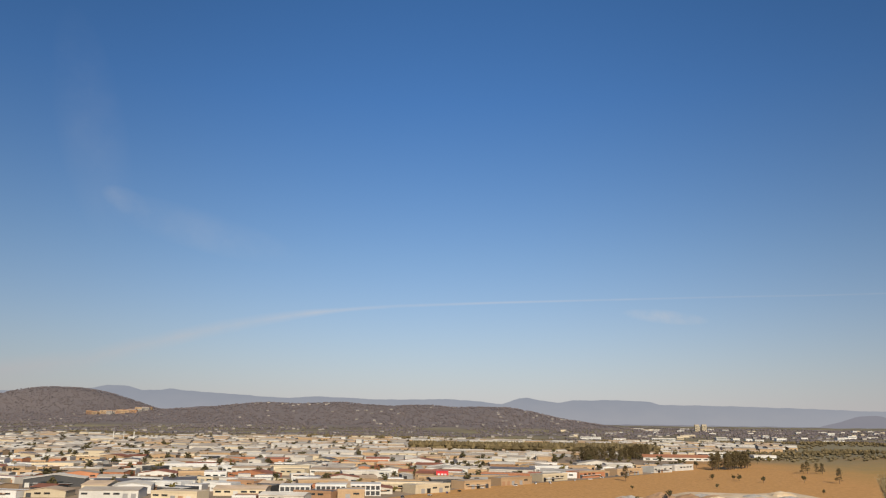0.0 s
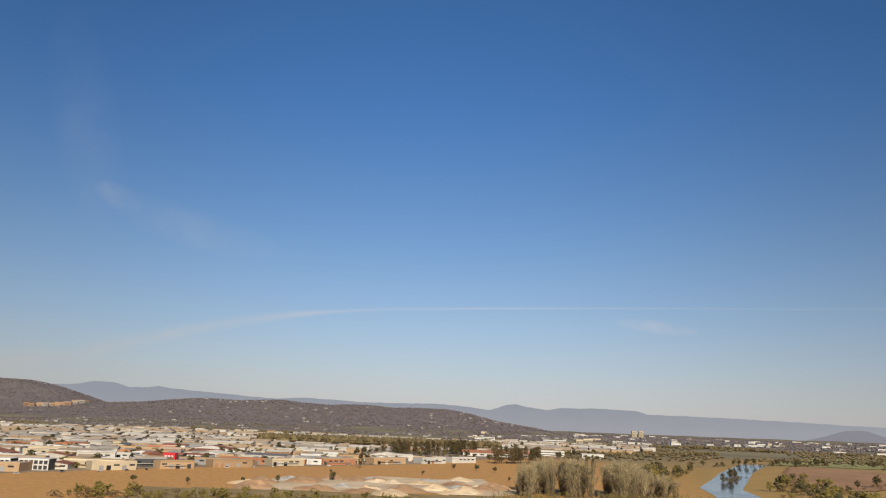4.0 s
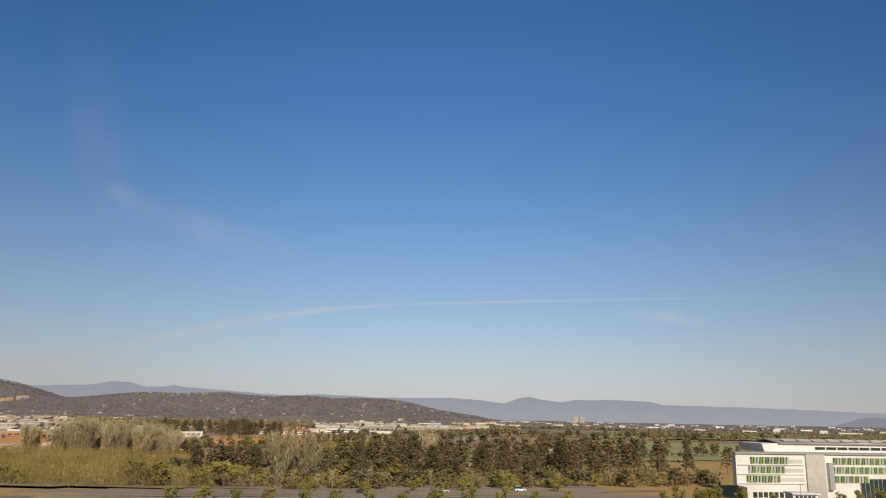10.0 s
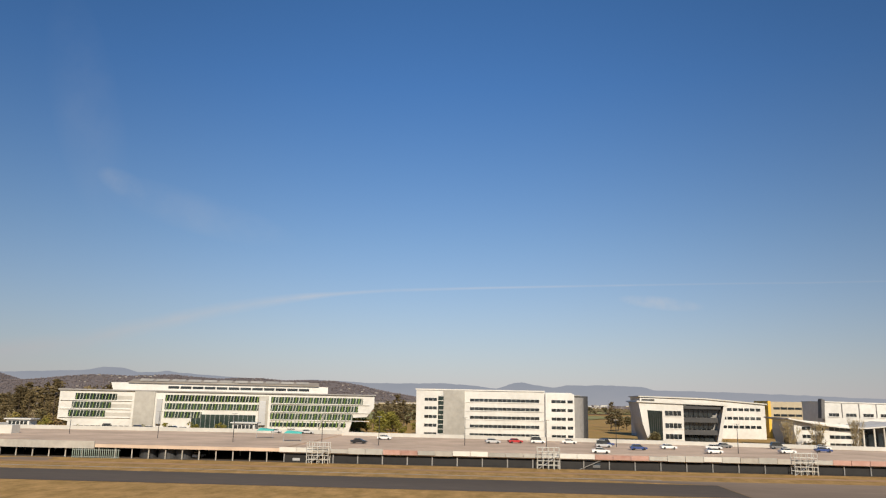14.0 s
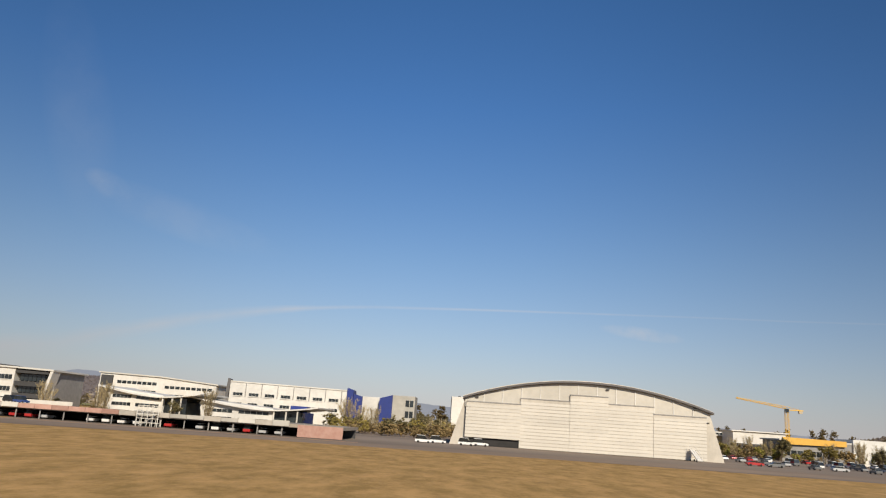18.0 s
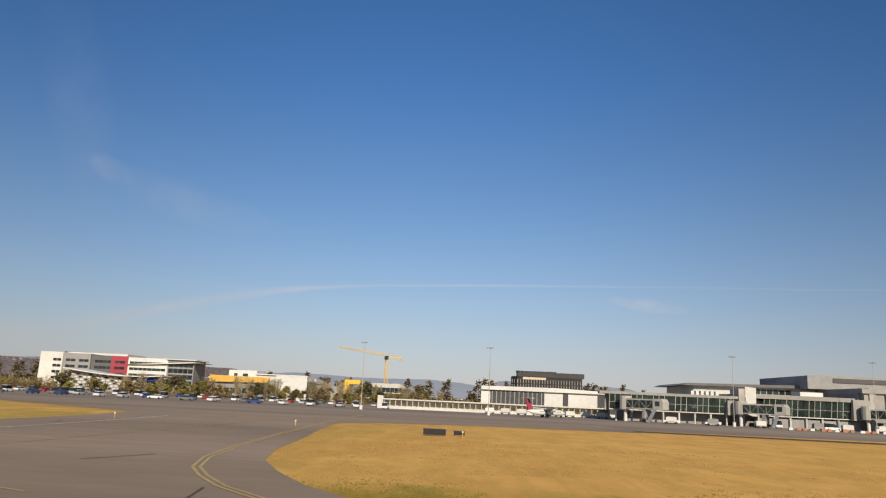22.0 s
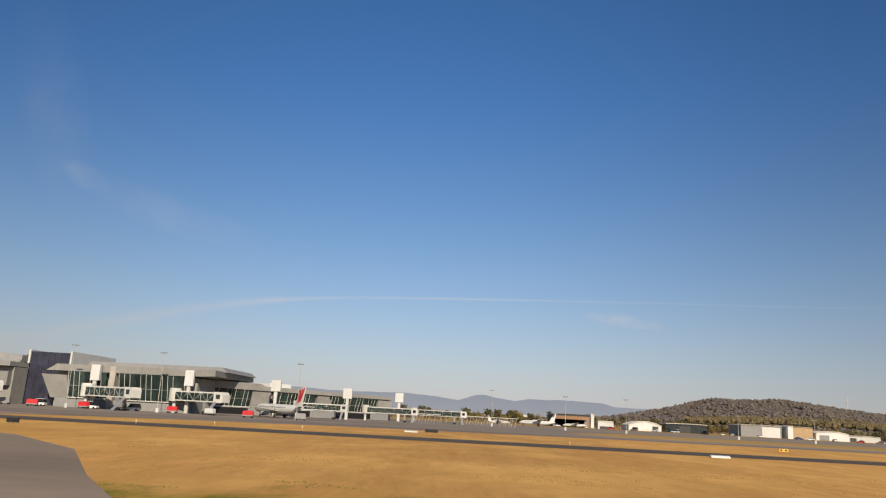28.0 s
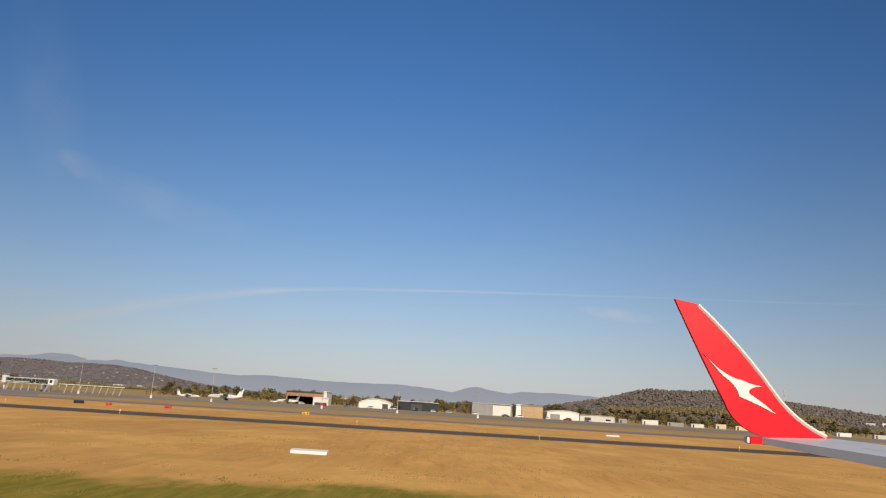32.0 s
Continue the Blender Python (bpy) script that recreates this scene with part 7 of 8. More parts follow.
def estate():
    rng = random.Random(77)
    n, y = 0, 600.0
    kinds = ["beige", "offwhite", "cream", "grey", "tan", "roof_white", "roof_tan", "roof_grey", "glass"]
    rest = Shape()
    while y < 2050:
        right = edge_x(y) - 14
        x = right - rng.uniform(0, 12)
        left = -0.66 * y - 160
        dmax = rng.uniform(20, 34)
        while x > left:
            w = rng.choice((rng.uniform(12, 24), rng.uniform(18, 40), rng.uniform(30, 62)))
            x -= w + rng.choice((2, 4, 8, 14, 26))
            if -60 < x < -20 and 780 < y < 850 or inside([(90, 1130), (290, 1130), (420, 1440), (240, 1440), (110, 1270)], x + w, y):
                continue
            wall = rng.choice(("offwhite", "offwhite", "cream", "cream", "tan", "tan", "grey", "beige", "beige", "white", "brick", "cream", "tan", "dark", "orange", "white") if y < 1300 else ("white", "offwhite", "cream", "white", "tan", "tan"))
            if y > 1130:
                d, h, z = dmax * rng.uniform(0.7, 1.0), rng.uniform(4.5, 9), height(x, y)
                rest.slot = rng.choice((0, 0, 1, 2, 3, 4, 4))
                rest.box(x, x + w, y, y + d, z - 2, z + h)
                rest.slot = rng.choice((5, 5, 6, 6, 7, 7))
                rest.side([(y - 0.6, z + h), (y + d / 2, z + h + d * 0.07), (y + d + 0.6, z + h), (y + d + 0.6, z + h + 0.3), (y + d / 2, z + h + d * 0.07 + 0.4), (y - 0.6, z + h + 0.3)], x - 0.5, x + w + 0.5)
                rest.slot = 8
                for q in range(int(w / 9)):
                    rest.box(x + 2 + 9 * q, x + 7 + 9 * q, y - 0.12, y + 0.1, z + 0.3, z + rng.choice((2.2, 3.6)))
                continue
            warehouse(x, y + rng.uniform(-4, 4), w, dmax * rng.uniform(0.7, 1.0), rng.uniform(4.0, 8), rng.choice((0, 1, 1, 2, 2, 2)), wall, rng.choice(("roof_white", "roof_white", "roof_tan", "roof_tan", "roof_grey", "roof_grey", "roof_dark", "roof_red")), rng, rng.uniform(-2, 2) + rng.choice((8, 8, 20, -4, -12)))
            n += 1
        y += dmax + rng.choice((8, 16, 22)) + (6 if y > 1200 else 0)
    solid("far_warehouses", rest, [M[k] for k in kinds], "close rows of pale sheds far across the industrial estate", "warehouses", kind="stuff")
    grove("estate_trees", "olive street trees scattered through the industrial estate", "trees", [(rng.choice(("euc", "euc", "scrub", "willow")), x, y, rng.uniform(0.55, 1.1)) for x, y in scatter([(-140, 600), (100, 950), (560, 1400), (500, 1900), (-1200, 1900), (-600, 700)], 900, rng)])
    # white framed showrooms near the field edge
    for i in range(3):
        o = thing("showroom", -176 + 28 * i, 640 + 12 * i, height(-140, 660), 8, "white two-storey showroom with deep square window frames", "showroom", "white showrooms")
        part("wall", Shape().box(0, 25.6, 0.8, 18, -2, 9.2), M["dark"], o)
        for k in range(7):
            part("pier", Shape().box(k * 4.2, k * 4.2 + 0.9, 0, 1, -1, 9.2), M["white"], o)
        for z in (-0.6, 4.0, 8.4):
            part("beam", Shape().box(0, 26.1, -0.1, 1, z, z + 1.1), M["white"], o)
        part("roof", Shape().box(-0.3, 26.3, 0, 18, 9.5, 10), M["offwhite"], o)
    o = thing("sign_tower", -57, 826, height(-57, 826), 4, "red shop building with bold white lettering blocks", "sign")
    part("wall", Shape().box(0, 13, 0, 10, -1, 11), M["red"], o)
    for i in range(3):
        part("letter_block", Shape().box(1.6 + 3.6 * i, 3.9 + 3.6 * i, -0.2, 0.1, 5.2, 8.4), M["white"], o)
    s = warehouse(-38, 824, 60, 24, 7, 2, "grey", "roof_grey", rng, 4)
    for i, (x, y, w) in enumerate(((-58, 690, 40), (-16, 742, 34), (20, 790, 44), (66, 850, 40), (112, 905, 46), (165, 960, 50), (222, 1020, 40), (260, 1068, 44))):
        warehouse(x - 8, y, w, 20, 7.5, 2, ("cream", "tan", "tan", "cream", "orange", "tan", "offwhite", "offwhite")[i], "roof_grey", rng, 42)
    for i in range(3):
        c = thing("chimney", -860 + 24 * i, 1700, height(-850, 1700), 0, "thin pale industrial chimney", "chimney", "three chimneys")
        part("stack", Shape().rod((0, 0, 0), (0, 0, 26), 1.3, 1.0, n=8), M["offwhite"], c)
        part("rim", Shape().rod((0, 0, 26), (0, 0, 26.8), 1.3, n=8), M["grey"], c)


flat("estate_yards", [(-130, 585), (-14, 770), (110, 890), (206, 1000), (276, 1160), (352, 1380), (510, 1610), (640, 2100), (-1700, 2100), (-640, 585)], 0.1, M["yard"], "pale worn asphalt yards and streets of the estate", "yard")
estate()


o = thing("farm_shed", 752, 622, height(770, 622), 12, "long low white farm shed in the pasture", "shed")
part("wall", Shape().box(0, 34, 0, 12, -1, 3.4), M["white"], o)
part("roof", Shape().side([(-0.5, 3.4), (6, 4.8), (12.5, 3.4), (12.5, 3.1), (-0.5, 3.1)], -0.5, 34.5), M["roof_white"], o)
for k in range(4):
    part("door", Shape().box(2 + 8 * k, 5 + 8 * k, -0.1, 0.2, 0, 2.6), M["grey"], o)


def sand_heaps():
    rng = random.Random(6)
    for x, y in scatter([(95, 596), (104, 690), (160, 722), (300, 742), (312, 660), (262, 566), (190, 556)], 34, rng):
        r, n = rng.uniform(8, 19), 18
        h, m = r * rng.uniform(0.2, 0.34), rng.choice(("sand", "sand", "dirt", "sand", "dirt", "concrete"))
        s, seed = Shape(), rng.uniform(0, 90)
        verts = [(0, 0, h)]
        for k in (0.2, 0.4, 0.6, 0.8, 1.0):
            for i in range(n):
                a = 6.2832 * i / n
                q = 1 + 0.34 * noise.noise((math.cos(a) * 1.4, math.sin(a) * 1.4, seed))
                lump = 1 + 0.55 * noise.noise((k * 3 * math.cos(a), k * 3 * math.sin(a), seed + 7))
                verts.append((r * k * q * math.cos(a), 0.8 * r * k * q * math.sin(a), h * (1 - k) ** 0.8 * lump - (0.4 if k == 1.0 else 0)))
        faces = [(0, 1 + i, 1 + (i + 1) % n) for i in range(n)]
        for q in range(4):
            faces += [(1 + q * n + i, 1 + (q + 1) * n + i, 1 + (q + 1) * n + (i + 1) % n, 1 + q * n + (i + 1) % n) for i in range(n)]
        o = solid("earth_mound", s.add(verts, faces), M[m], {"sand": "heap of pale sand and rubble in the yard", "dirt": "heap of orange-brown earth in the yard", "concrete": "heap of pale broken concrete in the yard"}[m], "heap", "earth mounds")
        o.matrix_basis = put(x, y, height(x, y) + 0.25)


sand_heaps()


# ---- vehicles ----
CAR_PAINT = [surf(f"car_{n}", c, tuple(v * 0.92 for v in c), 1.0, 0.3, spec=0.6, big=0.1) for n, c in (("white", (0.75, 0.75, 0.74)), ("silver", (0.45, 0.46, 0.47)), ("grey", (0.16, 0.165, 0.17)), ("blue", (0.03, 0.06, 0.2)), ("red", (0.42, 0.03, 0.03)), ("black", (0.02, 0.02, 0.022)))]
WORDS = ("white", "silver", "dark grey", "navy blue", "red", "black")
CARS = {}
car_rng = random.Random(19)


def car(x, y, turn, z=0.0, paint=None, style=None, group="parked cars"):
    paint = car_rng.choice((0, 0, 0, 0, 0, 1, 1, 1, 2, 3, 4, 5, 2)) if paint is None else paint
    style = car_rng.choice(("sedan", "sedan", "hatch", "van")) if style is None else style
    key = (paint, style)
    if key not in CARS:
        o = thing("car", x, y, z, turn, f"{WORDS[paint]} {style} parked on the tarmac", "car", group)
        h = {"sedan": 1.45, "hatch": 1.55, "van": 2.1}[style]
        back = {"sedan": -1.6, "hatch": -2.0, "van": -2.3}[style]
        part("body", Shape().slab([(-2.25, 0.45), (-2.3, 0.9), (back, 0.98), (1.1, 0.95), (2.2, 0.78), (2.3, 0.5), (2.2, 0.3), (-2.15, 0.3)], -0.88, 0.88), CAR_PAINT[paint], o)
        part("glasshouse", Shape().slab([(back + 0.02, 0.96), (back + 0.45, h - 0.08), (0.35, h - 0.08), (1.15, 0.94)], -0.8, 0.8), M["glass"], o)
        part("roof", Shape().slab([(back + 0.38, h - 0.1), (back + 0.5, h), (0.3, h), (0.45, h - 0.1)], -0.78, 0.78), CAR_PAINT[paint], o)
        me = Shape().rod((0, -0.11, 0.32), (0, 0.11, 0.32), 0.32, n=10).mesh("wheel", M["tyre"])
        for wx in (-1.4, 1.4):
            for wy in (-0.8, 0.8):
                part("wheel", me, None, o, at=pose(wx, wy, 0))
        CARS[key] = o
        return o
    o = copy_thing(CARS[key], Matrix.Identity(4))
    o.matrix_basis = put(x, y, z, turn)
    o["group"] = group
    return o


rng = random.Random(2)
for i in range(16):
    car(1318 + 9.0 * i + rng.uniform(-2, 2), 214 + 1.2 * i + rng.uniform(-1, 1), rng.choice((0, 180, 90, 86)), group="cars in the long-stay car park")
for r in range(4):
    for i in range(19):
        if rng.random() < 0.72:
            car(1330 + 7.6 * i + rng.uniform(-2, 2), 236 + 17 * r + rng.uniform(-2, 2), rng.choice((92, 88, 270)), group="cars in the long-stay car park")
for i in range(22):
    if rng.random() < 0.9:
        car(1112 + 3.9 * i, 187, 90, 0.06, group="cars under the parking deck")
for x, y in ((793, 198), (841, 262), (850, 266), (856, 262), (862, 268), (868, 262), (901, 262), (905, 268), (912, 262), (938, 215), (990, 238), (1003, 196), (1016, 214), (1026, 222), (1034, 206), (1040, 226), (1056, 214), (1010, 232), (1090, 216), (1104, 222), (1098, 206), (1070, 224), (976, 232), (983, 236), (1000, 240), (1008, 224), (1046, 236), (1062, 236), (1076, 238), (1112, 214), (942, 240)):
    car(x, y, rng.uniform(-20, 20), 3.05 if x > 924 else 3.32, group="cars on the parking deck")
for x, y in ((817, 188), (829, 189), (902, 189), (928, 186), (956, 187), (1000, 186)):
    car(x, y, 90, 0.08, group="cars under the parking deck")
for x, y in ((640, 228), (676, 240), (700, 238), (726, 262), (690, 300), (660, 290), (720, 310), (742, 262)):
    car(x, y, 17, height(x, y) + 0.3, group="cars on the approach road")
for i in range(18):
    x, y = -90 + 20 * i + rng.uniform(-6, 6), 620 + 27 * i + rng.uniform(-8, 8)
    car(min(x, edge_x(y) - 4), y, rng.uniform(0, 180), height(x, y) + 0.15, group="cars in the estate")
for x, y in ((1228, 212), (1232, 216), (1240, 214), (1244, 218)):
    car(x, y, rng.uniform(-10, 10), 0.03, 0, "van", "vans by the hangar")
for i in range(12):
    car(1548 + 16 * i + rng.uniform(-5, 5), 216 + rng.uniform(-2, 2), rng.choice((0, 180, 90)), 0.03, 0, rng.choice(("van", "hatch")), "airside vans")
for i in range(16):
    car(1880 + 13 * i + rng.uniform(-4, 4), 440 + rng.uniform(-10, 6), rng.uniform(0, 180), 0.03, group="cars by the light hangars")


def cart(x, y, turn, material, words):
    o = thing("baggage_cart", x, y, 0.03, turn, f"{words} baggage cart on the apron", "cart", "apron carts")
    part("bed", Shape().box(-1.5, 1.5, -0.7, 0.7, 0.45, 0.7), M["grey"], o)
    part("cover", Shape().slab([(-1.4, 0.7), (-1.4, 1.7), (-1.0, 1.9), (1.0, 1.9), (1.4, 1.7), (1.4, 0.7)], -0.65, 0.65), M[material], o)
    for wx in (-1.1, 1.1):
        for wy in (-0.6, 0.6):
            part("wheel", Shape().rod((wx, wy - 0.08, 0.24), (wx, wy + 0.08, 0.24), 0.24, n=8), M["tyre"], o)


for i in range(20):
    cart(1552 + 11.5 * i + rng.uniform(-4, 4), 211 + rng.uniform(-3, 6), rng.uniform(-25, 25), *rng.choice((("red", "red"), ("grey", "grey"), ("offwhite", "pale grey"), ("grey", "grey"), ("white", "white"), ("dark", "dark"))))
for i in range(8):
    cart(1500 + 5 * i, 238 + rng.uniform(-2, 2), rng.uniform(-20, 20), *rng.choice((("red", "red"), ("white", "white"), ("white", "white"), ("offwhite", "pale grey"))))
bar_w, bar_r = Shape().slab([(-0.6, 0), (-0.5, 0.6), (0.5, 0.6), (0.6, 0)], -0.2, 0.2).mesh("traffic_barrier", M["white"]), Shape().slab([(-0.6, 0), (-0.5, 0.6), (0.5, 0.6), (0.6, 0)], -0.2, 0.2).mesh("traffic_barrier", M["orange"])
for i in range(34):
    b = tagged(new("traffic_barrier", bar_r if i % 3 else bar_w), "orange and white plastic barrier on the apron", "barrier", "apron barriers")
    b.matrix_basis = put(1578 + 1.95 * i + rng.uniform(-0.3, 0.3), 203 - 0.1 * i + rng.uniform(-1, 1), 0.03, rng.uniform(-15, 15))


# ---- aircraft on the ground ----
def jet(x, y, turn, length, tail, label, stripes, prop=False):
    o = thing("aircraft", x, y, 0, turn, label, "aircraft")
    r, zc, n = length * 0.055, length * 0.055 + length * 0.045, 14
    rings = [(-0.5, 0.12, 0.5), (-0.44, 0.4, 0.38), (-0.33, 0.85, 0.1), (-0.22, 1.0, 0), (0.3, 1.0, 0), (0.38, 0.9, -0.02), (0.44, 0.62, -0.1), (0.48, 0.3, -0.18), (0.5, 0.06, -0.22)]
    verts = [(k * length, q * r * math.cos(6.2832 * i / n), zc + d * r + q * r * math.sin(6.2832 * i / n)) for k, q, d in rings for i in range(n)]
    faces = [(j * n + i, j * n + (i + 1) % n, (j + 1) * n + (i + 1) % n, (j + 1) * n + i) for j in range(len(rings) - 1) for i in range(n)] + [tuple(range(n))[::-1], tuple(range((len(rings) - 1) * n, len(rings) * n))]
    body = part("fuselage", Shape().add(verts, faces), M["white"], o)
    for p in body.data.polygons:
        p.use_smooth = True
    fin = [(-0.52 * length, zc + length * 0.26), (-0.455 * length, zc + length * 0.26), (-0.33 * length, zc + r * 0.9), (-0.47 * length, zc + r * 0.6)]
    t = part("tail_fin", Shape().slab(fin, -0.15, 0.15), M[tail], o)
    if stripes:
        for i in range(4):
            k = i / 4
            part("stripe", Shape().slab([(-0.515 * length + 0.9 * i, zc + length * (0.24 - 0.04 * k)), (-0.495 * length + 0.9 * i, zc + length * (0.245 - 0.04 * k)), (-0.43 * length + 0.5 * i, zc + length * (0.10 - 0.01 * i)), (-0.445 * length + 0.5 * i, zc + length * (0.09 - 0.01 * i))], -0.19, 0.19), M["red"], t)
    for s in (-1, 1):
        zw = zc + (r * 0.9 if prop else -r * 0.5)
        part("wing", Shape().add([(0.08 * length, s * r * 0.6, zw), (-0.1 * length, s * r * 0.6, zw), (-0.16 * length, s * length * 0.44, zw + 0.04 * length), (-0.11 * length, s * length * 0.44, zw + 0.04 * length), (0.08 * length, s * r * 0.6, zw + 0.35), (-0.1 * length, s * r * 0.6, zw + 0.2), (-0.16 * length, s * length * 0.44, zw + 0.04 * length + 0.1), (-0.11 * length, s * length * 0.44, zw + 0.04 * length + 0.15)],
                                 [(0, 1, 2, 3), (7, 6, 5, 4), (0, 4, 5, 1), (1, 5, 6, 2), (2, 6, 7, 3), (3, 7, 4, 0)]), M["offwhite"], o)
        part("engine", Shape().rod((0.1 * length, s * length * 0.14, zw - (0 if prop else 0.03 * length)), (-0.02 * length, s * length * 0.14, zw - (0 if prop else 0.03 * length)), 0.026 * length, 0.018 * length, 12), M["offwhite"], o)
        part("tailplane", Shape().box(-0.5 * length, -0.44 * length, min(s * 0.2, s * length * 0.16), max(s * 0.2, s * length * 0.16), zc + (length * 0.255 if prop else r * 0.7), zc + (length * 0.255 if prop else r * 0.7) + 0.15), M["offwhite"], o)
        part("main_gear", Shape().rod((-0.04 * length, s * length * 0.07, 0.4), (-0.04 * length, s * length * 0.07, zc), 0.15).rod((-0.04 * length, s * length * 0.07 - 0.25, 0.5), (-0.04 * length, s * length * 0.07 + 0.25, 0.5), 0.5, n=10), M["dark"], o)
    part("nose_gear", Shape().rod((0.38 * length, 0, 0.3), (0.38 * length, 0, zc), 0.1).rod((0.38 * length, -0.2, 0.35), (0.38 * length, 0.2, 0.35), 0.35, n=10), M["dark"], o)
    part("cockpit_window", Shape().box(0.43 * length, 0.455 * length, -0.3 * r, 0.3 * r, zc + 0.28 * r, zc + 0.5 * r), M["glass"], o)
    for s in (-1, 1):
        me = Shape().box(-0.16, 0.16, s * r * 0.95 - 0.06, s * r * 0.95 + 0.06, zc + 0.2 * r, zc + 0.45 * r).mesh("cabin_window", M["glass"])
        for i in range(14):
            part("cabin_window", me, None, o, at=pose(-0.2 * length + i * 0.04 * length, 0, 0))


jet(1761.5, 235.5, 135, 27, "white", "white airliner with red streaked tail at a gate", True)
jet(1515.5, 216, 35, 14.5, "crimson", "white turboprop with red tail on the apron", False, True)
jet(1862, 400, 178, 19, "white", "small white twin propeller aircraft parked", False, True)
jet(1888, 436, 170, 14, "grey", "small pale propeller aircraft parked by hangars", False, True)
jet(1842, 402, 10, 12, "white", "small white light aircraft parked on the apron", False, True)


# ---- light aircraft hangars ----
def shed(x, y, w, d, h, wall, roof, arch, label, doors=()):
    o = thing("aircraft_shed", x, y, 0, 0, label, "hangar", "light aircraft hangars")
    top = [(w * k / 8, h - arch + arch * (1 - (2 * k / 8 - 1) ** 2)) for k in range(9)]
    part("wall", Shape().slab([(0, 0)] + top + [(w, 0)], 0, d), M[wall], o)
    part("roof", Shape().slab([(a - 0.3 if i == 0 else a + 0.3 if i == 8 else a, b) for i, (a, b) in enumerate(top)] + [(a, b + 0.35) for a, b in top[::-1]], -0.5, d + 0.5), M[roof], o)
    for x0, x1, h1, m in doors:
        part("door", Shape().box(x0, x1, -0.12, 0.1, 0.05, h1), M[m], o)
    return o


shed(1880, 470, 23, 22, 7.6, "dark", "roof_dark", 0.3, "dark hangar with rusty red fascia", ((1, 20, 4.6, "black"), (0.2, 22.8, 6.6, "brick")))
shed(1903.4, 469, 2.0, 22, 8.2, "white", "roof_white", 0.1, "narrow white end wall beside a dark hangar")
shed(1926, 466, 20, 18, 5.6, "white", "roof_white", 2.4, "white round-roofed shed with open door", ((14.5, 18, 3.0, "dark"),))
shed(1950, 470, 25, 16, 5.4, "glass", "roof_white", 0.2, "low glazed hangar office with striped white roof", ((8, 15, 4.0, "dark"),))
shed(1996, 470, 25, 20, 7.0, "grey", "roof_grey", 0.3, "grey hangar with tall white sliding doors", ((13, 24, 6.2, "white"),))
shed(2023, 466, 3.2, 18, 7.4, "white", "roof_white", 0.1, "narrow white fin wall between hangars")
shed(2027, 470, 13, 18, 7.2, "tan", "roof_grey", 0.2, "tan rendered hangar block", ())
shed(2043, 472, 20, 16, 5.4, "white", "roof_white", 1.2, "long white shed with low pitched roof", ((2, 8, 3.2, "grey"),))
shed(2065, 480, 22, 12, 3.8, "offwhite", "roof_grey", 0.4, "low pale sheds beyond the apron", ((3, 7, 2.4, "dark"),))
shed(1902, 440, 9, 5, 4.4, "white", "roof_white", 0.2, "white billboard-like cabin on the apron", ((1, 8, 1.6, "dark"),))
for i in range(26):
    c = thing("container", 2095 + 16 * i, 500 + rng.uniform(-14, 14), 0, rng.uniform(-6, 6), "pale low cabin among parked vehicles", "cabin", "far cabins")
    part("wall", Shape().box(0, rng.uniform(5, 12), 0, 3, 0, rng.uniform(2.2, 3.2)), M[rng.choice(("white", "offwhite", "grey", "cream"))], c)
    part("door", Shape().box(1, 2, -0.06, 0.1, 0, 2), M["dark"], c)
w = thing("long_wall", 2180, 300, 0, 2, "long low pale wall beyond the taxiway", "wall")
part("wall", Shape().box(0, 260, 0, 0.6, 0, 2.6), M["offwhite"], w)
part("coping", Shape().box(-0.1, 260.1, -0.1, 0.7, 2.6, 2.8), M["white"], w)
a = thing("canopy_frame", 1802, 296, 0, 24, "open pale steel frame of an unfinished walkway", "walkway")
for i in range(18):
    part("frame_leg", Shape().rod((2.6 * i, 0, 0), (2.6 * i + 0.8, 0, 3.4), 0.06, n=4).rod((2.6 * i, 3, 0), (2.6 * i + 0.8, 3, 3.0), 0.06, n=4), M["offwhite"], a)
part("rail", Shape().box(0, 46, -0.1, 0.1, 3.3, 3.5).box(0, 46, 2.9, 3.1, 3.3, 3.5), M["offwhite"], a)


# ---- rank grass ----
def grass_tufts():
    """Tussocks on the strips beside the runway, too many to count."""
    rng = random.Random(31)
    s = Shape()
    count = 0
    while count < 26000:
        x = rng.uniform(1400, 2060)
        y = 27 + 45 * rng.random() ** 1.6
        if inside(LINK_A, x, y) or inside(LINK_B, x, y) or inside(LINK_C, x, y):
            continue
        if noise.noise((x / 9, y / 6, 0.0)) + 0.6 * noise.noise((x / 2.5, y / 1.8, 3.0)) < (0.02 if x < 1500 else 0.2):
            continue
        count += 1
        s.slot = 1 if x > 1460 and y + 6 * noise.noise((x / 12, y / 12, 5.0)) < 36 else 0
        big = 1.0 + 0.012 * (y - 27)
        for _ in range(3):
            px, py = x + rng.gauss(0, 0.15) * big, y + rng.gauss(0, 0.1) * big
            w, h, lean = rng.uniform(0.015, 0.04) * big, rng.uniform(0.03, 0.09) * big, rng.gauss(0, 0.05)
            s.add([(px - w, py, 0), (px + w, py, 0), (px + lean, py + 0.06, h)], [(0, 1, 2)])
    solid("grass_tufts", s, [M["tussock"], M["tussock_green"]], "olive and straw-coloured tussocks in the mown strip", "grass", kind="stuff")


M["tussock"] = leafy("tussock", (0.235, 0.135, 0.045), (0.31, 0.18, 0.06), 0.95, 0.0, 0.8, 1.1, 0.0)
M["tussock_green"] = leafy("tussock_green", (0.12, 0.10, 0.018), (0.165, 0.13, 0.028), 0.95, 0.0, 0.8, 1.15, 0.0)
grass_tufts()

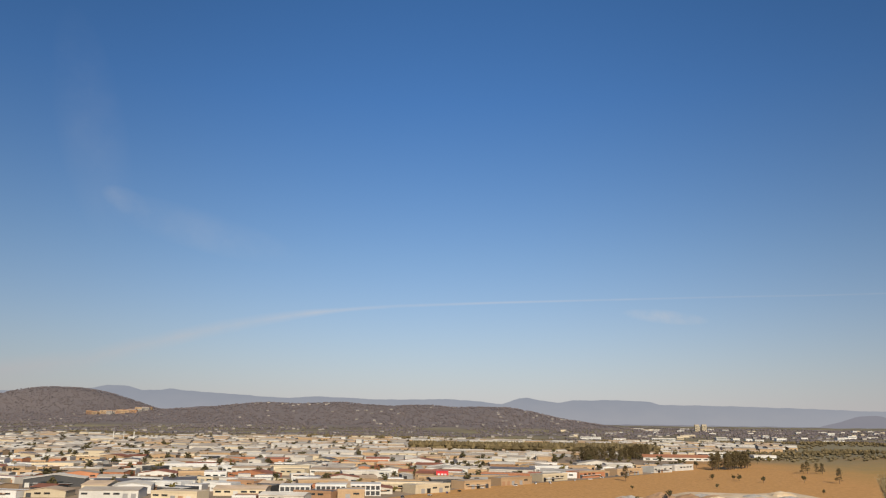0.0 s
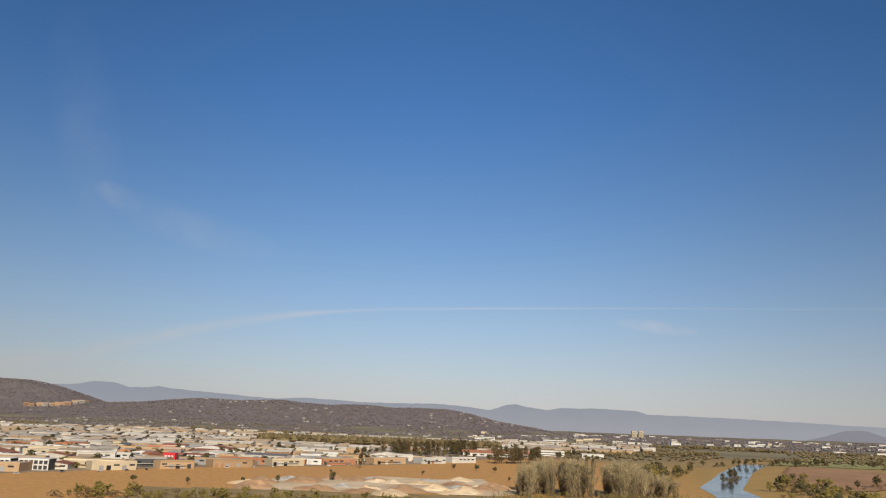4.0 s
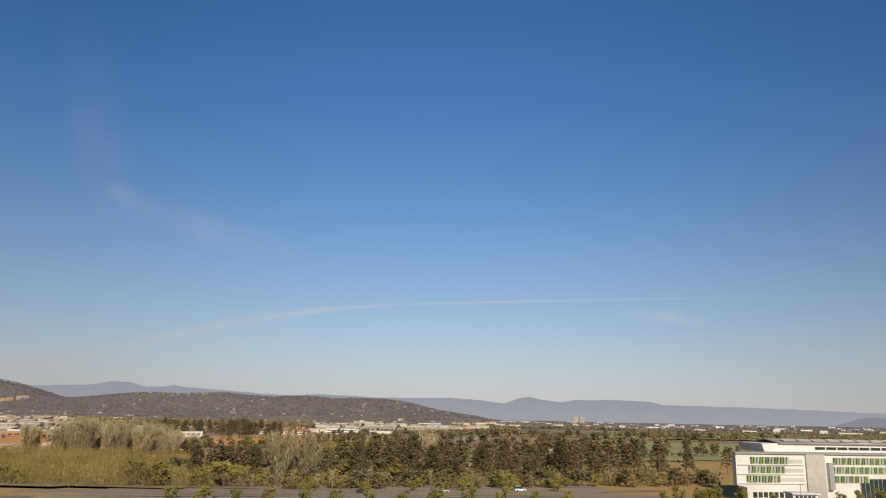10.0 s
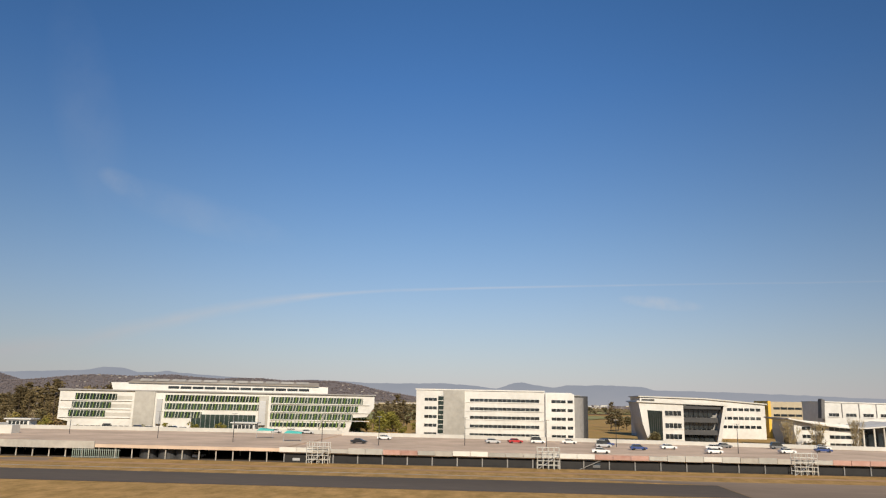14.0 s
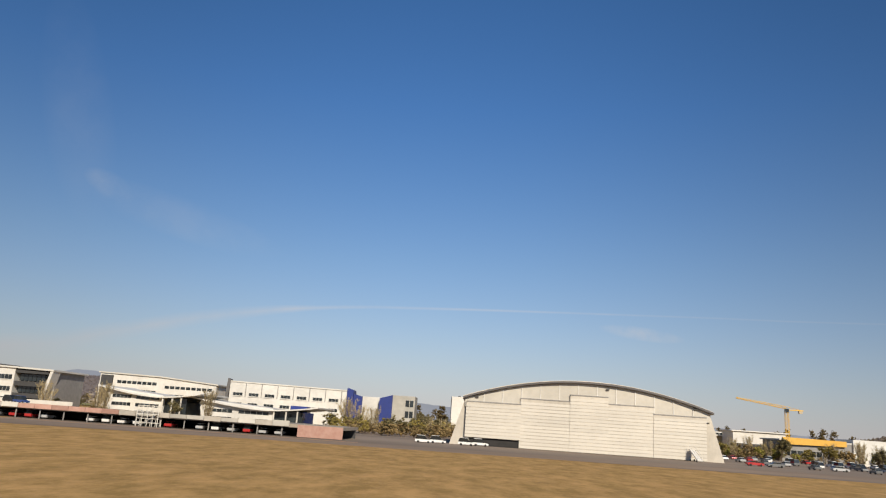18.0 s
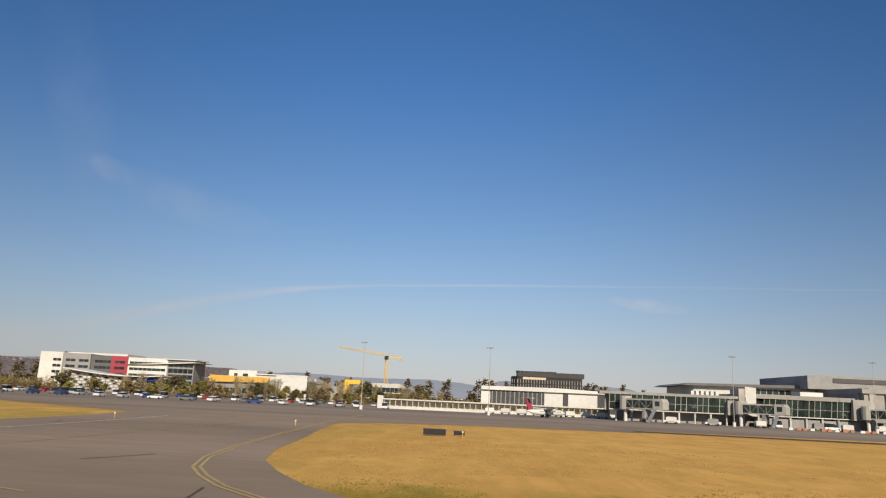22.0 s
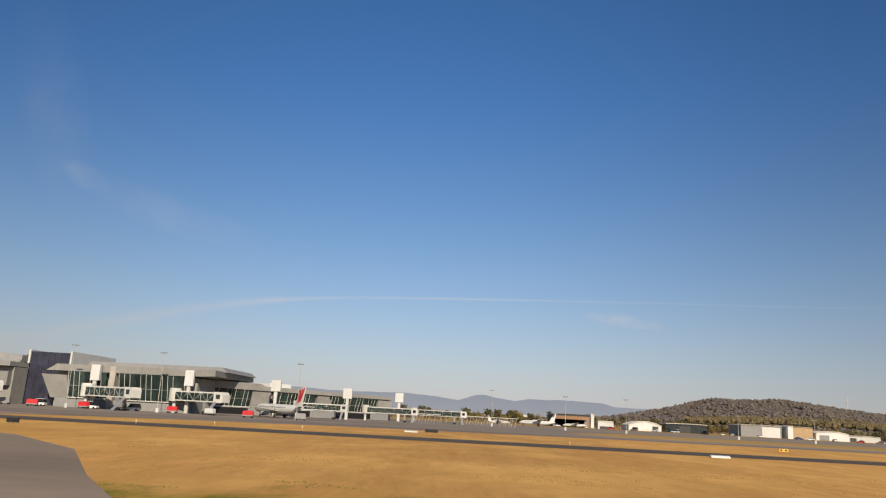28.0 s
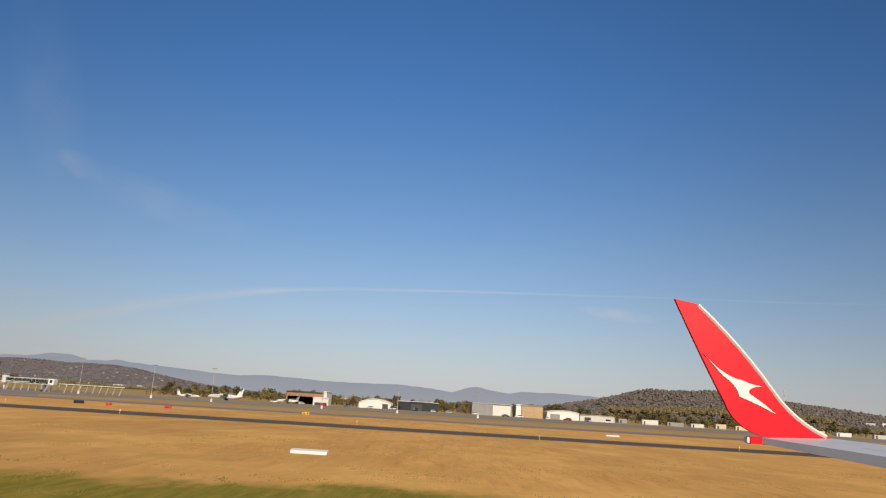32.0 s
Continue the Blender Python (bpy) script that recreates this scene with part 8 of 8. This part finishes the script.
# ---- airfield markers, signs and lights ----
gable = Shape().side([(-0.5, 0), (-0.44, 0.22), (0.1, 0.32), (0.5, 0)], -1.3, 1.3).mesh("gable_marker", M["white"])
for x, y in ((1411, 59.4), (1537, 56), (1596, 53), (1693, 57), (1748, 85.3), (1807, 150), (1851, 104), (1863, 51.5), (1905, 118), (1966.5, 54), (2010, 150), (2050, 56)):
    o = tagged(new("gable_marker", gable), "white wedge-shaped strip marker lying on the grass", "marker", "white strip markers")
    o.matrix_basis = put(x, y, 0.02, tree_rng.uniform(-4, 4))
flat_m = Shape().side([(-0.3, 0), (-0.25, 0.22), (0.25, 0.22), (0.3, 0)], -1.1, 1.1).mesh("strip_marker", M["yellow"])
for x, y in ((1238, 40), (1268, 39), (1367.1, 37.9), (1408.5, 38), (1440, 40.3)):
    o = tagged(new("strip_marker", flat_m), "flat yellow marker board lying on the grass", "marker", "yellow strip markers")
    o.matrix_basis = put(x, y, 0.02, tree_rng.uniform(-6, 6))


def sign(x, y, width, board, bars, label, h=0.95, turn=0.0):
    o = thing("taxiway_sign", x, y, 0, turn, label, "sign", "taxiway signs")
    h *= 0.75
    part("panel", Shape().box(-width / 2, width / 2, -0.12, 0.12, 0.12, h), M[board], o)
    part("frame", Shape().box(-width / 2 - 0.05, width / 2 + 0.05, -0.08, 0.16, h, h + 0.06), M["dark"], o)
    for k in (-0.35, 0.35):
        part("leg", Shape().rod((k * width, 0, 0), (k * width, 0, 0.2), 0.05), M["grey"], o)
    for i in range(bars):
        x0 = -width / 2 + width * (i + 0.25) / bars
        part("mark", Shape().box(x0, x0 + width * 0.45 / bars, -0.14, -0.11, 0.26, h - 0.14), M["black"], o)


sign(1438.5, 70, 2.2, "black", 0, "black back of a taxiway sign in the grass")
sign(1490, 81, 2.4, "black", 0, "black back of a taxiway sign in the grass")
sign(1492.6, 83, 1.2, "black", 0, "small black sign back beside a larger one", 0.7)
sign(1631.4, 54.6, 1.5, "yellow", 0, "yellow taxiway sign with black markings", 0.95)
sign(1632, 106, 1.3, "black", 0, "black back of a taxiway sign in the grass", 0.9)
sign(1643.2, 64, 1.2, "black", 0, "black back of a taxiway sign in the grass", 0.9)
sign(1669, 61, 1.9, "offwhite", 0, "pale grey equipment box on the grass", 0.7)
sign(1672, 62, 2.0, "black", 0, "black back of a taxiway sign in the grass", 0.9)
sign(1695.4, 69.5, 1.4, "yellow", 3, "yellow direction sign with black arrows", 0.95)
sign(1696.9, 70.1, 1.0, "yellow", 2, "yellow direction sign with black arrows", 0.95)
sign(1698.6, 71.0, 1.8, "black", 1, "black taxiway location sign in the grass", 0.95)
sign(1742.5, 85.5, 2.2, "black", 0, "black back of a taxiway sign in the grass", 0.9)
sign(1750.7, 95, 1.6, "black", 0, "black back of a taxiway sign in the grass", 0.9)
sign(1760.4, 93.3, 1.5, "black", 0, "black back of a taxiway sign in the grass", 0.9)
sign(1734.2, 95, 2.2, "offwhite", 3, "white runway sign in the grass island", 0.6)
sign(1811, 152, 2.6, "black", 0, "black back of a taxiway sign by the apron", 0.9)
sign(1880, 150, 1.8, "yellow", 2, "yellow taxiway sign by the apron", 0.9)
sign(1897, 128, 2.0, "black", 0, "black back of a taxiway sign in the grass", 0.9)
sign(1904, 150, 2.0, "black", 0, "black back of a taxiway sign by the apron", 0.9)
sign(1910, 150, 1.2, "red", 2, "red runway holding sign in the grass", 0.7)
sign(1921, 152, 1.5, "red", 1, "red runway holding sign in the grass", 0.7)
sign(1945, 174, 1.6, "yellow", 2, "yellow taxiway sign by the apron", 0.9)
sign(1656.3, 34, 0.34, "black", 0, "small dark distance marker post near the runway", 0.9)
sign(1632, 108, 1.0, "black", 0, "small dark marker box beside the apron", 0.9)
for x, y in ((1432, 38.6), (1441, 74), (1452, 88), (1473, 90), (1491, 86), (1493, 80), (1640, 50), (1642, 38), (1654, 60), (1661, 66), (1688, 76), (1700, 82), (1704, 88), (1706, 84), (1709, 92), (1728, 92), (1736, 96), (1741, 98), (1743, 90), (1768, 112), (1776, 124), (1790, 126), (1833, 118), (1880, 110), (1902, 128), (1930, 108), (1962, 126), (1990, 108), (2020, 112), (2040, 112)):
    o = thing("taxiway_light", x, y, 0, 0, "small pale taxiway edge light on a stake", "light", "edge lights")
    part("stake", Shape().rod((0, 0, 0), (0, 0, 0.5), 0.04), M["yellow"], o)
    part("lamp", Shape().rod((0, 0, 0.5), (0, 0, 0.68), 0.1, 0.07, 8), M["white"], o)


# ---- the airliner's own wing tip, where the roll ends ----
def wing_tip():
    o = thing("wing_tip", 1982, 16.2, 3.66, 0, "red upswept winglet with white emblem on a grey wing", "aircraft wing")

    def blade(outline, y0, lean, thick):
        n = len(outline)
        s = Shape().add([(x, y0 + lean * max(z, 0) ** 1.15 - thick, z) for x, z in outline] + [(x, y0 + lean * max(z, 0) ** 1.15 + thick, z) for x, z in outline],
                        [tuple(range(n)), tuple(range(n, 2 * n))[::-1]] + [((i + 1) % n, i, n + i, n + (i + 1) % n) for i in range(n)])
        return s

    rear = bend((-1.2, 3.0), (-0.55, 1.4), (-0.2, 0.72), 6) + bend((-0.2, 0.72), (-0.05, 0.2), (0.55, 0.02), 6)
    front = bend((2.1, 0.05), (1.35, 0.35), (0.9, 0.95), 6) + bend((0.9, 0.95), (0.2, 2.0), (-0.68, 2.9), 6)
    part("winglet", blade(rear + [(1.2, 0.0)] + front, 0.0, 0.10, 0.05), M["winglet_red"], o)
    lead = bend((2.0, 0.08), (1.3, 0.38), (0.92, 0.98), 6) + bend((0.92, 0.98), (0.25, 2.0), (-0.66, 2.88), 6)
    edge = Shape()
    for p, q in zip(lead, lead[1:]):
        edge.rod((p[0], 0.10 * p[1] ** 1.15 - 0.03, p[1]), (q[0], 0.10 * q[1] ** 1.15 - 0.03, q[1]), 0.05, n=6)
    part("leading_edge", edge, M["offwhite"], o, "bare metal leading edge")
    swoosh = bend((-0.62, 1.76), (-0.2, 1.26), (0.24, 1.2), 6) + bend((0.24, 1.2), (0.45, 1.1), (0.66, 1.1), 3) + bend((0.66, 1.1), (0.3, 1.05), (0.36, 0.92), 4) + bend((0.36, 0.92), (0.66, 0.74), (0.92, 0.5), 4) + bend((0.92, 0.5), (0.5, 0.72), (0.14, 0.84), 4) + bend((0.14, 0.84), (0.1, 1.1), (-0.2, 1.28), 4)
    part("emblem", blade(swoosh, -0.012, 0.10, 0.055), M["white"], o, "plain white swept emblem")
    part("tail_light", Shape().box(0.3, 0.75, -0.12, 0.12, -0.16, 0.0), M["winglet_red"], o)
    part("lamp_lens", Shape().box(0.24, 0.31, -0.09, 0.09, -0.14, -0.02), M["white"], o)
    top = [(0.45, 0.12, 0.0), (2.1, 0.1, 0.06), (9.0, -10.2, -0.55), (5.2, -10.2, -0.68)]
    s = Shape().add(top + [(x, y, z - 0.12 - 0.03 * abs(y)) for x, y, z in top], [(3, 2, 1, 0), (4, 5, 6, 7), (0, 1, 5, 4), (1, 2, 6, 5), (2, 3, 7, 6), (3, 0, 4, 7)])
    part("wing", s, M["wing_grey"], o, "pale grey wing panel")
    part("aileron_gap", Shape().add([(1.9, -1.6, -0.075), (1.93, -1.62, -0.075), (6.2, -10, -0.60), (6.15, -10, -0.60)], [(0, 1, 2, 3)]), M["dark"], o)


M["winglet_red"] = surf("winglet_red", (0.66, 0.012, 0.022), (0.62, 0.011, 0.02), 0.3, 0.42, spec=0.08, big=0.08)
M["wing_grey"] = surf("wing_grey", (0.50, 0.50, 0.52), (0.44, 0.44, 0.46), 0.8, 0.4, spec=0.5, big=0.1)
wing_tip()
